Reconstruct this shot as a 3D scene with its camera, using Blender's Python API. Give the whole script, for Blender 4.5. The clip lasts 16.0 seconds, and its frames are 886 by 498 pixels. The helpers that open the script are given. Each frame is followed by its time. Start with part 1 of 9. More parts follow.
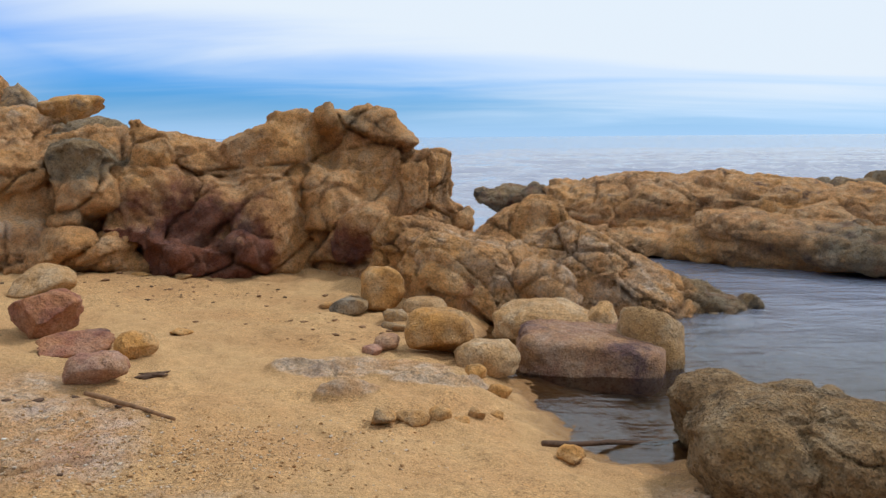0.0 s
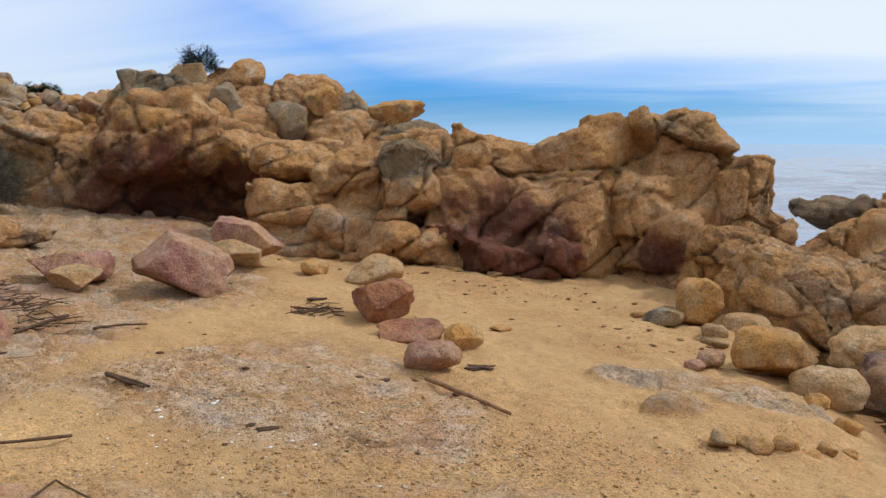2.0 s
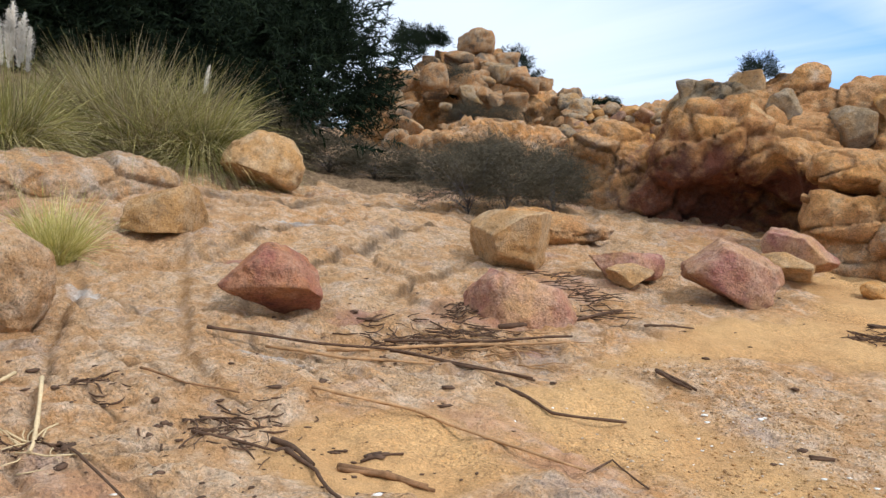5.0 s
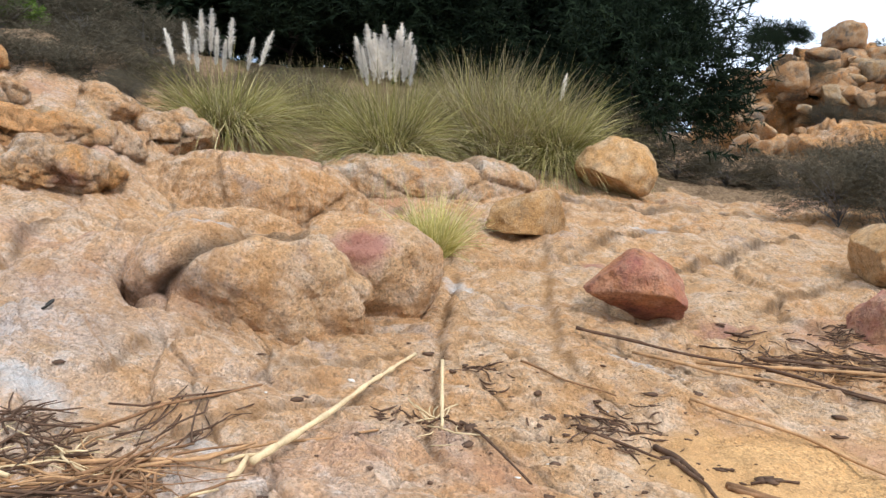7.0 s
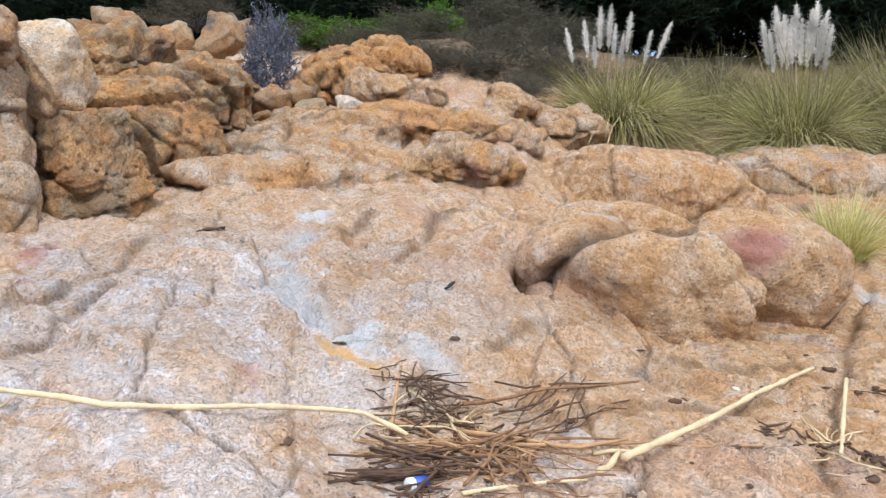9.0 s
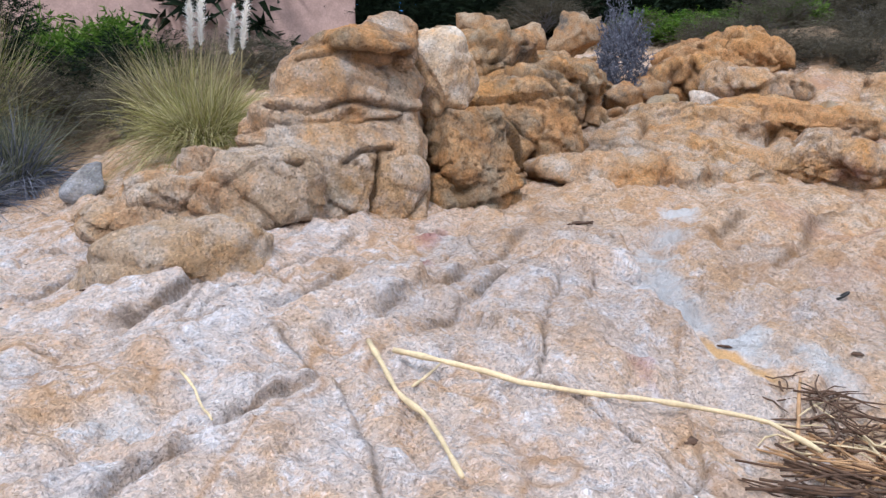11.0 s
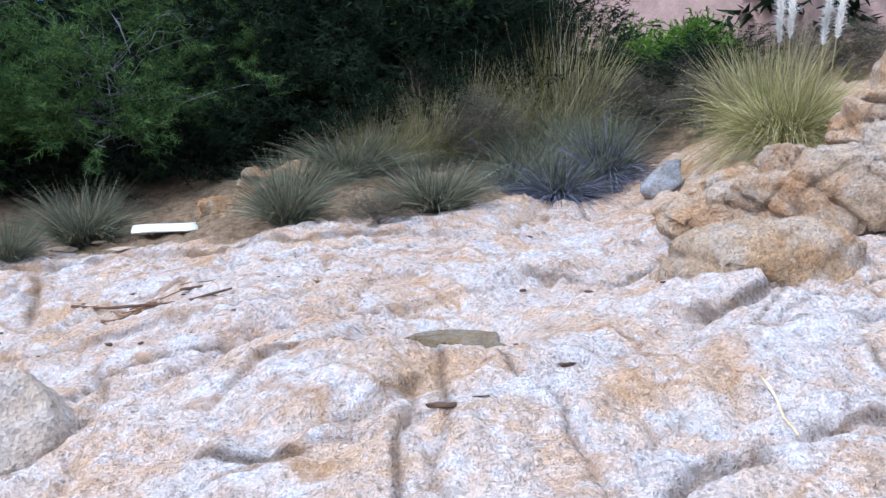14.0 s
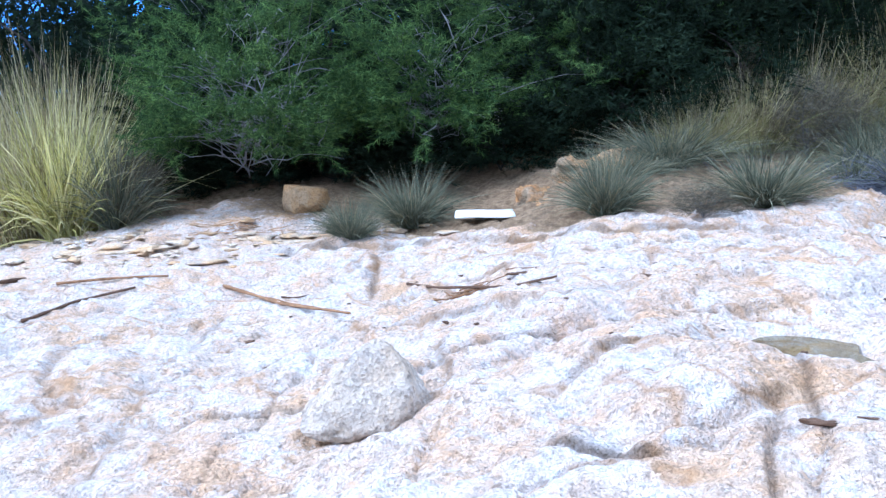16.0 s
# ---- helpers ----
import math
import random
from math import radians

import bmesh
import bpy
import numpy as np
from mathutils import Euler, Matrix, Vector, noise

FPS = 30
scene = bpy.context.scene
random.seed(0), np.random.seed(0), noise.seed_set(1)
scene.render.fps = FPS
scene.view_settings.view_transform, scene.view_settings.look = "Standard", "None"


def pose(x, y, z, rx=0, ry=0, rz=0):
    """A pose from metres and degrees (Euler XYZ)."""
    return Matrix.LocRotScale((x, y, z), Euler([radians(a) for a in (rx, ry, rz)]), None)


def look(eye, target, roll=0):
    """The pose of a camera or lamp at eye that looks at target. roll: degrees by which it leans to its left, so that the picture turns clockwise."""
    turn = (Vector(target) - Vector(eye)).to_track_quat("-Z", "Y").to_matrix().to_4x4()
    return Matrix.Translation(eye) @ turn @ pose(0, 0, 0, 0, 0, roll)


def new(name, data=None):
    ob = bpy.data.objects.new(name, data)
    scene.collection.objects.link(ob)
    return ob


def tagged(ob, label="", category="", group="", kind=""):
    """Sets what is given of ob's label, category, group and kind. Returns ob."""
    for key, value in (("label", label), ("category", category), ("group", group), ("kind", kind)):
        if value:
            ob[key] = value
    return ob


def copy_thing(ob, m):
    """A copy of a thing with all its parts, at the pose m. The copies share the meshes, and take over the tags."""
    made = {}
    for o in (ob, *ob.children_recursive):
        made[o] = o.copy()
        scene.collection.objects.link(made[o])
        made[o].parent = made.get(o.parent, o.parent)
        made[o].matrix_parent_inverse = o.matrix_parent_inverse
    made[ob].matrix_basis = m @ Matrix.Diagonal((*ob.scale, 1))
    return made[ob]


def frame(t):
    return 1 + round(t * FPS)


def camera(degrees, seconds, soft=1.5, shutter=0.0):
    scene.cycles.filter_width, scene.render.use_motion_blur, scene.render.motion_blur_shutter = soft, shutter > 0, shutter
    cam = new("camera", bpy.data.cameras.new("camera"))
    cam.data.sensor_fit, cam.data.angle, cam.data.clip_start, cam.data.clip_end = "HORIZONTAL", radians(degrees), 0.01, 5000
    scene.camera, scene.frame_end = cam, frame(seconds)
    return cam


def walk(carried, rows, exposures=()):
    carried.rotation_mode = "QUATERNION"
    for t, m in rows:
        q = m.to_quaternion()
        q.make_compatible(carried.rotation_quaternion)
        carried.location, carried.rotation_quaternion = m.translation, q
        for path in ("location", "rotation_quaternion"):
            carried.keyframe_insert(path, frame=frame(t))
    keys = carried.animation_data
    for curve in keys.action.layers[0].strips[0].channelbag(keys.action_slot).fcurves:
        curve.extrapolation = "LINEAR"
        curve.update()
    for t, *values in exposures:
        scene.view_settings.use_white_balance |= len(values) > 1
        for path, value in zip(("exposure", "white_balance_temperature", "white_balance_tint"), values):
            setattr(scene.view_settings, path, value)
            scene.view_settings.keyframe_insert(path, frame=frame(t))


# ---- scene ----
cam = camera(58.0, 16.0, soft=1.4)
METRES, EYE, TILT, LEAN, TURN = 1.663, 1.5, -0.2, 3.85, 0.0
ROWS = [
    (0.0, 0.0, 0.0, 0.0, 0.47, -7.82, -3.41),
    (0.5, -0.0393, 0.0228, -0.0008, 5.2, -8.11, -3.64),
    (1.0, -0.0946, 0.0195, -0.0031, 10.02, -8.21, -3.77),
    (1.5, -0.151, 0.0068, -0.0104, 15.17, -8.46, -3.88),
    (2.0, -0.195, -0.0023, -0.0158, 20.43, -8.79, -3.96),
    (2.5, -0.2263, 0.0111, -0.0201, 26.87, -9.51, -3.87),
    (3.0, -0.2398, 0.0315, -0.021, 33.28, -10.02, -3.63),
    (3.5, -0.2327, 0.0264, -0.0243, 39.86, -10.18, -3.31),
    (6.0, -0.2625, -0.1647, -0.0146, 68.93, -10.75, -2.21),
    (6.5, -0.2715, -0.2123, -0.0168, 74.72, -10.86, -1.82),
    (7.0, -0.2836, -0.2244, -0.0147, 80.87, -10.96, -1.32),
    (7.5, -0.2928, -0.2192, -0.0137, 88.15, -11.23, -0.63),
    (8.0, -0.3033, -0.2223, -0.0172, 94.93, -11.46, 0.09),
    (8.5, -0.3101, -0.215, -0.0186, 102.09, -11.48, 0.85),
    (9.0, -0.3108, -0.2096, -0.0216, 108.29, -11.29, 1.45),
    (11.5, -0.1854, -0.3909, -0.0124, 136.92, -10.47, 2.87),
    (12.0, -0.1925, -0.3945, -0.0092, 143.94, -10.14, 3.28),
    (12.5, -0.1956, -0.3963, -0.0077, 151.53, -9.95, 3.74),
    (13.0, -0.1978, -0.3965, -0.0083, 158.15, -9.38, 4.14),
    (13.5, -0.1869, -0.3941, -0.0101, 164.68, -8.72, 4.4),
    (14.0, -0.155, -0.4047, -0.0052, 169.43, -8.49, 4.5),
    (14.5, -0.1181, -0.4203, -0.0017, 175.1, -8.41, 4.63),
    (15.0, -0.0878, -0.4314, -0.0008, 180.08, -8.04, 4.69),
    (15.5, -0.0503, -0.435, 0.0014, 185.03, -7.64, 4.65),
    (16.0, -0.0324, -0.4402, 0.0022, 190.23, -7.54, 4.64),
]
EXPOSURES = [(0.0, -0.1, 6150, 10), (3.5, -0.02, 6250, 11), (6.0, 0.5, 6250, 12), (9.0, 0.6, 5800, 12), (11.5, 0.44, 5600, 15), (13.0, 0.5, 5400, 16), (14.5, 0.92, 4950, 12), (16.0, 1.15, 4700, 10)]
walk(cam, [(t, pose(0, 0, EYE, TILT, LEAN, TURN) @ pose(METRES * x, METRES * y, METRES * z, 90 + pitch, roll, yaw)) for t, x, y, z, yaw, pitch, roll in ROWS], EXPOSURES)

# ---- world and light ----
SUN_EL, SUN_AZ = 50.0, -65.0   # degrees; azimuth from +y towards -x


def make_world():
    w = bpy.data.worlds.new("sky")
    scene.world = w
    w.use_nodes = True
    nt = w.node_tree
    nt.nodes.clear()
    N, L = nt.nodes.new, nt.links.new
    out, bg = N("ShaderNodeOutputWorld"), N("ShaderNodeBackground")
    sky = N("ShaderNodeTexSky")
    sky.sky_type, sky.sun_disc = "NISHITA", False
    sky.sun_elevation, sky.sun_rotation = radians(SUN_EL), radians(-SUN_AZ)
    sky.air_density, sky.dust_density, sky.ozone_density = 1.0, 1.5, 1.5
    tc, sep = N("ShaderNodeTexCoord"), N("ShaderNodeSeparateXYZ")
    L(tc.outputs["Generated"], sep.inputs[0])
    # cloud sheet: thick towards the open sea and overhead, with a clear band low over the land
    zz = N("ShaderNodeMath"); zz.operation = "ADD"; zz.inputs[1].default_value = 0.10
    L(sep.outputs["Z"], zz.inputs[0])
    dv = N("ShaderNodeVectorMath"); dv.operation = "DIVIDE"
    cz = N("ShaderNodeCombineXYZ")
    for i in range(3):
        L(zz.outputs[0], cz.inputs[i])
    L(tc.outputs["Generated"], dv.inputs[0]); L(cz.outputs[0], dv.inputs[1])
    mp = N("ShaderNodeMapping")
    mp.inputs["Rotation"].default_value = (0, 0, radians(18))
    mp.inputs["Scale"].default_value = (0.18, 0.5, 0.0)
    L(dv.outputs[0], mp.inputs[0])
    n1 = N("ShaderNodeTexNoise"); n1.inputs["Scale"].default_value = 1.6; n1.inputs["Detail"].default_value = 5; n1.inputs["Roughness"].default_value = 0.5
    n1.inputs["Distortion"].default_value = 0.5
    L(mp.outputs[0], n1.inputs["Vector"])

    def op(kind, a, b):
        k = N("ShaderNodeMath"); k.operation = kind
        for i, s in enumerate((a, b)):
            if isinstance(s, (int, float)):
                k.inputs[i].default_value = s
            else:
                L(s, k.inputs[i])
        return k.outputs[0]
    toward = N("ShaderNodeVectorMath"); toward.operation = "DOT_PRODUCT"
    toward.inputs[1].default_value = (0.766, 0.643, 0.0)
    L(tc.outputs["Generated"], toward.inputs[0])
    above = op("ADD", sep.outputs["Z"], op("MULTIPLY", toward.outputs["Value"], 0.185))
    above = op("ADD", above, op("MULTIPLY", op("SUBTRACT", n1.outputs["Fac"], 0.5), 0.16))
    cr = N("ShaderNodeMapRange"); cr.interpolation_type = "SMOOTHSTEP"
    cr.inputs[1].default_value, cr.inputs[2].default_value, cr.inputs[3].default_value, cr.inputs[4].default_value = 0.115, 0.25, 0.0, 1.0
    L(above, cr.inputs[0])
    thin = N("ShaderNodeMapRange")   # thin streaks in the clear band
    thin.inputs[1].default_value, thin.inputs[2].default_value, thin.inputs[3].default_value, thin.inputs[4].default_value = 0.45, 0.8, 0.0, 0.2
    L(n1.outputs["Fac"], thin.inputs[0])
    hz = N("ShaderNodeMapRange")   # haze at the horizon
    hz.inputs[1].default_value, hz.inputs[2].default_value, hz.inputs[3].default_value, hz.inputs[4].default_value = 0.0, 0.025, 0.2, 0.0
    L(sep.outputs["Z"], hz.inputs[0])
    inland = N("ShaderNodeVectorMath"); inland.operation = "DOT_PRODUCT"   # a second sheet over the land
    inland.inputs[1].default_value = (-0.94, 0.34, 0.0)
    L(tc.outputs["Generated"], inland.inputs[0])
    sheet = N("ShaderNodeMapRange"); sheet.interpolation_type = "SMOOTHSTEP"
    sheet.inputs[1].default_value, sheet.inputs[2].default_value, sheet.inputs[3].default_value, sheet.inputs[4].default_value = 0.66, 0.95, 0.0, 0.85
    L(op("ADD", inland.outputs["Value"], op("MULTIPLY", op("SUBTRACT", n1.outputs["Fac"], 0.5), 0.3)), sheet.inputs[0])
    mx = N("ShaderNodeMath"); mx.operation = "MAXIMUM"
    L(op("MAXIMUM", op("MAXIMUM", cr.outputs[0], sheet.outputs[0]), thin.outputs[0]), mx.inputs[0]); L(hz.outputs[0], mx.inputs[1])
    mix = N("ShaderNodeMixRGB")
    L(mx.outputs[0], mix.inputs[0])
    tint = N("ShaderNodeMixRGB"); tint.blend_type = "MULTIPLY"; tint.inputs[0].default_value = 1.0
    tint.inputs[2].default_value = (0.36, 1.06, 2.25, 1)
    L(sky.outputs[0], tint.inputs[1]); L(tint.outputs[0], mix.inputs[1])
    mix.inputs[2].default_value = (9.6, 10.4, 11.0, 1)
    low = N("ShaderNodeMixRGB")   # pale blue haze over the horizon
    lf = N("ShaderNodeMapRange"); lf.interpolation_type = "SMOOTHSTEP"
    lf.inputs[1].default_value, lf.inputs[2].default_value, lf.inputs[3].default_value, lf.inputs[4].default_value = 0.0, 0.06, 0.7, 0.0
    L(sep.outputs["Z"], lf.inputs[0]); L(lf.outputs[0], low.inputs[0]); L(mix.outputs[0], low.inputs[1])
    low.inputs[2].default_value = (5.6, 8.7, 12.2, 1)
    L(low.outputs[0], bg.inputs[0])
    bg.inputs[1].default_value = 0.09
    L(bg.outputs[0], out.inputs[0])
    return w


make_world()
sun = new("sun", bpy.data.lights.new("sun", "SUN"))
sun.data.energy, sun.data.angle, sun.data.color = 1.9, radians(8), (1.0, 0.95, 0.88)
_d = Vector((-math.sin(radians(SUN_AZ)) * math.cos(radians(SUN_EL)), math.cos(radians(SUN_AZ)) * math.cos(radians(SUN_EL)), math.sin(radians(SUN_EL))))
sun.matrix_world = look(_d * 50, (0, 0, 0))

# ---- materials ----
def mat_nodes(name, rough=0.9, spec=0.3):
    m = bpy.data.materials.new(name)
    m.use_nodes = True
    nt = m.node_tree
    b = nt.nodes["Principled BSDF"]
    b.inputs["Roughness"].default_value = rough
    b.inputs["Specular IOR Level"].default_value = spec
    return m, nt, b


def noise_tex(nt, vec, scale, detail=4, rough=0.55, kind="ShaderNodeTexNoise"):
    n = nt.nodes.new(kind)
    n.inputs["Scale"].default_value = scale
    if kind == "ShaderNodeTexNoise":
        n.inputs["Detail"].default_value, n.inputs["Roughness"].default_value = detail, rough
    nt.links.new(vec, n.inputs["Vector"])
    return n


def ramp(nt, fac, *stops):
    r = nt.nodes.new("ShaderNodeValToRGB")
    e = r.color_ramp.elements
    while len(e) < len(stops):
        e.new(0.5)
    for k, (p, c) in zip(e, stops):
        k.position, k.color = p, ((*c, 1) if len(c) == 3 else c)
    nt.links.new(fac, r.inputs[0])
    return r.outputs[0]


def grey(v):
    return (v, v, v)


def blend(nt, fac, a, b, mode="MIX"):
    m = nt.nodes.new("ShaderNodeMixRGB")
    m.blend_type = mode
    for i, s in enumerate((fac, a, b)):
        if isinstance(s, (int, float)):
            m.inputs[i].default_value = s
        elif isinstance(s, tuple):
            m.inputs[i].default_value = (*s, 1)
        else:
            nt.links.new(s, m.inputs[i])
    return m.outputs[0]


def calc(nt, op, a, b=0.0):
    m = nt.nodes.new("ShaderNodeMath")
    m.operation = op
    for i, s in enumerate((a, b)):
        if isinstance(s, (int, float)):
            m.inputs[i].default_value = s
        else:
            nt.links.new(s, m.inputs[i])
    return m.outputs[0]


def bump(nt, bsdf, height, strength=0.6, distance=0.02, prior=None):
    b = nt.nodes.new("ShaderNodeBump")
    b.inputs["Distance"].default_value = distance
    if isinstance(strength, (int, float)):
        b.inputs["Strength"].default_value = strength
    else:
        nt.links.new(strength, b.inputs["Strength"])
    nt.links.new(height, b.inputs["Height"])
    if prior is not None:
        nt.links.new(prior, b.inputs["Normal"])
    nt.links.new(b.outputs[0], bsdf.inputs["Normal"])
    return b.outputs[0]


def place_vec(nt):
    return nt.nodes.new("ShaderNodeNewGeometry").outputs["Position"]


def minerals(nt, cell):
    """Quartz, feldspar and mica grains, one tone to a grain."""
    sp = nt.nodes.new("ShaderNodeSeparateColor")
    nt.links.new(cell.outputs["Color"], sp.inputs[0])
    return ramp(nt, sp.outputs[0], (0.0, (0.42, 0.40, 0.40)), (0.14, (0.62, 0.58, 0.55)), (0.35, (0.95, 0.92, 0.88)), (0.6, (1.02, 1.0, 0.98)), (0.8, (1.15, 1.02, 0.85)), (1.0, (1.35, 1.38, 1.42)))


def granite_colour(nt, v, base, warm, pale, lichen, lichen_amt=0.3, speck=1.0, zone=0.9):
    """Weathered granite: ochre and pale zones, rusty seams, grey lichen, coarse crystals."""
    big = noise_tex(nt, v, zone, 5, 0.6).outputs["Fac"]
    mid = noise_tex(nt, v, 4.5, 6, 0.65).outputs["Fac"]
    fine = noise_tex(nt, v, 42, 3, 0.7).outputs["Fac"]
    c = blend(nt, ramp(nt, big, (0.36, grey(0)), (0.62, grey(1))), base, warm)
    c = blend(nt, ramp(nt, mid, (0.46, grey(0)), (0.68, grey(0.9))), c, pale)
    lic = noise_tex(nt, v, 2.1, 8, 0.7).outputs["Fac"]
    c = blend(nt, ramp(nt, lic, (0.60 - 0.12 * lichen_amt, grey(0)), (0.70 - 0.12 * lichen_amt, grey(min(1, 0.4 + lichen_amt)))), c, lichen)
    # crystals
    cell = noise_tex(nt, v, 78, kind="ShaderNodeTexVoronoi")
    c = blend(nt, 0.5 * speck, c, blend(nt, 1.0, c, minerals(nt, cell), "MULTIPLY"))
    clot = noise_tex(nt, v, 15, 5, 0.65).outputs["Fac"]
    c = blend(nt, 0.6 * speck, c, blend(nt, 1.0, c, ramp(nt, clot, (0.30, grey(0.5)), (0.47, grey(0.97)), (0.7, grey(1.2))), "MULTIPLY"))
    return c, big, mid, fine, cell


def granite(name, base, warm, pale, lichen=(0.16, 0.15, 0.13), lichen_amt=0.3, speck=1.0, relief=1.0):
    m, nt, b = mat_nodes(name, 0.88, 0.25)
    v = place_vec(nt)
    rnd = nt.nodes.new("ShaderNodeObjectInfo").outputs["Random"]
    off = nt.nodes.new("ShaderNodeVectorMath"); off.operation = "ADD"
    nt.links.new(v, off.inputs[0])
    sc = calc(nt, "MULTIPLY", rnd, 7.0)
    nt.links.new(sc, off.inputs[1])
    v = off.outputs[0]
    c, big, mid, fine, cell = granite_colour(nt, v, base, warm, pale, lichen, lichen_amt, speck, 2.6)
    hs = nt.nodes.new("ShaderNodeHueSaturation")
    nt.links.new(c, hs.inputs["Color"])
    nt.links.new(calc(nt, "ADD", calc(nt, "MULTIPLY", rnd, 0.25), 0.88), hs.inputs["Value"])
    nt.links.new(hs.outputs[0], b.inputs["Base Color"])
    n1 = bump(nt, b, noise_tex(nt, v, 9, 7, 0.7).outputs["Fac"], 0.8 * relief, 0.06)
    bump(nt, b, blend(nt, 0.5, fine, cell.outputs["Distance"]), 0.7 * relief, 0.012, n1)
    return m


def plain(name, colour, rough=0.8, spec=0.3, var=0.25, scale=12.0, relief=0.3, metal=0.0):
    m, nt, b = mat_nodes(name, rough, spec)
    v = place_vec(nt)
    n = noise_tex(nt, v, scale, 5, 0.6).outputs["Fac"]
    g = noise_tex(nt, v, scale * 9, 3, 0.6).outputs["Fac"]
    dark, light = tuple(c * (1 - var) for c in colour), tuple(min(1, c * (1 + var)) for c in colour)
    c = blend(nt, ramp(nt, n, (0.3, grey(0)), (0.7, grey(1))), dark, light)
    c = blend(nt, 0.5, c, blend(nt, 1.0, c, ramp(nt, g, (0.3, grey(0.75)), (0.7, grey(1.25))), "MULTIPLY"))
    nt.links.new(c, b.inputs["Base Color"])
    b.inputs["Metallic"].default_value = metal
    bump(nt, b, g, relief, 0.005)
    return m


def leafy(name, a, c2, tip, trans=0.25):
    """Leaves and blades: colour varies from one blade or leaf to the next."""
    m, nt, b = mat_nodes(name, 0.8, 0.08)
    rnd = nt.nodes.new("ShaderNodeNewGeometry").outputs["Random Per Island"]
    c = ramp(nt, rnd, (0.0, a), (0.55, c2), (1.0, tip))
    v = place_vec(nt)
    n = noise_tex(nt, v, 3.0, 4).outputs["Fac"]
    c = blend(nt, 0.7, c, blend(nt, 1.0, c, ramp(nt, n, (0.3, grey(0.6)), (0.7, grey(1.35))), "MULTIPLY"))
    nt.links.new(c, b.inputs["Base Color"])
    tr = nt.nodes.new("ShaderNodeBsdfTranslucent")
    nt.links.new(c, tr.inputs[0])
    mx = nt.nodes.new("ShaderNodeMixShader")
    mx.inputs[0].default_value = trans
    out = nt.nodes["Material Output"]
    nt.links.new(b.outputs[0], mx.inputs[1]); nt.links.new(tr.outputs[0], mx.inputs[2])
    nt.links.new(mx.outputs[0], out.inputs[0])
    return m


def ground_material():
    m, nt, b = mat_nodes("beach_ground", 0.92, 0.2)
    v = place_vec(nt)
    at = nt.nodes.new("ShaderNodeAttribute"); at.attribute_name = "rocky"
    rocky = at.outputs["Fac"]
    at2 = nt.nodes.new("ShaderNodeAttribute"); at2.attribute_name = "soil"
    soil = at2.outputs["Fac"]
    at3 = nt.nodes.new("ShaderNodeAttribute"); at3.attribute_name = "wet"
    wet = at3.outputs["Fac"]
    at4 = nt.nodes.new("ShaderNodeAttribute"); at4.attribute_name = "pale"
    pale = at4.outputs["Fac"]
    # sand
    s1 = noise_tex(nt, v, 1.3, 5).outputs["Fac"]
    s2 = noise_tex(nt, v, 160, 2, 0.7).outputs["Fac"]
    s3 = noise_tex(nt, v, 14, 5, 0.7).outputs["Fac"]
    sand = blend(nt, ramp(nt, s1, (0.35, grey(0)), (0.65, grey(1))), (0.475, 0.275, 0.122), (0.55, 0.345, 0.16))
    grains = noise_tex(nt, v, 95, kind="ShaderNodeTexVoronoi")
    sand = blend(nt, ramp(nt, noise_tex(nt, v, 0.9, 4).outputs["Fac"], (0.42, grey(0.15)), (0.62, grey(0.75))), sand, blend(nt, 1.0, sand, minerals(nt, grains), "MULTIPLY"))
    sand = blend(nt, 0.7, sand, blend(nt, 1.0, sand, ramp(nt, s2, (0.3, grey(0.6)), (0.5, grey(1)), (0.75, grey(1.4))), "MULTIPLY"))
    sand = blend(nt, 0.6, sand, blend(nt, 1.0, sand, ramp(nt, s3, (0.3, grey(0.75)), (0.7, grey(1.15))), "MULTIPLY"))
    # rock: warm rusty slab near the sand, pale pinkish slab at the back
    c1, big, mid, fine, cell = granite_colour(nt, v, (0.63, 0.42, 0.245), (0.64, 0.36, 0.165), (0.71, 0.55, 0.41), (0.52, 0.40, 0.33), 0.4, 1.0)
    streak = noise_tex(nt, v, 1.6, 6, 0.62).outputs["Fac"]
    mid2 = noise_tex(nt, v, 2.2, 5, 0.6).outputs["Fac"]
    patch = noise_tex(nt, v, 7.5, 9, 0.78).outputs["Fac"]
    rusty = noise_tex(nt, v, 3.1, 8, 0.75).outputs["Fac"]
    c2 = blend(nt, ramp(nt, streak, (0.45, grey(0)), (0.62, grey(1))), (0.71, 0.57, 0.48), (0.68, 0.47, 0.31))
    c2 = blend(nt, ramp(nt, mid2, (0.45, grey(0)), (0.62, grey(0.7))), c2, (0.74, 0.70, 0.70))
    c2 = blend(nt, ramp(nt, patch, (0.50, grey(0)), (0.60, grey(0.8))), c2, (0.82, 0.78, 0.79))
    c2 = blend(nt, ramp(nt, rusty, (0.48, grey(0)), (0.62, grey(0.75))), c2, (0.66, 0.42, 0.25))
    c1 = blend(nt, ramp(nt, patch, (0.50, grey(0)), (0.60, grey(0.45))), c1, (0.70, 0.56, 0.42))
    c1 = blend(nt, ramp(nt, rusty, (0.50, grey(0)), (0.62, grey(0.7))), c1, (0.58, 0.32, 0.14))
    c2 = blend(nt, 0.42, c2, blend(nt, 1.0, c2, minerals(nt, cell), "MULTIPLY"))
    pit = noise_tex(nt, v, 34, 4, 0.7).outputs["Fac"]
    clot = noise_tex(nt, v, 13, 5, 0.65).outputs["Fac"]
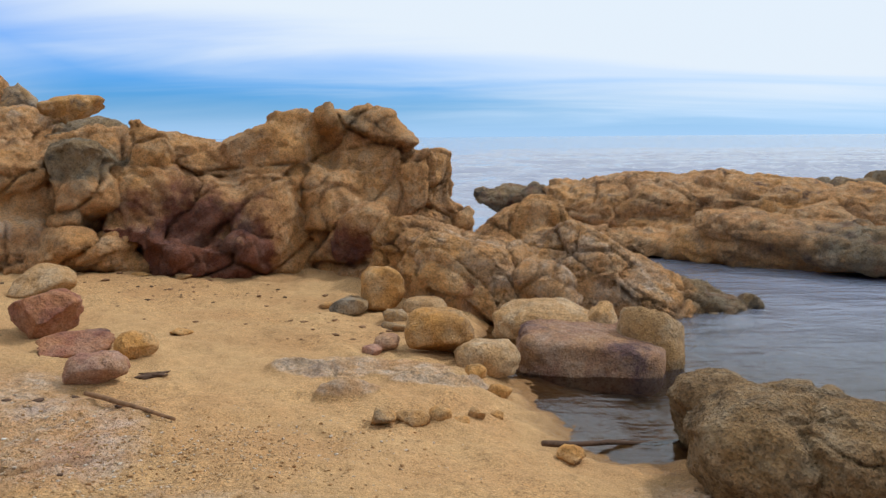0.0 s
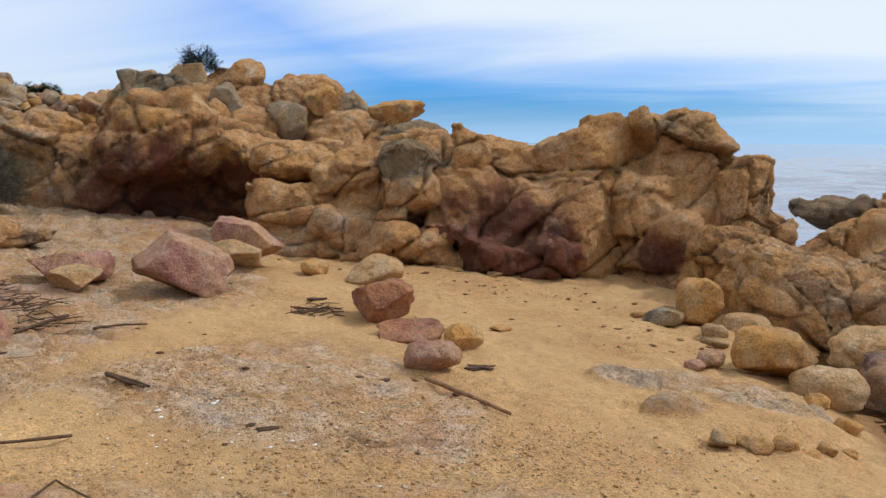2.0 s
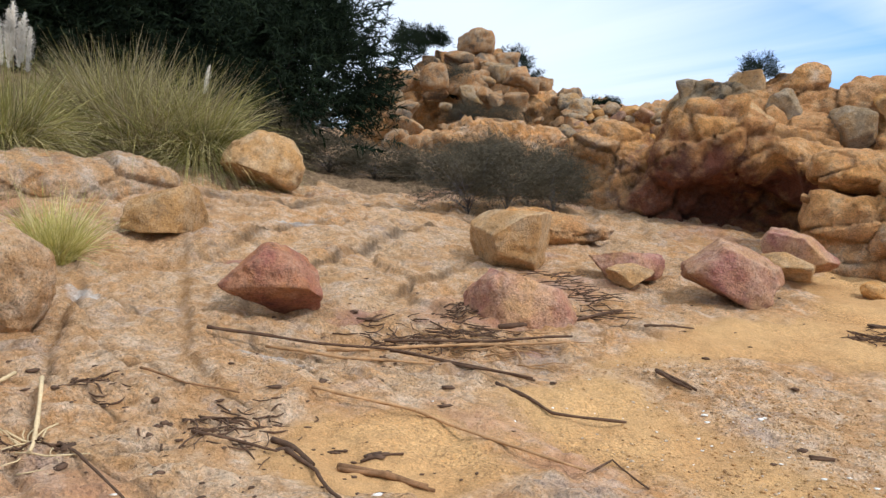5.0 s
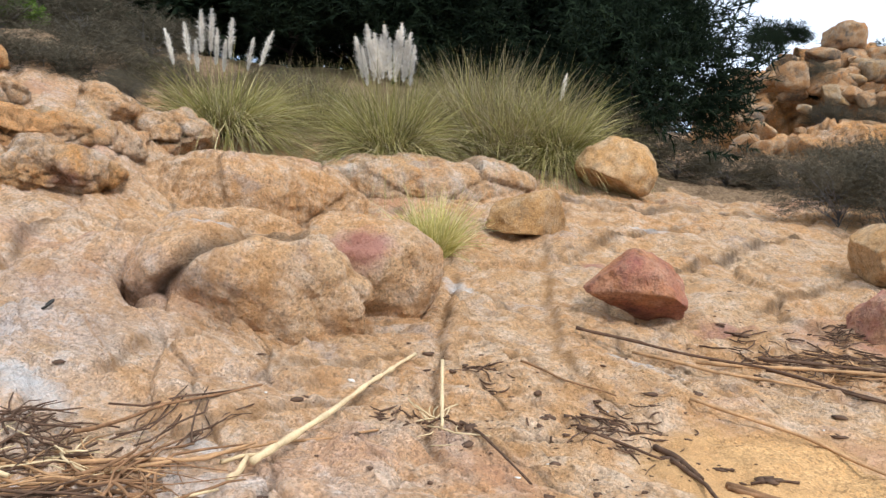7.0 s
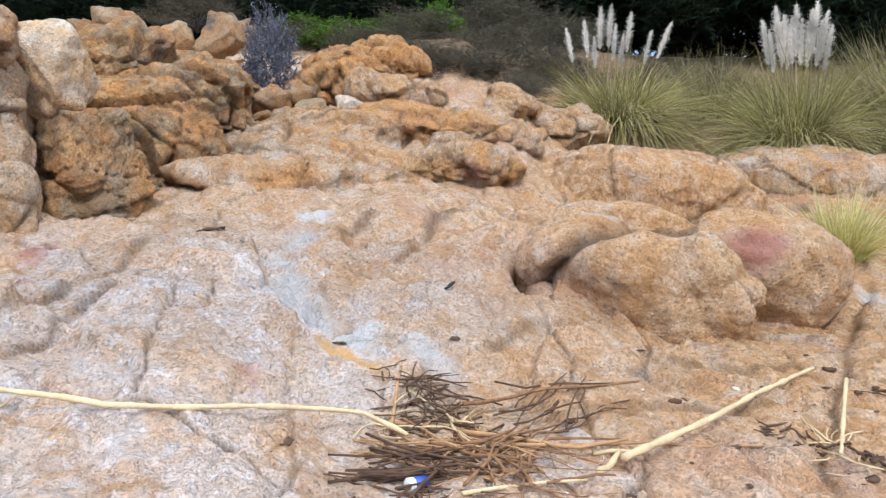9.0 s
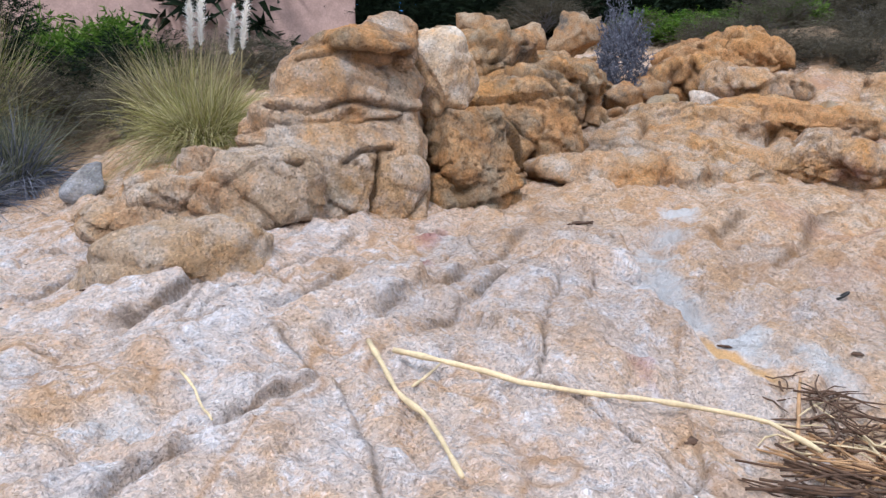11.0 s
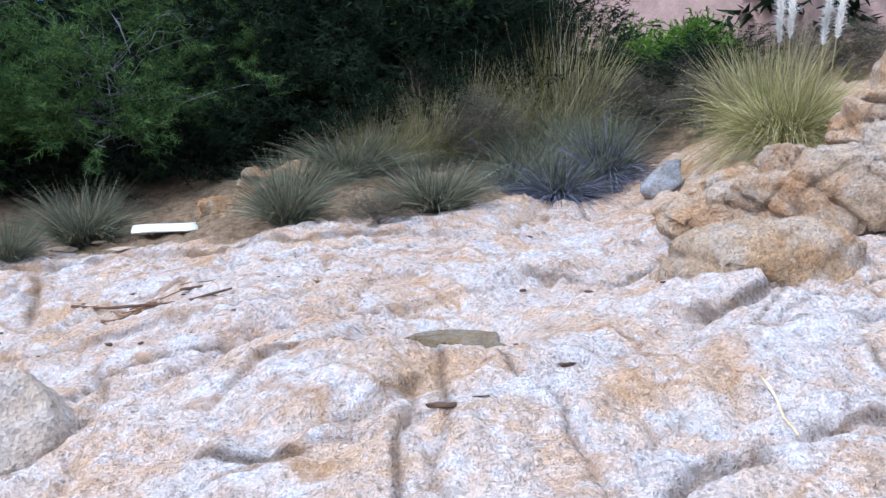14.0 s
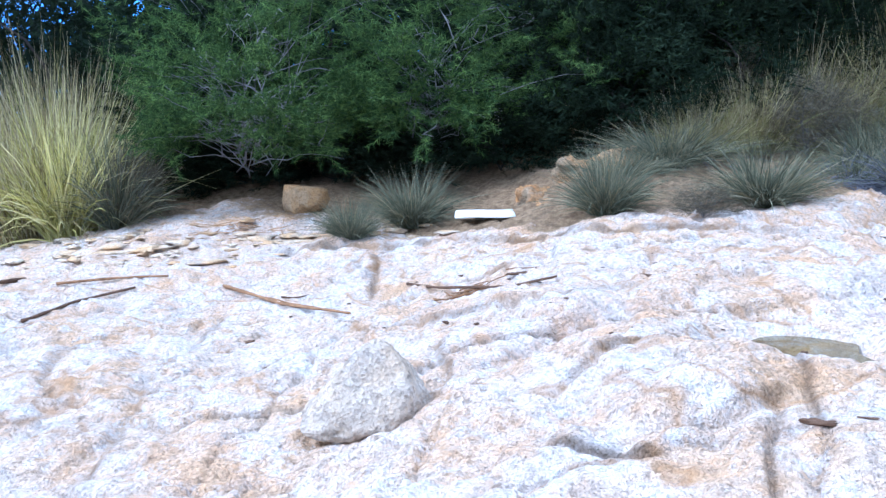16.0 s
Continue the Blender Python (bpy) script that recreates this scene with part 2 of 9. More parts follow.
    c2 = blend(nt, 0.5, c2, blend(nt, 1.0, c2, ramp(nt, clot, (0.30, grey(0.5)), (0.45, grey(0.97)), (0.7, grey(1.15))), "MULTIPLY"))
    rock = blend(nt, pale, c1, c2)
    rock = blend(nt, 0.8, rock, blend(nt, 1.0, rock, ramp(nt, pit, (0.33, grey(0.55)), (0.45, grey(1)), (0.7, grey(1.08))), "MULTIPLY"))
    pink = noise_tex(nt, v, 0.8, 4).outputs["Fac"]
    rock = blend(nt, calc(nt, "MULTIPLY", ramp(nt, pink, (0.58, grey(0)), (0.68, grey(0.3))), calc(nt, "SUBTRACT", 1.0, calc(nt, "MULTIPLY", pale, 0.85))), rock, (0.52, 0.27, 0.24))
    vein = noise_tex(nt, v, 0.8, 3, 0.5).outputs["Fac"]
    rock = blend(nt, ramp(nt, calc(nt, "ABSOLUTE", calc(nt, "SUBTRACT", vein, 0.5)), (0.0, grey(0.6)), (0.004, grey(0.4)), (0.010, grey(0))), rock, (0.46, 0.25, 0.11))
    ar = nt.nodes.new("ShaderNodeAttribute"); ar.attribute_name = "red"
    rock = blend(nt, ramp(nt, calc(nt, "ADD", ar.outputs["Fac"], calc(nt, "MULTIPLY", calc(nt, "SUBTRACT", patch, 0.5), 1.2)), (0.3, grey(0)), (0.75, grey(0.8))), rock, (0.42, 0.17, 0.14))
    au = nt.nodes.new("ShaderNodeAttribute"); au.attribute_name = "rust"
    rock = blend(nt, ramp(nt, calc(nt, "ADD", au.outputs["Fac"], calc(nt, "MULTIPLY", calc(nt, "SUBTRACT", rusty, 0.5), 1.5)), (0.25, grey(0)), (0.95, grey(0.75))), rock, (0.50, 0.28, 0.12))
    aw = nt.nodes.new("ShaderNodeAttribute"); aw.attribute_name = "wash"
    rock = blend(nt, ramp(nt, calc(nt, "ADD", aw.outputs["Fac"], calc(nt, "MULTIPLY", calc(nt, "SUBTRACT", patch, 0.5), 1.6)), (0.3, grey(0)), (0.9, grey(0.75))), rock, (0.72, 0.73, 0.74))
    aj = nt.nodes.new("ShaderNodeAttribute"); aj.attribute_name = "joint"
    rock = blend(nt, calc(nt, "MULTIPLY", aj.outputs["Fac"], 0.85), rock, (0.10, 0.065, 0.04))
    edge = calc(nt, "ADD", rocky, calc(nt, "MULTIPLY", calc(nt, "SUBTRACT", s3, 0.5), 0.7))
    c = blend(nt, ramp(nt, edge, (0.30, grey(0)), (0.66, grey(1))), sand, rock)
    earth = blend(nt, ramp(nt, s3, (0.35, grey(0)), (0.65, grey(1))), (0.17, 0.11, 0.065), (0.42, 0.29, 0.175))
    c = blend(nt, ramp(nt, calc(nt, "ADD", soil, calc(nt, "MULTIPLY", calc(nt, "SUBTRACT", s3, 0.5), 0.8)), (0.4, grey(0)), (0.6, grey(1))), c, earth)
    c = blend(nt, wet, c, blend(nt, 1.0, c, (0.55, 0.48, 0.38), "MULTIPLY"))
    nt.links.new(c, b.inputs["Base Color"])
    r = blend(nt, wet, grey(0.92), grey(0.35))
    nt.links.new(r, b.inputs["Roughness"])
    n1 = bump(nt, b, noise_tex(nt, v, 10, 7, 0.66).outputs["Fac"], calc(nt, "ADD", calc(nt, "MULTIPLY", rocky, 0.7), 0.3), 0.075)
    n1 = bump(nt, b, pit, calc(nt, "ADD", calc(nt, "MULTIPLY", rocky, 0.85), 0.1), 0.03, n1)
    bump(nt, b, blend(nt, 0.4, cell.outputs["Distance"], s2), 0.6, 0.012, n1)
    return m


def water_material():
    """Clear over the shallows, blue-grey where it is deep; the sky lies on it by Fresnel."""
    m, nt, b = mat_nodes("sea_water", 0.07, 0.5)
    v = place_vec(nt)
    at = nt.nodes.new("ShaderNodeAttribute"); at.attribute_name = "deep"
    mp = nt.nodes.new("ShaderNodeMapping"); mp.inputs["Scale"].default_value = (0.35, 1.0, 1.0)
    nt.links.new(v, mp.inputs[0])
    w1 = noise_tex(nt, mp.outputs[0], 0.9, 6, 0.6).outputs["Fac"]
    w2 = noise_tex(nt, mp.outputs[0], 6.0, 4, 0.6).outputs["Fac"]
    b.inputs["Base Color"].default_value = (0.30, 0.32, 0.40, 1)
    b.inputs["IOR"].default_value = 1.33
    bn = nt.nodes.new("ShaderNodeBump"); bn.inputs["Strength"].default_value = 0.35; bn.inputs["Distance"].default_value = 0.5
    nt.links.new(w1, bn.inputs["Height"])
    bn2 = nt.nodes.new("ShaderNodeBump"); bn2.inputs["Strength"].default_value = 0.5; bn2.inputs["Distance"].default_value = 0.05
    nt.links.new(w2, bn2.inputs["Height"]); nt.links.new(bn.outputs[0], bn2.inputs["Normal"])
    nt.links.new(bn2.outputs[0], b.inputs["Normal"])
    # shallows
    bs = nt.nodes.new("ShaderNodeBump"); bs.inputs["Strength"].default_value = 0.4; bs.inputs["Distance"].default_value = 0.045
    nt.links.new(w2, bs.inputs["Height"])
    clear = nt.nodes.new("ShaderNodeBsdfTransparent"); clear.inputs[0].default_value = (0.86, 0.80, 0.72, 1)
    gloss = nt.nodes.new("ShaderNodeBsdfGlossy"); gloss.inputs["Roughness"].default_value = 0.08
    nt.links.new(bs.outputs[0], gloss.inputs["Normal"])
    fr = nt.nodes.new("ShaderNodeFresnel"); fr.inputs[0].default_value = 1.75
    nt.links.new(bs.outputs[0], fr.inputs["Normal"])
    sh = nt.nodes.new("ShaderNodeMixShader")
    nt.links.new(fr.outputs[0], sh.inputs[0]); nt.links.new(clear.outputs[0], sh.inputs[1]); nt.links.new(gloss.outputs[0], sh.inputs[2])
    mx = nt.nodes.new("ShaderNodeMixShader")
    nt.links.new(at.outputs["Fac"], mx.inputs[0])
    nt.links.new(sh.outputs[0], mx.inputs[1]); nt.links.new(b.outputs[0], mx.inputs[2])
    nt.links.new(mx.outputs[0], nt.nodes["Material Output"].inputs[0])
    return m


OCHRE = granite("ochre_granite", (0.44, 0.24, 0.09), (0.54, 0.27, 0.075), (0.56, 0.38, 0.20), (0.17, 0.15, 0.12), 0.25)
TAN = granite("tan_granite", (0.43, 0.275, 0.14), (0.47, 0.27, 0.11), (0.52, 0.39, 0.25), (0.24, 0.18, 0.12), 0.3)
GREYISH = granite("lichened_granite", (0.28, 0.215, 0.14), (0.38, 0.23, 0.10), (0.40, 0.34, 0.26), (0.11, 0.095, 0.08), 0.55)
RED = granite("red_granite", (0.25, 0.095, 0.072), (0.38, 0.175, 0.08), (0.38, 0.22, 0.15), (0.10, 0.055, 0.055), 0.3)
PINK = granite("pink_granite", (0.34, 0.15, 0.125), (0.49, 0.29, 0.15), (0.48, 0.32, 0.24), (0.18, 0.09, 0.09), 0.35)
PALE = granite("pale_granite", (0.52, 0.40, 0.28), (0.56, 0.36, 0.19), (0.62, 0.56, 0.48), (0.36, 0.33, 0.30), 0.4)
WHITE = granite("whitish_granite", (0.60, 0.54, 0.48), (0.56, 0.45, 0.35), (0.72, 0.69, 0.66), (0.46, 0.44, 0.42), 0.3)
DARK = granite("dark_wet_granite", (0.10, 0.08, 0.06), (0.15, 0.10, 0.06), (0.2, 0.16, 0.12), (0.04, 0.04, 0.04), 0.4)
ASHEN = granite("ashen_granite", (0.45, 0.39, 0.34), (0.45, 0.36, 0.28), (0.53, 0.48, 0.44), (0.34, 0.29, 0.26), 0.3)
HILLROCK = granite("hillside_granite", (0.33, 0.215, 0.12), (0.38, 0.20, 0.085), (0.42, 0.33, 0.23), (0.13, 0.11, 0.09), 0.55)
BLUISH = granite("blue_grey_granite", (0.30, 0.31, 0.34), (0.36, 0.33, 0.31), (0.45, 0.45, 0.47), (0.2, 0.2, 0.2), 0.3)
MUSSEL = granite("speckled_boulder_granite", (0.30, 0.19, 0.095), (0.38, 0.23, 0.10), (0.46, 0.35, 0.22), (0.12, 0.09, 0.06), 0.4, 1.4, 1.8)
BROWN = granite("brown_red_granite", (0.26, 0.14, 0.10), (0.36, 0.20, 0.10), (0.40, 0.28, 0.20), (0.12, 0.07, 0.07), 0.5)


def mass_material():
    """Granite of the outcrops: ochre, with red stains, grey lichen and pale faces where the attributes say so."""
    m, nt, b = mat_nodes("outcrop_granite", 0.9, 0.22)
    v = place_vec(nt)

    def attr(n):
        a = nt.nodes.new("ShaderNodeAttribute"); a.attribute_name = n
        return a.outputs["Fac"]
    wob = noise_tex(nt, v, 3.5, 6, 0.65).outputs["Fac"]
    wobble = calc(nt, "MULTIPLY", calc(nt, "SUBTRACT", wob, 0.5), 1.6)

    def zone(n):
        return ramp(nt, calc(nt, "ADD", attr(n), wobble), (0.3, grey(0)), (0.75, grey(1)))
    c, big, mid, fine, cell = granite_colour(nt, v, (0.60, 0.32, 0.145), (0.68, 0.35, 0.125), (0.68, 0.45, 0.25), (0.32, 0.20, 0.13), 0.2)
    c2, *_ = granite_colour(nt, v, (0.60, 0.47, 0.35), (0.60, 0.38, 0.20), (0.72, 0.63, 0.55), (0.48, 0.40, 0.34), 0.3)
    c3, *_ = granite_colour(nt, v, (0.20, 0.075, 0.05), (0.27, 0.10, 0.05), (0.25, 0.13, 0.10), (0.10, 0.05, 0.06), 0.3)
    c4, *_ = granite_colour(nt, v, (0.27, 0.205, 0.13), (0.36, 0.23, 0.11), (0.40, 0.335, 0.24), (0.09, 0.075, 0.06), 0.55)
    c = blend(nt, zone("pale"), c, c2)
    c = blend(nt, zone("grey"), c, c4)
    c = blend(nt, zone("red"), c, c3)
    aj = nt.nodes.new("ShaderNodeAttribute"); aj.attribute_name = "joint"
    c = blend(nt, calc(nt, "MULTIPLY", aj.outputs["Fac"], 0.7), c, (0.12, 0.075, 0.045))
    nt.links.new(c, b.inputs["Base Color"])
    n1 = bump(nt, b, noise_tex(nt, v, 7, 9, 0.76).outputs["Fac"], 1.0, 0.10)
    n1 = bump(nt, b, noise_tex(nt, v, 26, 5, 0.7).outputs["Fac"], 0.8, 0.035, n1)
    bump(nt, b, blend(nt, 0.5, fine, cell.outputs["Distance"]), 0.6, 0.012, n1)
    return m


MASS = mass_material()

# ---- shapes ----
def lattice(ix, iy, iz, seed):
    h = (ix * 374761393 + iy * 668265263 + iz * 2147483647 + seed * 974711) & 0xFFFFFFFF
    h = ((h ^ (h >> 13)) * 1274126177) & 0xFFFFFFFF
    h = ((h ^ (h >> 16)) * 2246822519) & 0xFFFFFFFF
    return ((h ^ (h >> 15)) & 0xFFFF) / 32767.5 - 1.0


def vnoise(p, seed=0):
    """Smooth value noise, -1 to 1, at points p (n, 3)."""
    i = np.floor(p).astype(np.int64)
    f = p - i
    u = f * f * f * (f * (f * 6 - 15) + 10)
    x, y, z = i[:, 0], i[:, 1], i[:, 2]
    r = 0
    for a in (0, 1):
        for b in (0, 1):
            for c in (0, 1):
                w = (u[:, 0] if a else 1 - u[:, 0]) * (u[:, 1] if b else 1 - u[:, 1]) * (u[:, 2] if c else 1 - u[:, 2])
                r = r + w * lattice(x + a, y + b, z + c, seed)
    return r


def fbm(p, seed=0, octaves=4, gain=0.5):
    r, a = 0, 1.0
    for k in range(octaves):
        r = r + a * vnoise(p * (2.03 ** k) + 17.3 * k, seed + k)
        a *= gain
    return r


def seams(p, seed=0, width=0.08):
    """1 along thin wandering joints, 0 elsewhere."""
    return np.clip(1 - np.abs(vnoise(p, seed) + 0.4 * vnoise(p * 2.1, seed + 5)) / width, 0, 1)


def cells(p, seed=0, flat=False):
    """Irregular blocks: distance to the joint between the two nearest seeds, a number of the block's own, and the slope of its face."""
    i = np.floor(p).astype(np.int64)
    f1, f2, own, face = np.full(len(p), 9.0), np.full(len(p), 9.0), np.zeros(len(p)), np.zeros(len(p))
    for a in (-1, 0, 1):
        for b in (-1, 0, 1):
            for c in ((0,) if flat else (-1, 0, 1)):
                x, y, z = i[:, 0] + a, i[:, 1] + b, i[:, 2] + c
                dx, dy = p[:, 0] - x - 0.5 - 0.45 * lattice(x, y, z, seed), p[:, 1] - y - 0.5 - 0.45 * lattice(x, y, z, seed + 1)
                d = dx * dx + dy * dy
                slope = dx * lattice(x, y, z, seed + 6) + dy * lattice(x, y, z, seed + 7)
                if not flat:
                    dz = p[:, 2] - z - 0.5 - 0.45 * lattice(x, y, z, seed + 2)
                    d = d + dz * dz
                    slope = slope + dz * lattice(x, y, z, seed + 8)
                near = d < f1
                f2 = np.where(near, f1, np.minimum(f2, d))
                own = np.where(near, lattice(x, y, z, seed + 3), own)
                face = np.where(near, slope, face)
                f1 = np.where(near, d, f1)
    return np.sqrt(f2) - np.sqrt(f1), own, face


def softplus(v, k):
    return np.logaddexp(0, v / k) * k


def smax(a, b, k):
    return b + softplus(a - b, k)


def step(v, a, b):
    u = np.clip((v - a) / (b - a), 0, 1)
    return u * u * (3 - 2 * u)


def hump(x, y, cx, cy, rx, ry, turn, h):
    c, s = math.cos(radians(turn)), math.sin(radians(turn))
    dx, dy = x - cx, y - cy
    u, v = (c * dx + s * dy) / rx, (-s * dx + c * dy) / ry
    return h * np.exp(-(u * u + v * v))


SEA = -0.15


def land(x, y):
    """The lie of the land: sloping slab behind, sand in front, hill inland, sea floor."""
    back = 0.48 + 0.05 * np.maximum(x, -9) - 0.1 * smax(y, -3.2 + 0 * y, 0.5)
    back = back - 0.7 * np.tanh(0.42 * softplus(x + 0.2, 0.35) / 0.7) + 0.09 * softplus(-(y + 5.0), 0.8)
    sand = -0.03 - 0.06 * np.clip(x, -12, 3)
    sand = sand - 0.13 * softplus(np.minimum(x - 0.15, y - 3.95), 0.22) - 0.11 * step(np.minimum(x - 0.2, y - 3.85), -0.15, 0.25)
    z = smax(back, sand, 0.12)
    inland = 1 - step(y, 1.5, 6.0)
    z = z + inland * (0.15 * softplus(-(x + 7.0), 0.7) + 0.16 * softplus(-(x + 11.0), 0.8)) + (1 - inland) * 0.045 * softplus(-(x + 7.0), 0.7)
    z = z + 0.09 * softplus(-(y + 8.5), 0.8)
    # the slab climbs towards the domes and the stack
    r, az = np.hypot(x + 0.3, y + 0.4), np.degrees(np.arctan2(-(x + 0.3), y + 0.4)) % 360
    w = step(az, 90, 108) * (1 - step(az, 142, 162))
    z = z + w * 0.16 * softplus(np.minimum(r, 14) - 2.9, 0.4)
    z = 3.2 - softplus(3.2 - z, 0.4)
    z = z - hump(x, y, -0.90, -4.0, 0.34, 0.36, -12, 0.24)
    coast = y - (12.0 + 1.3 * softplus(-x - 7.0, 0.8))
    z = z - 0.6 * softplus(coast, 0.5)
    z = z - 0.35 * softplus(x - 5.0, 0.6)
    return np.clip(z, -4.0, 9.0)


def rocky_mask(x, y):
    """1 on bare rock, 0 on sand."""
    p = np.stack([x * 0.7, y * 0.7, 0 * x], 1)
    n = fbm(p, 31, 4)
    line = 2.3 + 0.25 * (x + 2) + 0.5 * n
    m = step(line - y, -0.7, 0.5)
    m = np.maximum(m, step(-3.9 - x + 0.6 * n - 0.5 * np.maximum(y - 4.5, 0), -0.4, 0.4) * step(y, -9, -2))
    slab = np.exp(-((x + 2.6) / 1.4) ** 2 - ((y - 3.6) / 1.1) ** 2) * 1.5 + 0.45 * n
    m = np.maximum(m, step(slab, 0.35, 1.0) * 0.75)
    bare = np.exp(-((x + 0.45) / 0.6) ** 2 - ((y - 5.0) / 0.35) ** 2) + 0.45 * n
    m = np.maximum(m, step(bare, 0.55, 0.9) * 0.7)
    m = np.maximum(m, step(spots_of("bare", x, y) + 0.35 * n, 0.35, 0.7))
    sandy = np.exp(-((x + 3.1) / 0.9) ** 2 - ((y - 1.35) / 0.75) ** 2) + 0.3 * n
    m = m * (1 - step(sandy, 0.45, 0.8))
    return m * (1 - 0.9 * spots_of("sandy", x, y))


def joint_set(p, turn, spacing, seed):
    """A set of near-parallel joints: distance to the nearest, and the lift of the sheet between two of them."""
    c, s = math.cos(radians(turn)), math.sin(radians(turn))
    q = (c * p[:, 0] + s * p[:, 1] + 0.25 * vnoise(p * 0.8, seed) + 0.04 * vnoise(p * 4.0, seed + 1)) / spacing
    i = np.floor(q).astype(np.int64)
    o = np.zeros_like(i)
    d = (q - i - 0.5 - 0.3 * lattice(i, o, o, seed)) * spacing
    u = step(d, -0.025, 0.025)
    return np.abs(d), lattice(i, o, o + 1, seed) * (1 - u) + lattice(i + 1, o, o + 1, seed) * u


CREASES, SWELLS, SPOTS = [], [], []


def crease(wide, deep, lift, dark, rust, *line):
    """A joint or ledge across the slab: a groove, the rock on its left lifted by lift (below 0: on its right), its dark
    (joint dirt and painted overhang shade) and its rust.
    """
    CREASES.append((wide, deep, lift, dark, rust, np.array(line, float)))


def swell(x, y, rx, ry, turn, h):
    """A pillow of rock that stands out of the slab with a plain edge."""
    SWELLS.append((x, y, rx, ry, turn, h))


def spot(kind, x, y, rx, ry, turn, amount):
    """A patch of another colour on the slab: red, wash (bleached by run-off), sandy."""
    SPOTS.append((kind, x, y, rx, ry, turn, amount))


# joints across the pale slab
crease(0.016, 0.060, 0.060, 1.0, 0.3, (-1.02, -2.25), (-1.13, -2.33), (-1.23, -2.39), (-1.37, -2.40), (-1.49, -2.45))
crease(0.016, 0.030, 0.060, 0.6, 0.9, (-1.49, -2.45), (-1.78, -2.57), (-1.96, -2.58), (-2.12, -2.68))
crease(0.011, 0.020, 0.015, 0.5, 0.5, (-0.80, -3.80), (-0.67, -3.06), (-0.61, -2.58), (-0.55, -2.10))
crease(0.012, 0.022, -0.015, 0.35, 0.9, (-0.96, -3.98), (-0.97, -3.28), (-1.01, -3.04), (-0.97, -2.56), (-0.90, -2.05))
crease(0.018, 0.060, 0.070, 0.9, 0.8, (-1.75, -3.78), (-2.15, -3.69), (-2.66, -3.94), (-2.98, -4.10))
crease(0.014, 0.030, 0.050, 0.3, 1.0, (0.10, -3.25), (-0.05, -3.45), (-0.28, -3.73), (-0.62, -4.08))
crease(0.014, 0.022, 0.035, 0.3, 1.0, (-0.30, -2.98), (-0.44, -3.02), (-0.67, -3.18))
crease(0.012, 0.030, 0.030, 0.8, 0.4, (0.06, -2.93), (-0.15, -2.85), (-0.30, -2.82))
crease(0.014, 0.026, 0.040, 0.5, 0.7, (-1.90, -3.40), (-2.36, -3.35), (-2.67, -3.31), (-2.95, -3.42))
crease(0.014, 0.030, 0.045, 0.6, 0.7, (-2.60, -2.95), (-2.71, -2.98), (-3.06, -3.06), (-3.46, -3.09))
crease(0.012, 0.026, 0.040, 0.5, 0.8, (-2.60, -2.72), (-2.84, -2.77), (-3.34, -2.85), (-3.76, -2.85))
crease(0.013, 0.022, 0.030, 0.4, 0.8, (2.40, -5.76), (2.07, -4.29), (1.82, -3.47), (1.70, -2.90))
crease(0.015, 0.028, 0.040, 0.5, 0.7, (0.62, -4.40), (0.55, -4.00), (0.50, -3.54))
crease(0.013, 0.022, 0.030, 0.3, 0.9, (1.30, -5.60), (1.48, -6.30), (1.64, -7.37))
crease(0.018, 0.030, 0.060, 0.5, 0.6, (2.98, -7.20), (1.70, -7.30), (0.69, -6.90), (-0.22, -6.40), (-1.04, -6.20), (-1.90, -5.70))
crease(0.012, 0.020, 0.035, 0.4, 0.6, (1.50, -4.90), (0.80, -4.85), (0.10, -4.70), (-0.50, -4.60))
crease(0.012, 0.020, 0.030, 0.4, 0.5, (-1.50, -1.60), (-1.75, -2.05), (-2.12, -2.68), (-2.20, -3.20))
crease(0.012, 0.022, 0.030, 0.4, 0.7, (-1.20, -4.70), (-1.90, -4.55), (-2.50, -4.80))
# the hollow that carries run-off between two pillows, and the ledge beside it
crease(0.110, 0.060, 0.000, 0.0, 0.0, (-5.30, -2.80), (-4.53, -2.66), (-3.99, -2.38), (-3.69, -1.82), (-3.40, -1.50))
crease(0.022, 0.030, -0.140, 0.25, 1.0, (-4.85, -3.10), (-4.50, -2.80), (-4.06, -2.50), (-3.70, -2.12), (-3.46, -1.80))
crease(0.015, 0.030, -0.060, 0.4, 0.6, (-3.05, -2.72), (-3.27, -2.83), (-3.80, -2.93), (-4.05, -2.85))
crease(0.014, 0.026, 0.040, 0.5, 0.8, (-2.80, -2.95), (-3.20, -3.08), (-3.91, -3.20), (-4.30, -3.35))
crease(0.018, 0.040, 0.060, 0.5, 1.0, (-4.75, -2.32), (-5.06, -2.48), (-5.60, -2.45))
crease(0.018, 0.035, 0.060, 0.4, 1.0, (-4.50, -1.98), (-5.20, -2.05), (-5.87, -2.16), (-6.40, -2.00))
crease(0.016, 0.030, 0.050, 0.3, 0.9, (-3.75, -1.32), (-4.10, -1.18), (-4.44, -1.10), (-4.75, -0.75))
crease(0.016, 0.030, 0.045, 0.4, 0.8, (-4.05, -0.75), (-4.35, -0.40), (-4.60, 0.00), (-4.85, 0.25))
crease(0.014, 0.026, 0.035, 0.4, 0.8, (-3.35, -0.90), (-3.70, -0.55), (-3.95, -0.20), (-4.10, 0.10))
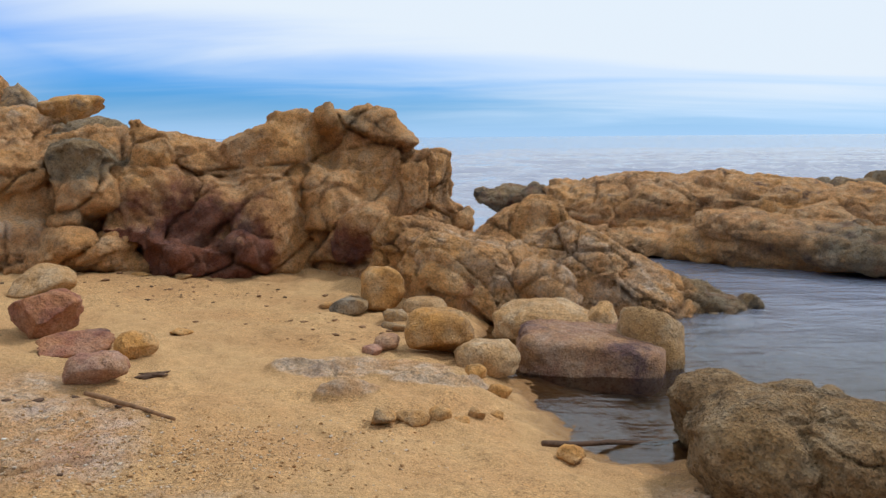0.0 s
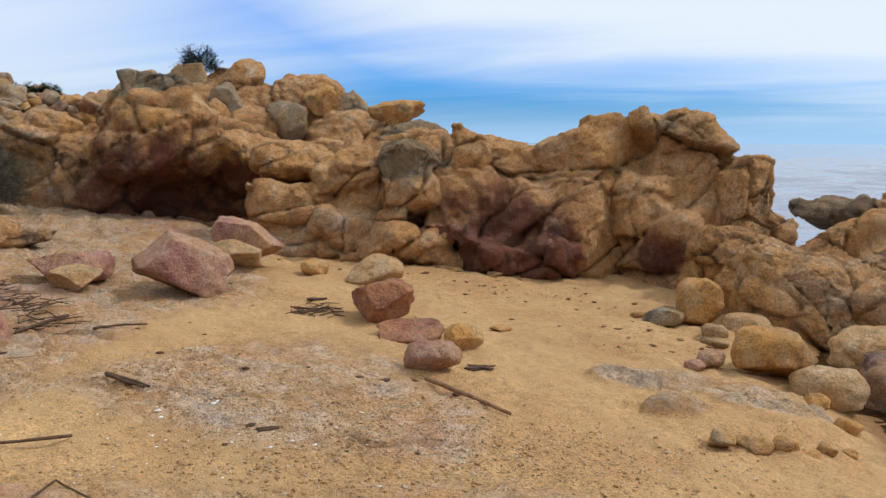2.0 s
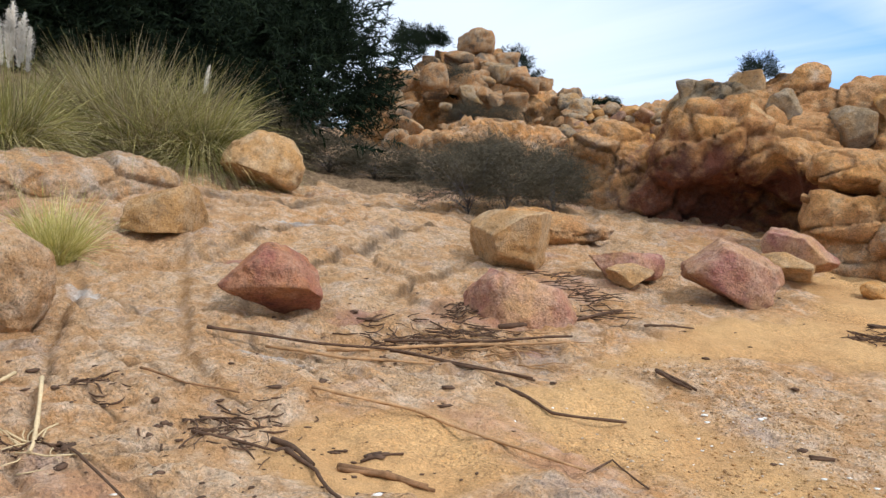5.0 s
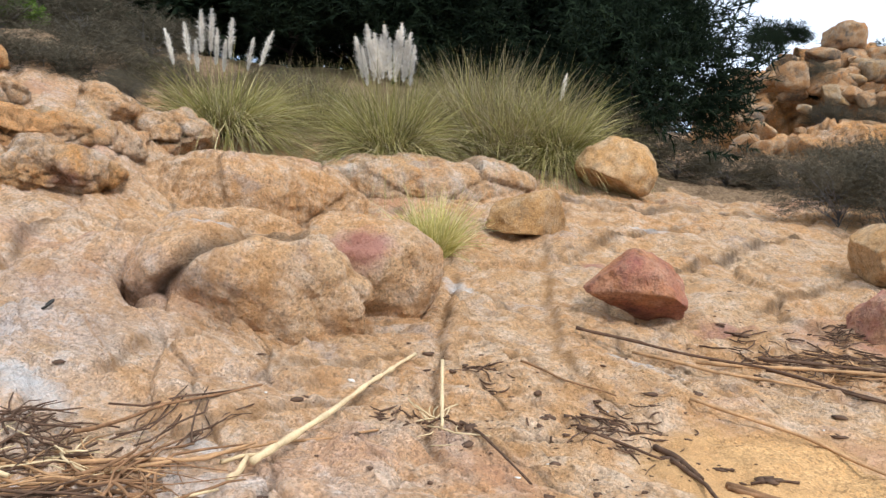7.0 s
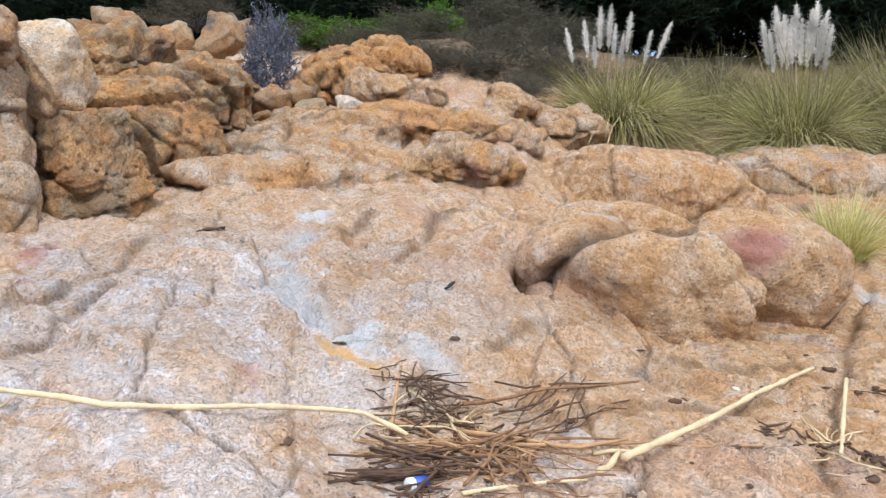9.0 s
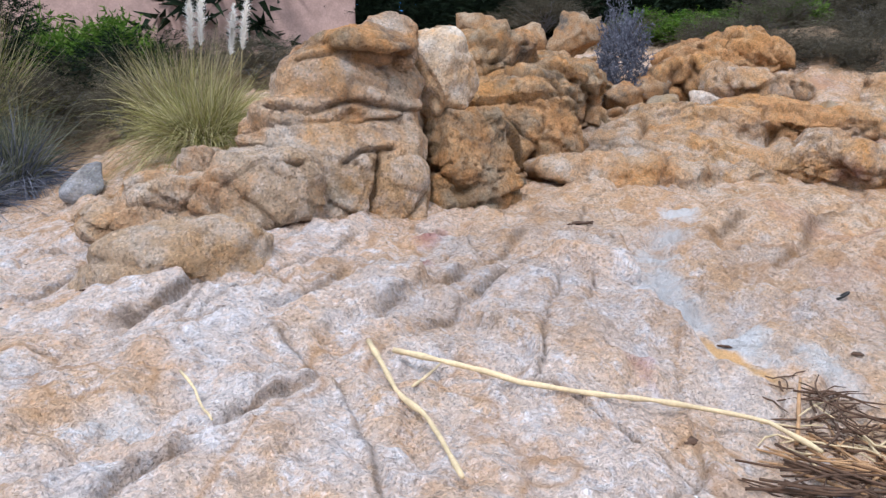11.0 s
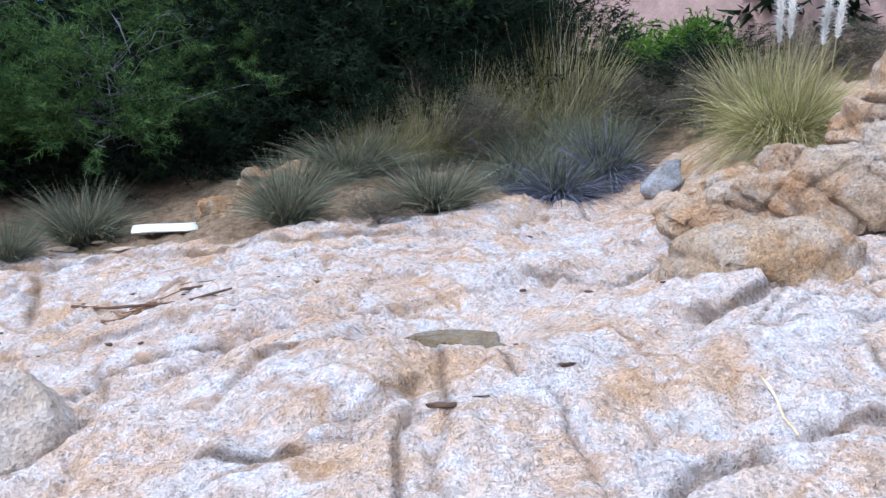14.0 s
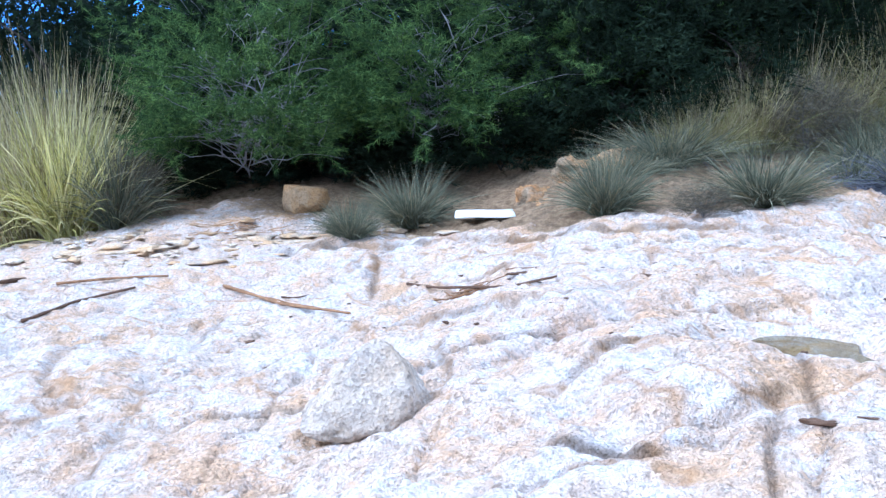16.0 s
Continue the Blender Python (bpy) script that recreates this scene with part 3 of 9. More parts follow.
# joints in the rusty slab towards the sand
crease(0.013, 0.024, 0.045, 0.1, 1.3, (-8.60, 2.00), (-8.03, 1.86), (-6.29, 1.38), (-4.92, 1.05), (-4.10, 0.98), (-3.60, 0.90))
crease(0.018, 0.040, 0.030, 0.5, 0.6, (-7.30, 0.88), (-7.02, 0.80), (-5.24, 0.40), (-3.53, 0.08), (-2.90, 0.02))
crease(0.020, 0.040, 0.080, 0.7, 0.8, (-7.30, 1.70), (-7.64, 2.28), (-8.20, 3.00), (-8.61, 3.72))
crease(0.020, 0.040, 0.080, 0.7, 0.8, (-6.50, 2.20), (-6.86, 2.75), (-7.40, 3.50), (-7.92, 4.16), (-8.26, 5.23))
crease(0.020, 0.040, 0.090, 0.8, 0.6, (-9.30, 1.90), (-9.10, 3.20), (-9.00, 4.60), (-8.40, 5.90))
crease(0.018, 0.035, 0.060, 0.6, 0.8, (-5.60, 2.60), (-6.00, 3.20), (-6.60, 4.30), (-7.20, 5.20))
crease(0.016, 0.030, 0.050, 0.6, 0.7, (-5.80, 1.60), (-6.40, 2.10), (-6.90, 2.10), (-7.60, 1.60))
crease(0.016, 0.030, 0.050, 0.5, 0.8, (-4.60, 1.30), (-5.30, 1.60), (-5.60, 1.10), (-6.60, 0.90))
crease(0.016, 0.025, 0.045, 0.4, 0.6, (-4.60, 3.90), (-4.00, 3.95), (-3.52, 3.67), (-3.19, 3.81), (-2.84, 3.82))
crease(0.014, 0.020, 0.035, 0.3, 0.6, (-4.15, 3.10), (-3.50, 3.10), (-2.90, 3.30), (-2.30, 3.60))
# pillows
swell(-3.20, -2.35, 0.75, 0.42, 40, 0.07)
swell(-1.75, -3.05, 0.62, 0.36, 10, 0.08)
swell(-0.35, -3.45, 0.42, 0.30, -50, 0.05)
swell(-2.40, -3.98, 0.60, 0.22, 17, 0.08)
swell(-1.05, -4.75, 0.80, 0.34, 12, 0.08)
swell(-4.35, -0.62, 0.62, 0.34, 75, 0.09)
swell(-3.75, -0.80, 0.45, 0.26, 60, 0.06)
swell(-4.95, -1.75, 0.70, 0.36, 20, 0.10)
swell(-5.75, -2.45, 0.80, 0.30, 15, 0.12)
swell(0.55, -5.00, 0.75, 0.32, -20, 0.07)
swell(-3.25, 3.85, 0.75, 0.45, 25, 0.05)
swell(-3.60, 3.20, 0.50, 0.28, 10, 0.035)
swell(-7.00, 4.60, 0.90, 0.35, 60, 0.10)
swell(-7.50, 2.70, 0.70, 0.35, 55, 0.09)
swell(-8.80, 4.30, 0.90, 0.40, 70, 0.12)
swell(-5.00, 0.75, 0.80, 0.28, 10, 0.05)
# colours of their own
spot("red", -3.02, -1.95, 0.16, 0.075, 55, 0.55)
spot("red", -3.76, -3.65, 0.22, 0.10, 20, 0.9)
spot("red", -3.29, -3.30, 0.20, 0.08, 20, 0.9)
spot("red", -3.05, -3.58, 0.12, 0.08, 20, 0.7)
spot("red", -1.30, -4.36, 0.20, 0.14, 0, 0.42)
spot("red", -5.30, 2.35, 0.35, 0.18, 60, 0.6)
spot("red", -4.70, 3.10, 0.35, 0.30, 50, 0.6)
spot("red", -7.10, 2.05, 0.25, 0.12, 40, 0.7)
spot("red", -4.20, 2.95, 0.25, 0.16, 50, 0.5)
for _x, _y in ((-5.36, -2.86), (-4.90, -2.74), (-4.53, -2.62), (-4.20, -2.45), (-3.99, -2.33), (-3.85, -2.10), (-3.69, -1.82)):
    spot("wash", _x, _y, 0.26, 0.15, 30, 1.0)
spot("wash", -5.50, -1.02, 0.16, 0.12, 90, 0.9)
spot("wash", -3.62, -1.45, 0.24, 0.12, 60, 0.9)
spot("wash", -3.30, -0.85, 0.20, 0.10, 60, 0.7)
spot("wash", -1.40, -2.75, 0.18, 0.12, 20, 0.7)
spot("wash", -6.60, 0.75, 0.35, 0.10, 15, 0.8)
spot("wash", -8.30, 3.00, 0.45, 0.10, 70, 0.9)
spot("wash", -4.60, 1.45, 0.35, 0.12, 20, 0.7)
spot("bare", -0.80, 4.85, 0.50, 0.17, 5, 1.0)
spot("bare", -0.60, 4.32, 0.24, 0.11, 10, 1.0)
spot("bare", -0.05, 4.72, 0.30, 0.13, 20, 1.0)
swell(-0.80, 4.85, 0.50, 0.17, 5, 0.05)
swell(-0.60, 4.32, 0.24, 0.11, 10, 0.03)
swell(-0.05, 4.72, 0.30, 0.13, 20, 0.04)
spot("sandy", -3.50, -1.80, 0.26, 0.07, 58, 1.0)
spot("sandy", -3.40, -1.62, 0.16, 0.08, 58, 0.8)


def beside(x, y, line, reach):
    """Which of the places lie within reach of a line, how far off, on which side (1 left, -1 right), and 1 fading to 0 at its ends."""
    lo, hi = line.min(0) - reach, line.max(0) + reach
    idx = np.nonzero((x > lo[0]) & (x < hi[0]) & (y > lo[1]) & (y < hi[1]))[0]
    if len(idx) == 0:
        return idx, None, None, None
    p = np.stack([x[idx], y[idx]], 1)
    q = np.stack([p[:, 0], p[:, 1], 0 * p[:, 0]], 1)
    p = p + 0.035 * np.stack([vnoise(q * 3.1, 301), vnoise(q * 3.1, 302)], 1) + 0.004 * np.stack([vnoise(q * 11, 303), vnoise(q * 11, 304)], 1)
    near, side, run, total = np.full(len(p), 9.0), np.zeros(len(p)), np.zeros(len(p)), 0.0
    for a, b in zip(line[:-1], line[1:]):
        ab = b - a
        ln = math.hypot(*ab)
        s = np.clip((p - a) @ ab / ln ** 2, 0, 1)
        d = p - a - np.outer(s, ab)
        dist = np.hypot(d[:, 0], d[:, 1])
        hit = dist < near
        near = np.where(hit, dist, near)
        side = np.where(hit, np.sign(ab[0] * (p[:, 1] - a[1]) - ab[1] * (p[:, 0] - a[0])), side)
        run = np.where(hit, total + s * ln, run)
        total += ln
    fade = step(run / total, 0.0, 0.16) * (1 - step(run / total, 0.84, 1.0))
    return idx, near, side, fade


def slab_features(x, y):
    """Relief, dark (joint dirt and painted overhang shade) and rust of the joints and pillows."""
    z, dirt_shade, rust = np.zeros(len(x)), np.zeros(len(x)), np.zeros(len(x))
    for cx, cy, rx, ry, turn, h in SWELLS:
        idx = np.nonzero(np.hypot(x - cx, y - cy) < 1.3 * max(rx, ry))[0]
        if len(idx) == 0:
            continue
        c, s = math.cos(radians(turn)), math.sin(radians(turn))
        dx, dy = x[idx] - cx, y[idx] - cy
        q = np.stack([x[idx], y[idx], 0 * dx], 1)
        r = ((c * dx + s * dy) / rx) ** 2 + ((-s * dx + c * dy) / ry) ** 2 + 0.22 * fbm(q * 2.4, 311, 3)
        z[idx] += 0.65 * h * np.clip(1 - r, 0, 1) ** 0.75
        rust[idx] = np.maximum(rust[idx], 0.3 * np.exp(-((r - 0.95) / 0.12) ** 2))
    for wide, deep, lift, dark, rusty, line in CREASES:
        idx, near, side, fade = beside(x, y, line, 0.75)
        if len(idx) == 0:
            continue
        far = np.hypot(x[idx], y[idx])
        wide, soft = np.maximum(wide, 0.0055 * far), np.maximum(0.015, 0.0055 * far)
        up = step(side * np.sign(lift) * near / soft, -1, 1)
        z[idx] += fade * (0.55 * abs(lift) * up * np.exp(-(near / 0.38) ** 2) - 0.8 * deep * np.exp(-(near / wide) ** 2))
        broken = 0.55 + 0.45 * step(vnoise(np.stack([x[idx], y[idx], 0 * near], 1) * 4.5, 321), -0.4, 0.2)
        # joint dirt plus painted overhang shade, shifted onto the raised face
        dirt_shade[idx] = np.maximum(dirt_shade[idx], min(1, 0.3 + dark) * broken * fade * np.exp(-((side * np.sign(lift) * near - 0.5 * wide) / (0.95 * wide)) ** 2))
        rust[idx] = np.maximum(rust[idx], 0.5 * rusty * fade * np.exp(-(near / (0.022 + 1.1 * wide)) ** 2))
    return z, dirt_shade, rust


def spots_of(kind, x, y):
    r = np.zeros(len(x))
    for k, cx, cy, rx, ry, turn, amount in SPOTS:
        if k == kind:
            r = np.maximum(r, hump(x, y, cx, cy, rx, ry, turn, amount))
    return r


def crescent(x, y):
    """The open crevice round the back of the main dome."""
    u, v = -0.070 * (x - -5.388) + 0.998 * (y - -0.713), -0.998 * (x - -5.388) + -0.070 * (y - -0.713)
    r = np.hypot(u / 0.731, v / 0.60) + 0.05 * vnoise(np.stack([x, y, 0 * x], 1) * 3.0, 98)
    return np.exp(-((r - 1) / 0.10) ** 2) * step(v - 0.9 * u, -0.25, 0.15)


def height(x, y, joints=False):
    z = land(x, y)
    p = np.stack([x, y, 0 * x], 1)
    m = rocky_mask(x, y)
    near = np.exp(-np.maximum(np.hypot(x, y) - 12, 0) / 10)
    w = p + 0.16 * np.stack([vnoise(p * 0.9, 61), vnoise(p * 0.9, 62), 0 * x], 1) + 0.025 * np.stack([vnoise(p * 6, 63), vnoise(p * 6, 64), 0 * x], 1)
    # sheets of rock: rounded swells with creased hollows, running with the dip
    c, t = math.cos(0.5), math.sin(0.5)
    d = np.stack([(c * w[:, 0] + t * w[:, 1]) * 0.75, (-t * w[:, 0] + c * w[:, 1]) * 1.5, 0 * x], 1)
    rock = 0.06 * (np.abs(vnoise(d, 71)) - 0.3) + 0.03 * (np.abs(vnoise(d * 2.6, 72)) - 0.3) + 0.024 * (np.abs(vnoise(w * 6.5, 73)) - 0.3)
    rock = rock + 0.014 * fbm(p * 13, 9, 3, 0.6)
    g = np.stack([(0.8 * w[:, 0] + 0.6 * w[:, 1]) * 2.2, (-0.6 * w[:, 0] + 0.8 * w[:, 1]) * 9.0, 0 * x], 1)
    rock = rock + 0.020 * (np.abs(vnoise(g, 75)) - 0.25) + 0.010 * np.abs(vnoise(g * 2.3, 76))
    gap, own, face = cells(d * np.array([0.75, 0.55, 1]), 81, True)
    gap2, own2, face2 = cells(d * np.array([1.7, 1.3, 1]) + 3.3, 84, True)
    some = step(vnoise(p * 0.5, 86), -0.45, 0.0)
    rock = rock + 0.012 * (np.minimum(gap, 0.09) / 0.09 - 0.85) + step(gap, 0.0, 0.16) * (0.02 * own + 0.035 * face) + some * (0.008 * (np.minimum(gap2, 0.08) / 0.08 - 0.8) + step(gap2, 0.0, 0.08) * (0.010 * own2 + 0.03 * face2))
    joint = 0.3 * np.maximum(np.exp(-(gap / 0.012) ** 2), 0.8 * some * np.exp(-(gap2 / 0.012) ** 2)) * step(vnoise(p * 1.1, 87), -0.1, 0.3)
    long = seams(np.stack([0.5 * (0.9 * w[:, 0] - 0.45 * w[:, 1]), 0.22 * (0.45 * w[:, 0] + 0.9 * w[:, 1]), 0 * x], 1), 94, 0.011)
    joint = np.maximum(joint, 0.4 * long)
    rock = rock - 0.05 * joint
    for turn, gapw, sd in ((108, 0.6, 201), (174, 0.9, 211), (116, 1.5, 221), (70, 2.4, 231)):
        dist, lift = joint_set(p, turn, gapw, sd)
        on = step(vnoise(p * 0.75, sd + 5), -0.15, 0.15)
        line = np.exp(-(dist / 0.010) ** 2) * on
        rock = rock + 0.015 * lift * on - 0.022 * line
        joint = np.maximum(joint, line * (0.3 + 0.5 * step(vnoise(p * 1.7, sd + 6), -0.2, 0.2)))
    rock = rock * (1 - 0.8 * np.exp(-((x + 0.90) / 0.5) ** 2 - ((y + 4.0) / 0.5) ** 2))
    lumps = 0.022 * (np.abs(vnoise(w * np.array([2.6, 3.4, 1]), 331)) - 0.3) + 0.016 * (0.35 - np.abs(vnoise(w * 5.2, 332)))
    rock = rock + lumps
    zf, dirt_shade, rust = slab_features(x, y)
    rock = rock + zf
    joint = np.maximum(joint, dirt_shade)
    cut = crescent(x, y)
    rock = rock - 0.2 * cut
    joint = np.maximum(joint, 0.95 * cut)
    # ledges that follow the rise
    q = (z * 5.5 + 0.9 * fbm(p * 0.8, 88, 3)) % 1.0
    rock = rock + 0.07 * (np.minimum(q / 0.93, 1) - step(q, 0.93, 1.0) - 0.45) * step(-x - 0.4 * y, 2.0, 4.5)
    joint = np.maximum(joint, 0.7 * step(q, 0.94, 0.985) * step(-x - 0.4 * y, 3.5, 5.0) * step(vnoise(p * 1.4, 89), -0.2, 0.25))
    dune = 0.026 * fbm(p * 1.1, 5, 3) + 0.025 * fbm(p * 5, 6, 3) + 0.005 * fbm(p * 24, 7, 2)
    z = z + near * (m * rock + (1 - m) * dune)
    z = z + (1 - near) * 0.3 * fbm(p * 0.12, 8, 4)
    return (z, joint * m, rust * m) if joints else z


def shade_smooth(me):
    me.polygons.foreach_set("use_smooth", np.ones(len(me.polygons), bool))


def mesh_from(name, verts, faces, material, smooth=True):
    me = bpy.data.meshes.new(name)
    faces = np.asarray(faces)
    me.vertices.add(len(verts))
    me.vertices.foreach_set("co", np.asarray(verts, np.float32).ravel())
    k = faces.shape[1]
    me.loops.add(faces.size)
    me.loops.foreach_set("vertex_index", faces.astype(np.int32).ravel())
    me.polygons.add(len(faces))
    me.polygons.foreach_set("loop_start", np.arange(0, faces.size, k, dtype=np.int32))
    me.update(calc_edges=True)
    me.validate()
    if smooth:
        shade_smooth(me)
    me.materials.append(material)
    return me


def polar_sheet(radii, angles):
    """A round sheet whose mesh is finer towards the middle."""
    r, a = np.meshgrid(radii, angles, indexing="ij")
    x, y = -0.25 - r * np.sin(a), -0.35 + r * np.cos(a)
    nr, na = r.shape
    i, j = np.meshgrid(np.arange(nr - 1), np.arange(na), indexing="ij")
    k = (j + 1) % na
    f = np.stack([i * na + j, (i + 1) * na + j, (i + 1) * na + k, i * na + k], -1).reshape(-1, 4)
    return x.ravel(), y.ravel(), f


def add_attr(me, name, values):
    a = me.attributes.new(name, "FLOAT", "POINT")
    a.data.foreach_set("value", np.asarray(values, np.float32))


def pale_mask(x, y):
    """1 on the pale slab at the back, 0 on the rusty rock towards the sand."""
    n = fbm(np.stack([x, y, 0 * x], 1) * 0.6, 77, 4)
    return step(-y - 0.4 + 0.5 * n + 0.25 * (x + 3), -0.6, 1.4) * (1 - 0.75 * step(-x - 0.3 * y + 0.4 * n, 4.2, 6.2))


SLAB = ground_material()


GROUND = {}


def build_ground():
    radii = np.concatenate([[0.02], np.geomspace(0.4, 1.4, 14)[:-1], np.geomspace(1.4, 14, 470)[:-1], np.geomspace(14, 22, 36)[:-1], np.geomspace(22, 4000, 60)])
    seen = np.radians(np.linspace(-45, 232, 1160))
    rest = np.radians(np.linspace(232, 315, 60)[1:-1])
    x, y, f = polar_sheet(radii, np.concatenate([seen, rest]))
    angles = np.concatenate([seen, rest])
    z, joint, rust = height(x, y, True)
    GROUND.update(radii=radii, angles=angles, z=z.reshape(len(radii), len(angles)))
    me = mesh_from("ground", np.stack([x, y, z], 1), f, SLAB)
    add_attr(me, "rocky", rocky_mask(x, y))
    add_attr(me, "joint", joint)
    add_attr(me, "rust", rust)
    add_attr(me, "red", spots_of("red", x, y))
    add_attr(me, "wash", spots_of("wash", x, y))
    p = np.stack([x, y, 0 * x], 1)
    n = fbm(p * 0.6, 77, 4)
    soil = np.maximum(step(-(y + 7.3 + 1.7 * step(x, 1.2, 3.0)) + 0.5 * n + 0.25 * np.minimum(x, 0), -0.3, 0.4), step(-(x + 10.8) + 0.6 * n, -0.3, 0.6) * step(y, 12, 4))
    add_attr(me, "soil", soil)
    add_attr(me, "wet", step(-(z - SEA - 0.02 - 0.02 * n), -0.05, 0.02))
    add_attr(me, "pale", pale_mask(x, y))
    return tagged(new("ground", me), "sandy cove floor running into bare granite slabs", "ground", kind="structure")


build_ground()


def build_sea():
    radii = np.concatenate([np.geomspace(2.0, 14, 90)[:-1], np.geomspace(14, 110, 300)[:-1], np.geomspace(110, 4500, 60)])
    angles = np.radians(np.concatenate([np.linspace(-100, -42, 40)[:-1], np.linspace(-42, 12, 420)[:-1], np.linspace(12, 100, 60)]))
    x, y, f = polar_sheet(radii, angles)
    nr, na = len(radii), len(angles)
    f = f.reshape(nr - 1, na, 4)[:, :-1].reshape(-1, 4)
    d = np.hypot(x, y)
    far = step(d, 13, 24)
    p = np.stack([x * 0.12, y * 0.42, 0 * x], 1)
    q = np.stack([x * 0.5 + 0.2 * y, y * 1.3, 0 * x], 1)
    chop = 0.32 * (0.35 - np.abs(fbm(p, 91, 2))) + 0.09 * (0.35 - np.abs(vnoise(q, 95))) + 0.04 * vnoise(q * 2.3, 97)
    z = SEA + far * chop * np.exp(-np.maximum(d - 30, 0) / 60) + (1 - far) * 0.010 * fbm(np.stack([x * 1.6, y * 3.4, 0 * x], 1), 99, 3)
    me = mesh_from("sea", np.stack([x, y, z], 1), f, water_material())
    add_attr(me, "deep", step(-(land(x, y) - SEA), 0.12, 0.8))
    return tagged(new("water", me), "calm grey-blue sea reaching to the horizon", "water", kind="structure")


build_sea()

_ico = {}


def ico(sub):
    if sub not in _ico:
        bm = bmesh.new()
        bmesh.ops.create_icosphere(bm, subdivisions=sub, radius=1)
        v = np.array([p.co[:] for p in bm.verts])
        f = np.array([[q.index for q in p.verts] for p in bm.faces])
        bm.free()
        _ico[sub] = (v / np.linalg.norm(v, axis=1)[:, None], f)
    return _ico[sub]


def rock_mesh(name, size, material, seed, sub=4, square=2.4, cuts=5, rough=0.10, crack=0.03, layers=0.0, tilt=0.0, taper=0.0, lean=0.0, slot=None):
    """A boulder: a rounded block with random flats knocked off, lumps, joints and grain."""
    d, f = ico(sub)
    rng = np.random.RandomState(seed)
    v = d / (np.abs(d) ** square).sum(1)[:, None] ** (1 / square)
    for k in range(cuts):
        n = rng.normal(size=3); n /= np.linalg.norm(n)
        lim = rng.uniform(0.5, 0.86)
        over = v @ n - lim
        v = v - np.outer(softplus(over, 0.013), n) * 0.97
    s = np.array(size)
    m = float(s.mean())
    q = v * s / m
    bulk = rough * fbm(q * 1.3, seed, 3, 0.5)
    lump = 0.45 * rough * fbm(q * 4.2, seed + 9, 4, 0.55)
    cr = seams(q * 1.15, seed + 3, 0.07)
    lay = layers * np.abs(vnoise(q * np.array([0.8, 0.8, 5.0]), seed + 21))
    k = 1 + bulk + lump - crack * cr * 1.4 - lay
    if slot is not None:
        k = k - slot[2] * np.exp(-((v[:, 0] - slot[0] + 0.12 * fbm(q * 2.0, seed + 40, 3)) / slot[1]) ** 2)
    v = v * k[:, None]
    h = (v[:, 2:3] + 1) / 2
    v[:, :2] = v[:, :2] * (1 - taper * np.clip(h, 0, 1)) + np.array([lean, 0]) * h
    v = v * s
    c, t = math.cos(radians(tilt)), math.sin(radians(tilt))
    v = np.stack([c * v[:, 0] + t * v[:, 2], v[:, 1], -t * v[:, 0] + c * v[:, 2]], 1)
    lo, hi = v.min(0), v.max(0)
    v = (v - (lo + hi) / 2) * (2 * s / (hi - lo))
    return mesh_from(name, v, f, material)


def boulder(name, x, y, z, sx, sy, sz, yaw, tilt, seed, material, label="", sub=4, parent=None, group="", category="boulder", **shape):
    ob = new(name, rock_mesh(name, (sx, sy, sz), material, seed, sub, tilt=tilt, **shape))
    ob.matrix_world = pose(x, y, z, 0, 0, yaw)
    if parent is not None:
        ob.parent = parent
    else:
        tagged(ob, label, category, group)
    return ob


TINTS = {"OCHRE": (0, 0, 0), "RED": (1, 0, 0), "GREYISH": (0, 1, 0), "TAN": (0, 0.08, 0.4), "PALE": (0, 0, 0.95), "WHITE": (0, 0.4, 1.2), "DARK": (0.3, 1, -0.4), "BROWN": (0.25, 0.42, 0.05), "SAND": (0, 0.05, 0.62), "REEF": (0.2, 0.3, 0.12), "HILL": (0.12, 0.42, 0.2), "DUN": (0.1, 0.5, 0.38)}


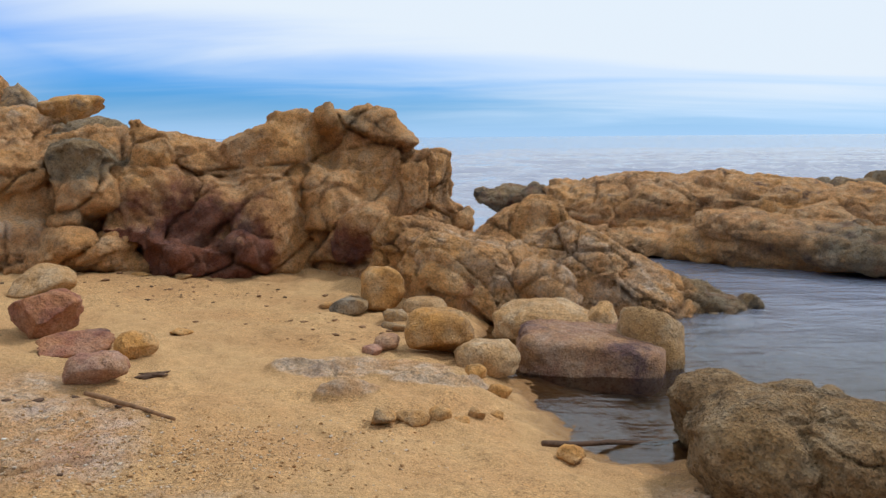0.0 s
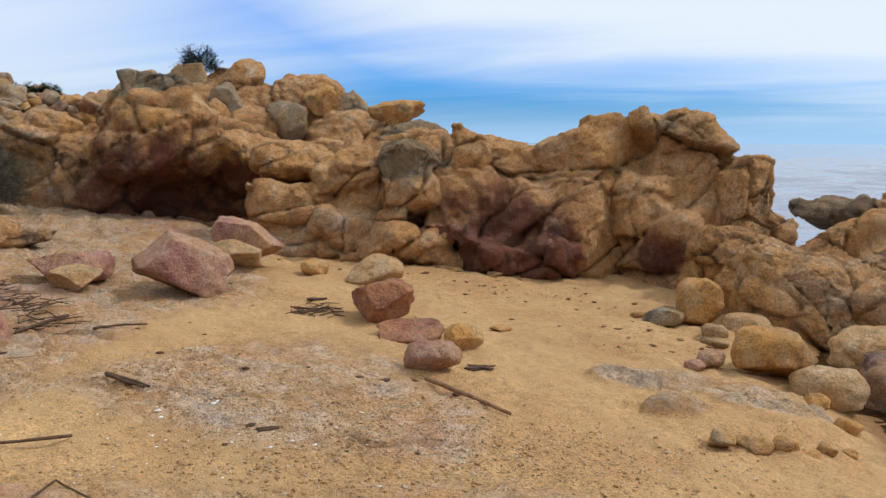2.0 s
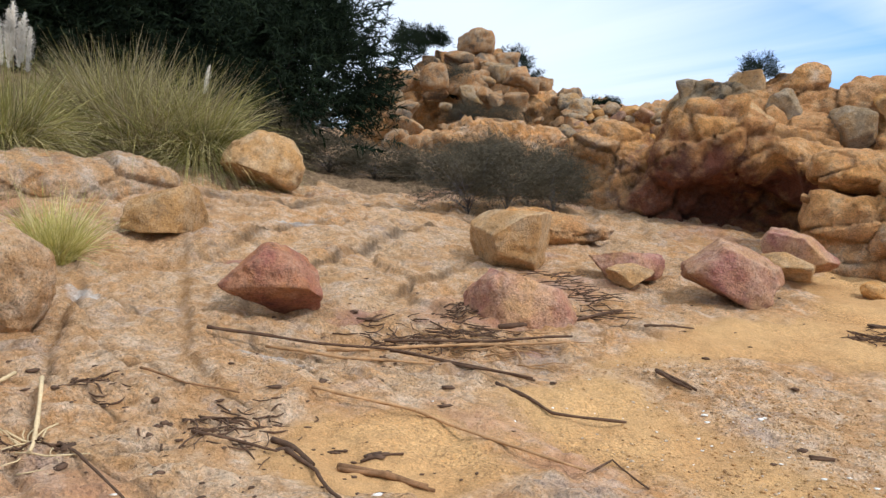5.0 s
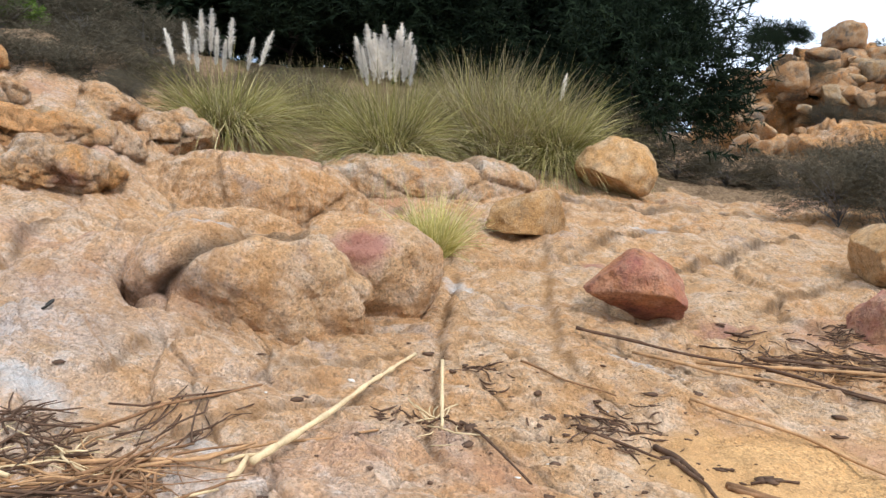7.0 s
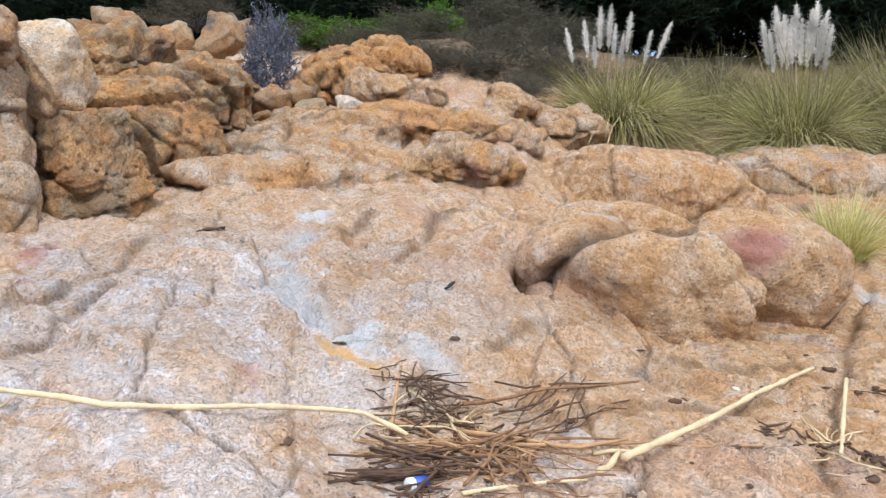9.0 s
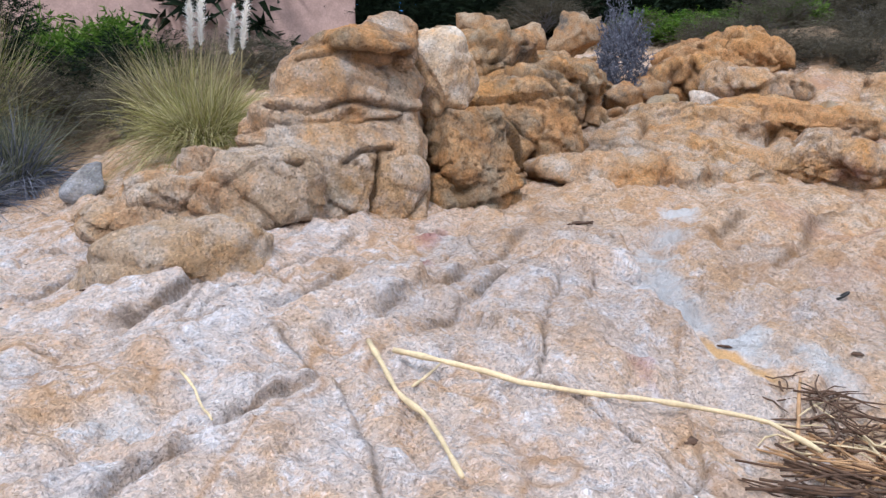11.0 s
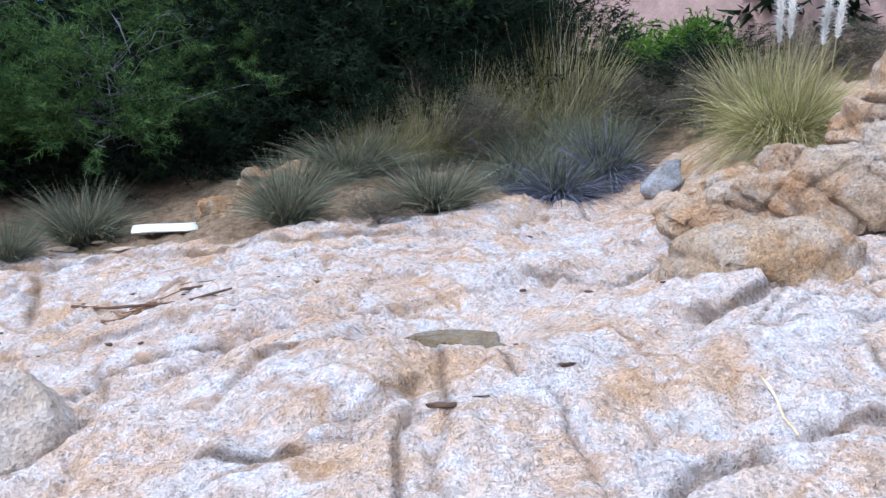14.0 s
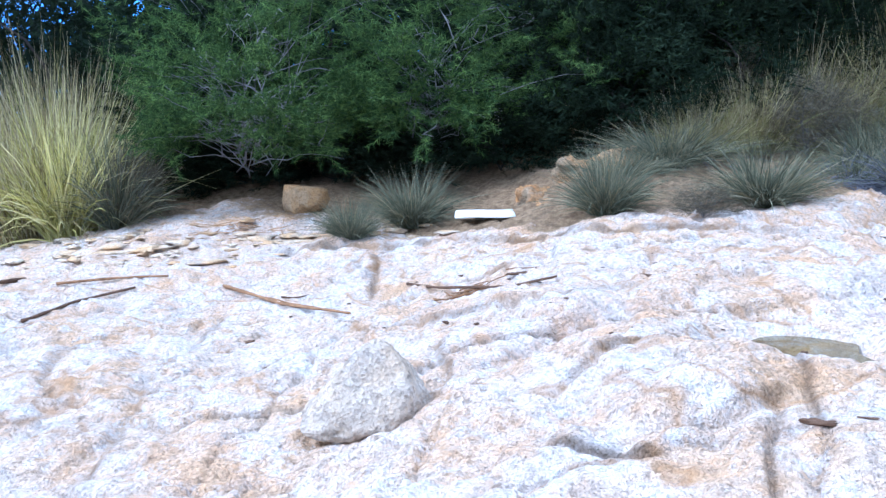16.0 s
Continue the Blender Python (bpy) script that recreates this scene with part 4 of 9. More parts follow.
def weather(p, seed, amp, dip=(0.5, 0.35), cell=1.0, blocks=1.0):
    """Relief of weathered granite at points p: rounded swells, creased hollows, joints, grain."""
    c, t = math.cos(dip[0]), math.sin(dip[0])
    w = p + 0.22 * np.stack([vnoise(p * 1.1, seed), vnoise(p * 1.1, seed + 1), vnoise(p * 1.1, seed + 2)], 1)
    q = np.stack([c * w[:, 0] + t * w[:, 2], w[:, 1], -t * w[:, 0] + c * w[:, 2]], 1)
    d = 0.11 * (np.abs(vnoise(q * np.array([1.0, 1.2, 2.0]), seed + 3)) - 0.3)
    d = d + 0.035 * (np.abs(vnoise(q * np.array([2.3, 2.6, 4.2]), seed + 4)) - 0.3)
    d = d + 0.035 * (np.abs(vnoise(w * 7.5, seed + 5)) - 0.3) + 0.014 * fbm(p * 16, seed + 6, 2)
    gap, own, face = cells(q * np.array([0.9, 0.9, 5.4 * dip[1]]) * cell, seed + 11)
    gap2, own2, face2 = cells(q * np.array([2.0, 2.0, 9.7 * dip[1]]) * cell + 5.1, seed + 24)
    gap3, own3, face3 = cells(q * np.array([3.4, 3.4, 6.0]) * cell + 9.7, seed + 44)
    chip = step(vnoise(p * 0.9, seed + 47), -0.5, 0.2)
    j = seams(q * np.array([0.9, 0.9, 0.5]), seed + 7, 0.04)
    d = d + blocks * (0.05 * (np.minimum(gap, 0.07) / 0.07 - 0.9) + 0.06 * own + 0.16 * face - 0.06 * np.exp(-(gap / 0.025) ** 2)) / cell
    d = d + blocks * (0.018 * (np.minimum(gap2, 0.07) / 0.07 - 0.85) + 0.02 * own2 + 0.06 * face2) / cell
    d = d + chip * (0.010 * (np.minimum(gap3, 0.12) / 0.12 - 0.8) + 0.016 * own3 + 0.045 * face3)
    return amp * (d - 0.07 * j * blocks), blocks * np.maximum(np.exp(-(gap / 0.028) ** 2), np.maximum(0.7 * np.exp(-(gap2 / 0.022) ** 2), 0.5 * chip * np.exp(-(gap3 / 0.03) ** 2))) * step(vnoise(p * 1.3, seed + 30), -0.4, 0.15)


def fused(parent, name, lobes, voxel, seed, amp=1.0, stains=(), soften=2, dip=(0.5, 0.35), cell=1.0, blocks=1.0, slab=False, grooves=()):
    """One continuous mass of rock: the lobes grown together, softened and weathered."""
    vs, fs, n = [], [], 0
    frames = []
    for (x, y, z, sx, sy, sz, yaw, tilt, sd, tint, square) in lobes:
        d, f = ico(4)
        v = d / (np.abs(d) ** square).sum(1)[:, None] ** (1 / square)
        rng = np.random.RandomState(sd)
        for k in range(4 if square < 4 else 1):
            nn = rng.normal(size=3); nn /= np.linalg.norm(nn)
            v = v - np.outer(softplus(v @ nn - rng.uniform(0.68, 0.92), 0.035), nn) * 0.93
        v = v * (1 + (0.10 if square < 4 else 0.05) * fbm(d * 1.4, sd, 3))[:, None] * np.array([sx, sy, sz])
        m = np.array((pose(x, y, z, 0, 0, yaw) @ pose(0, 0, 0, 0, tilt, 0)))
        vs.append(v @ m[:3, :3].T + m[:3, 3]); fs.append(f + n); n += len(v)
        frames.append((m, np.array([sx, sy, sz]), TINTS[tint]))
    raw = new("raw", mesh_from("raw", np.concatenate(vs), np.concatenate(fs), OCHRE))
    mod = raw.modifiers.new("grow", "REMESH")
    mod.mode, mod.voxel_size, mod.adaptivity = "VOXEL", voxel, 0.0
    ev = raw.evaluated_get(bpy.context.evaluated_depsgraph_get())
    me = ev.to_mesh()
    v = np.empty(len(me.vertices) * 3, np.float32); me.vertices.foreach_get("co", v); v = v.reshape(-1, 3).astype(float)
    e = np.empty(len(me.edges) * 2, np.int32); me.edges.foreach_get("vertices", e); e = e.reshape(-1, 2)
    li = np.empty(len(me.loops), np.int32); me.loops.foreach_get("vertex_index", li)
    f = li.reshape(-1, 4)
    ev.to_mesh_clear()
    old = raw.data
    bpy.data.objects.remove(raw); bpy.data.meshes.remove(old)
    deg = np.bincount(e.ravel(), minlength=len(v))[:, None]
    for k in range(soften):
        acc = np.stack([np.bincount(e[:, 0], v[e[:, 1], i], len(v)) + np.bincount(e[:, 1], v[e[:, 0], i], len(v)) for i in range(3)], 1)
        v = 0.4 * v + 0.6 * acc / deg
    fn = np.cross(v[f[:, 2]] - v[f[:, 0]], v[f[:, 3]] - v[f[:, 1]])
    nrm = np.stack([sum(np.bincount(f[:, c], fn[:, i], len(v)) for c in range(4)) for i in range(3)], 1)
    nrm /= np.linalg.norm(nrm, axis=1)[:, None] + 1e-9
    tint, tot = np.zeros((len(v), 3)), np.full(len(v), 1e-6)
    for m, s, c in frames:
        q = np.linalg.norm(((v - m[:3, 3]) @ m[:3, :3]) / s, axis=1)
        w = np.exp(-7 * np.maximum(q - 0.85, 0))
        tint += np.outer(w, c); tot += w
    tint /= tot[:, None]
    for sx, sy, sz, r, k, a in stains:
        w = a * np.exp(-((v - np.array([sx, sy, sz])) ** 2).sum(1) / r ** 2)
        if k < 3:
            tint[:, k] = np.maximum(tint[:, k], w)
    push, joint = weather(v, seed, amp, dip, cell, blocks)
    for wide, deep, line in grooves:
        # an open crack: a broken line carried into the rock, away from the open side
        pts = np.array(line)
        u = pts.mean(0) * np.array([1, 1, 0]); u /= np.linalg.norm(u)
        near = np.full(len(v), 9.0)
        rag = v + 0.016 * np.stack([vnoise(v * 7, seed + 50), vnoise(v * 7, seed + 51), vnoise(v * 7, seed + 52)], 1)
        for a, b in zip(pts[:-1], pts[1:]):
            d, ab = rag - a, (b - a) - u * ((b - a) @ u)
            along = d @ u
            d = d - np.outer(along, u)
            s = np.clip(d @ ab / (ab @ ab + 1e-9), 0, 1)
            near = np.minimum(near, np.linalg.norm(d - np.outer(s, ab), axis=1) + 9 * (np.abs(along) > 0.6))
        cut = np.exp(-(near / wide) ** 2)
        joint = np.maximum(joint, 0.95 * cut)
        push = push - deep * cut
    v = v + nrm * (push - 0.05 * amp * joint)[:, None]
    me = mesh_from(name, v - np.array(parent.location), f, SLAB if slab else MASS)
    for k, nm in enumerate(("red", "grey", "pale")):
        add_attr(me, nm, tint[:, k] if nm != "pale" or not slab else pale_mask(v[:, 0], v[:, 1]))
    add_attr(me, "joint", joint * (cell > 0.3))
    if slab:
        add_attr(me, "rocky", np.ones(len(v)))
        add_attr(me, "wash", spots_of("wash", v[:, 0], v[:, 1]))
    ob = new(name, me)
    ob.parent = parent
    return ob


def thing(name, x, y, z, label, category, group=""):
    ob = new(name)
    ob.location = (x, y, z)
    bpy.context.view_layer.update()
    return tagged(ob, label, category, group)


def lobe(parent, x, y, z, sx, sy, sz, yaw, tilt, seed, material, name="boulder", sub=4, **shape):
    ob = new(name, rock_mesh(name, (sx, sy, sz), material, seed, sub, tilt=tilt, **shape))
    ob.matrix_world = pose(x - parent.location.x, y - parent.location.y, z - parent.location.z, 0, 0, yaw)
    ob.parent = parent
    return ob

# ---- main outcrop on the sand ----

outcrop = thing('rock_outcrop', -1.752, 8.828, 0, 'tall weathered ochre granite outcrop rising from the sand', 'rock outcrop')
outcrop_lobes = []
outcrop_lobes.append((-1.579, 9.773, 0.444, 1.461, 0.73, 1.13, 9, 0, 101, 'OCHRE', 3))
outcrop_lobes.append((-1.116, 9.434, 0.703, 0.602, 0.636, 1.178, 6, 6, 102, 'OCHRE', 3))
outcrop_lobes.append((-1.883, 9.311, 1.53, 0.375, 0.338, 0.326, 11, 0, 103, 'OCHRE', 2.5))
outcrop_lobes.append((-1.187, 9.426, 1.603, 0.369, 0.332, 0.277, 7, 10, 104, 'OCHRE', 2.5))
outcrop_lobes.append((-2.055, 9.173, 1.115, 0.524, 0.472, 0.615, 12, -8, 105, 'OCHRE', 2.5))
outcrop_lobes.append((-1.137, 9.029, 0.538, 0.514, 0.462, 0.803, 7, -10, 106, 'OCHRE', 2.5))
outcrop_lobes.append((-2.799, 9.183, 1.094, 0.487, 0.438, 0.331, 16, 0, 107, 'OCHRE', 2.5))
outcrop_lobes.append((-0.841, 8.559, 0.248, 0.367, 0.331, 0.49, 5, -20, 108, 'OCHRE', 2.5))
fused(outcrop, 'rock_mass', outcrop_lobes, 0.03, 500, amp=0.75, soften=2, dip=(0.5, 0.35), cell=0.8, blocks=0.75, stains=((-1.056, 8.333, 0.343, 0.35, 0, 0.9), (-1.121, 9.131, 1.745, 0.3, 1, 0.7),))
outcrop_lobes = []
outcrop_lobes.append((-0.546, 9.384, 0.597, 0.5, 0.504, 0.933, 3, 28, 109, 'OCHRE', 2.5))
outcrop_lobes.append((-0.412, 9.491, 1.005, 0.234, 0.226, 0.419, 2, 0, 110, 'OCHRE', 2.5))
outcrop_lobes.append((-0.079, 9.4, 0.44, 0.36, 0.324, 0.44, 0, 20, 111, 'OCHRE', 2.2))
fused(outcrop, 'rock_mass', outcrop_lobes, 0.03, 503, amp=0.75, soften=2, dip=(0.5, 0.35), cell=0.8, blocks=0.75, stains=())
outcrop_lobes = []
outcrop_lobes.append((-1.968, 8.782, 0.514, 0.548, 0.493, 0.651, 12, 0, 112, 'OCHRE', 2.5))
outcrop_lobes.append((-3.153, 8.43, 0.601, 0.466, 0.419, 0.616, 20, 0, 113, 'OCHRE', 2.5))
outcrop_lobes.append((-2.798, 8.449, 0.299, 0.878, 0.79, 0.372, 18, 6, 114, 'RED', 3))
outcrop_lobes.append((-2.505, 8.644, 0.62, 0.492, 0.443, 0.554, 16, 12, 115, 'OCHRE', 2.5))
fused(outcrop, 'rock_mass', outcrop_lobes, 0.03, 506, amp=0.75, soften=2, dip=(0.5, 0.35), cell=0.8, blocks=0.75, stains=((-2.627, 7.873, 0.531, 0.9, 0, 0.9), (-2.158, 8.015, 0.51, 0.5, 0, 0.8),))
outcrop_lobes = []
outcrop_lobes.append((-4.151, 8.988, 0.531, 1.732, 0.606, 1.026, 24, 0, 116, 'OCHRE', 3))
outcrop_lobes.append((-3.271, 8.599, 1.164, 0.279, 0.254, 0.471, 20, 6, 119, 'OCHRE', 2.5))
outcrop_lobes.append((-3.352, 8.675, 1.519, 0.122, 0.153, 0.283, 21, -4, 120, 'OCHRE', 2.5))
outcrop_lobes.append((-3.805, 8.286, 1.253, 0.407, 0.420, 0.280, 23, -6, 507, 'GREYISH', 2.5))
outcrop_lobes.append((-3.739, 8.189, 0.914, 0.365, 0.400, 0.302, 23, 4, 508, 'OCHRE', 2.5))
outcrop_lobes.append((-3.714, 7.932, 0.440, 0.504, 0.400, 0.160, 23, 2, 509, 'OCHRE', 3))
outcrop_lobes.append((-3.719, 8.018, 0.286, 0.560, 0.450, 0.149, 23, 2, 513, 'OCHRE', 3))
fused(outcrop, 'rock_mass', outcrop_lobes, 0.03, 509, amp=0.75, soften=2, dip=(0.5, 0.35), cell=0.8, blocks=0.75, stains=((-3.395, 7.574, 1.38, 0.45, 1, 0.9),))
outcrop_lobes = []
outcrop_lobes.append((-5.355, 8.509, 1.263, 0.560, 0.500, 0.224, 31, 6, 501, 'OCHRE', 2.5))
outcrop_lobes.append((-4.466, 8.307, 1.141, 0.276, 0.350, 0.276, 27, 0, 502, 'OCHRE', 3))
outcrop_lobes.append((-4.754, 8.153, 1.065, 0.171, 0.300, 0.184, 29, 0, 503, 'BROWN', 3.5))
outcrop_lobes.append((-5.036, 8.195, 0.685, 0.739, 0.500, 0.336, 30, 14, 504, 'OCHRE', 2.5))
outcrop_lobes.append((-4.449, 8.041, 0.524, 0.483, 0.400, 0.232, 27, 6, 505, 'TAN', 2.5))
outcrop_lobes.append((-4.376, 8.332, 0.824, 0.329, 0.350, 0.296, 26, 4, 506, 'OCHRE', 2.5))
outcrop_lobes.append((-4.919, 8.102, 0.324, 0.798, 0.500, 0.199, 30, 4, 511, 'TAN', 3))
outcrop_lobes.append((-4.271, 8.100, 0.301, 0.515, 0.450, 0.167, 26, 2, 512, 'OCHRE', 3))
fused(outcrop, 'rock_mass', outcrop_lobes, 0.028, 512, amp=0.6, soften=2, dip=(0.35, 0.35), cell=0.9, blocks=0.7, stains=())

# ---- low tongue of rock running to the water ----

tongue = thing('rock_tongue', 0.425, 7.187, 0, 'low ribbed tan granite tongue sloping into the water', 'rock outcrop')
tongue_lobes = []
tongue_lobes.append((-0.16, 8.098, 0.062, 0.756, 0.68, 0.741, 1, 10, 125, 'OCHRE', 2.5))
tongue_lobes.append((0.176, 7.598, 0.066, 0.71, 0.639, 0.587, -1, 8, 126, 'TAN', 2.5))
tongue_lobes.append((0.704, 8.37, 0.19, 0.569, 0.512, 0.703, -4, 20, 127, 'OCHRE', 2.5))
tongue_lobes.append((1.163, 7.814, -0.01, 0.701, 0.631, 0.659, -8, 22, 128, 'TAN', 2.5))
fused(tongue, 'rock_mass', tongue_lobes, 0.03, 519, amp=0.6, soften=2, dip=(-0.6, 0.35), cell=1.6, stains=())
tongue_lobes = []
tongue_lobes.append((0.82, 7.254, 0.044, 0.313, 0.282, 0.297, -6, 0, 129, 'TAN', 2.5))
tongue_lobes.append((1.784, 7.696, -0.146, 0.665, 0.598, 0.498, -13, 18, 130, 'TAN', 2.5))
tongue_lobes.append((2.457, 7.718, -0.24, 0.556, 0.5, 0.306, -17, 8, 131, 'DARK', 2.5))
tongue_lobes.append((-0.054, 7.3, 0.083, 0.381, 0.343, 0.446, 0, -12, 132, 'OCHRE', 2.5))
tongue_lobes.append((1.262, 8.507, 0.181, 0.334, 0.301, 0.365, -8, 20, 133, 'TAN', 2.5))
fused(tongue, 'rock_mass', tongue_lobes, 0.03, 520, amp=0.6, soften=2, dip=(-0.6, 0.35), cell=1.6, stains=((0.363, 6.991, 0.064, 0.3, 0, 0.8),))

# ---- reef across the inlet ----

reef = thing('rock_reef', 3.874, 10.828, 0, 'long low brown granite reef standing in the sea', 'rock reef')
reef_lobes = []
reef_lobes.append((4.307, 12.096, 0.258, 3.010, 1.200, 0.547, -20, 2, 461, 'REEF', 2.5))
reef_lobes.append((4.743, 12.400, 0.707, 1.128, 0.800, 0.226, -21, 2, 462, 'REEF', 2.5))
reef_lobes.append((2.887, 12.622, 0.332, 1.379, 0.900, 0.349, -13, -4, 463, 'REEF', 2.5))
reef_lobes.append((6.289, 12.692, 0.499, 1.205, 0.800, 0.281, -26, 3, 464, 'DARK', 2.5))
reef_lobes.append((6.232, 11.116, 0.303, 1.086, 0.900, 0.452, -29, 5, 465, 'REEF', 2.5))
fused(reef, 'rock_mass', reef_lobes, 0.045, 539, amp=0.85, soften=2, dip=(-0.12, 0.7), cell=0.9, blocks=0.6, stains=())
reef_lobes = []
reef_lobes.append((2.290, 11.587, 0.050, 1.346, 0.900, 0.168, -11, 6, 466, 'REEF', 2.5))
reef_lobes.append((3.391, 10.885, -0.003, 0.569, 0.700, 0.325, -17, 4, 467, 'REEF', 2.5))
reef_lobes.append((4.538, 10.250, 0.075, 1.398, 1.000, 0.399, -24, 5, 468, 'REEF', 2.5))
reef_lobes.append((5.204, 9.471, 0.075, 1.002, 0.800, 0.277, -29, 4, 469, 'DARK', 2.5))
reef_lobes.append((4.354, 11.115, 0.277, 1.103, 0.800, 0.255, -21, -4, 470, 'BROWN', 2.5))
reef_lobes.append((3.283, 11.771, 0.104, 1.044, 0.700, 0.261, -16, 2, 474, 'REEF', 2.5))
fused(reef, 'rock_mass', reef_lobes, 0.04, 540, amp=0.7, soften=2, dip=(-0.15, 0.7), cell=1.1, blocks=0.6, stains=())
reef_lobes = []
reef_lobes.append((1.017, 13.919, 0.394, 0.614, 0.500, 0.257, -4, 3, 471, 'DARK', 2.5))
reef_lobes.append((1.562, 13.367, 0.434, 0.344, 0.400, 0.286, -7, 0, 472, 'DARK', 2.5))
reef_lobes.append((1.903, 12.587, 0.162, 0.633, 0.500, 0.163, -9, 8, 473, 'REEF', 2.5))
fused(reef, 'rock_mass', reef_lobes, 0.04, 541, amp=0.7, soften=2, dip=(-0.15, 0.5), cell=1.2, blocks=0.6, stains=())

# ---- cliff with a red hollow ----

cliff = thing('rock_cliff', -6.565, 9.113, 0, 'broken ochre granite cliff with a dark red hollow', 'cliff')
cliff_lobes = []
cliff_lobes.append((-7.646, 8.801, 1.419, 0.935, 0.841, 0.615, 39, 14, 144, 'OCHRE', 2.8))
cliff_lobes.append((-7.908, 9.744, 0.726, 1.791, 0.806, 0.917, 37, 18, 145, 'RED', 3))
cliff_lobes.append((-8.305, 8.487, 0.72, 0.551, 0.496, 0.787, 43, 30, 146, 'TAN', 2.5))
cliff_lobes.append((-6.66, 9.411, 1.257, 0.866, 0.78, 0.453, 33, 22, 147, 'OCHRE', 2.5))
cliff_lobes.append((-5.843, 9.334, 0.569, 0.649, 0.584, 0.573, 30, 15, 148, 'OCHRE', 2.5))
cliff_lobes.append((-5.631, 9.91, 0.734, 0.989, 0.89, 0.791, 27, 12, 149, 'OCHRE', 2.5))
cliff_lobes.append((-5.197, 9.122, 1.06, 0.196, 0.176, 0.301, 27, 0, 150, 'GREYISH', 3))
cliff_lobes.append((-4.854, 9.295, 1.08, 0.29, 0.261, 0.355, 25, 0, 151, 'OCHRE', 2.5))
cliff_lobes.append((-5.415, 9.345, 0.511, 0.789, 0.71, 0.564, 28, 0, 152, 'TAN', 2.5))
cliff_lobes.append((-9.215, 8.574, 1.314, 0.775, 0.697, 0.55, 45, 25, 153, 'TAN', 2.5))
cliff_lobes.append((-9.049, 8.6, 0.809, 0.735, 0.662, 0.613, 45, 35, 154, 'TAN', 2.5))
cliff_lobes.append((-7.92, 11.813, 0.886, 2.551, 2.296, 1.521, 32, 8, 155, 'OCHRE', 3))
cliff_lobes.append((-8.6, 10.088, 2.248, 0.683, 0.615, 0.353, 39, 0, 156, 'GREYISH', 2.5))
cliff_lobes.append((-7.762, 10.717, 2.186, 0.515, 0.463, 0.546, 34, 0, 157, 'TAN', 2.5))
cliff_lobes.append((-6.933, 11.245, 2.024, 0.655, 0.589, 0.465, 30, 0, 158, 'OCHRE', 2.5))
cliff_lobes.append((-6.011, 11.065, 1.556, 0.703, 0.633, 0.382, 27, 0, 159, 'TAN', 2.5))
cliff_lobes.append((-7.991, 10.058, 1.744, 0.584, 0.526, 0.411, 37, 0, 160, 'TAN', 2.5))
cliff_lobes.append((-7.234, 10.351, 1.513, 0.474, 0.427, 0.431, 33, 0, 161, 'OCHRE', 2.5))
cliff_lobes.append((-4.715, 10.669, 1.266, 0.563, 0.507, 0.543, 22, 0, 162, 'GREYISH', 2.5))
cliff_lobes.append((-5.857, 10.694, 1.103, 0.633, 0.57, 0.506, 27, 0, 163, 'OCHRE', 2.5))
fused(cliff, 'rock_mass', cliff_lobes, 0.045, 560, amp=0.85, soften=2, dip=(0.5, 0.35), cell=0.8, blocks=0.8, stains=((-7.643, 8.542, 0.894, 1.1, 0, 1.1), (-6.51, 8.908, 0.836, 0.5, 0, 1.1), (-7.545, 8.23, 1.501, 0.6, 0, 0.6), (-6.995, 8.805, 0.672, 0.7, 0, 1.1),))
lobe(cliff, -7.637, 11.043, 2.557, 0.191, 0.172, 0.191, 33, 0, 164, GREYISH, square=5, cuts=9, rough=0.14)
lobe(cliff, -6.705, 10.45, 1.76, 0.327, 0.294, 0.331, 31, 0, 165, GREYISH, square=5, cuts=9, rough=0.14)
lobe(cliff, -6.096, 11.47, 2.022, 0.325, 0.293, 0.281, 26, 0, 166, GREYISH, square=5, cuts=9, rough=0.14)
lobe(cliff, -5.33, 11.386, 1.902, 0.444, 0.4, 0.224, 23, 0, 167, OCHRE, square=5, cuts=9, rough=0.14)
lobe(cliff, -8.939, 9.801, 2.376, 0.218, 0.196, 0.183, 41, 0, 168, GREYISH, square=5, cuts=9, rough=0.14)
lobe(cliff, -8.221, 10.134, 2.4, 0.305, 0.274, 0.248, 37, 0, 169, TAN, square=5, cuts=9, rough=0.14)
lobe(cliff, -7.543, 10.139, 2.102, 0.256, 0.23, 0.256, 35, 0, 170, GREYISH, square=5, cuts=9, rough=0.14)
lobe(cliff, -6.446, 11.061, 2.127, 0.306, 0.276, 0.263, 28, 0, 171, OCHRE, square=5, cuts=9, rough=0.14)
lobe(cliff, -7.737, 9.497, 1.933, 0.451, 0.406, 0.226, 37, 0, 172, TAN, square=5, cuts=9, rough=0.14)

# ---- boulder-strewn hill ----

hill = thing('boulder_hill', -19.949, 13.701, 0, 'distant rocky hillside piled with tan granite boulders', 'hillside')
hill_lobes = []
hill_lobes.append((-23.586, 15.478, 1.417, 4.116, 2.058, 2.872, 55, 0, 173, 'HILL', 2.5))
hill_lobes.append((-18.96, 16.516, 0.939, 2.464, 1.478, 1.93, 47, 4, 174, 'HILL', 2.5))
hill_lobes.append((-17.323, 19.496, 0.989, 4.027, 2.013, 1.893, 40, 4, 175, 'HILL', 2.5))
hill_lobes.append((-18.603, 13.002, 1.14, 2.521, 1.009, 1.07, 53, 4, 176, 'TAN', 2.5))
hill_lobes.append((-22.689, 15.018, 2.785, 2.29, 1.145, 1.923, 55, 0, 177, 'HILL', 2.5))
fused(hill, 'rock_mass', hill_lobes, 0.1, 580, amp=1.6, soften=2, dip=(0.5, 0.35), cell=0.9, stains=())
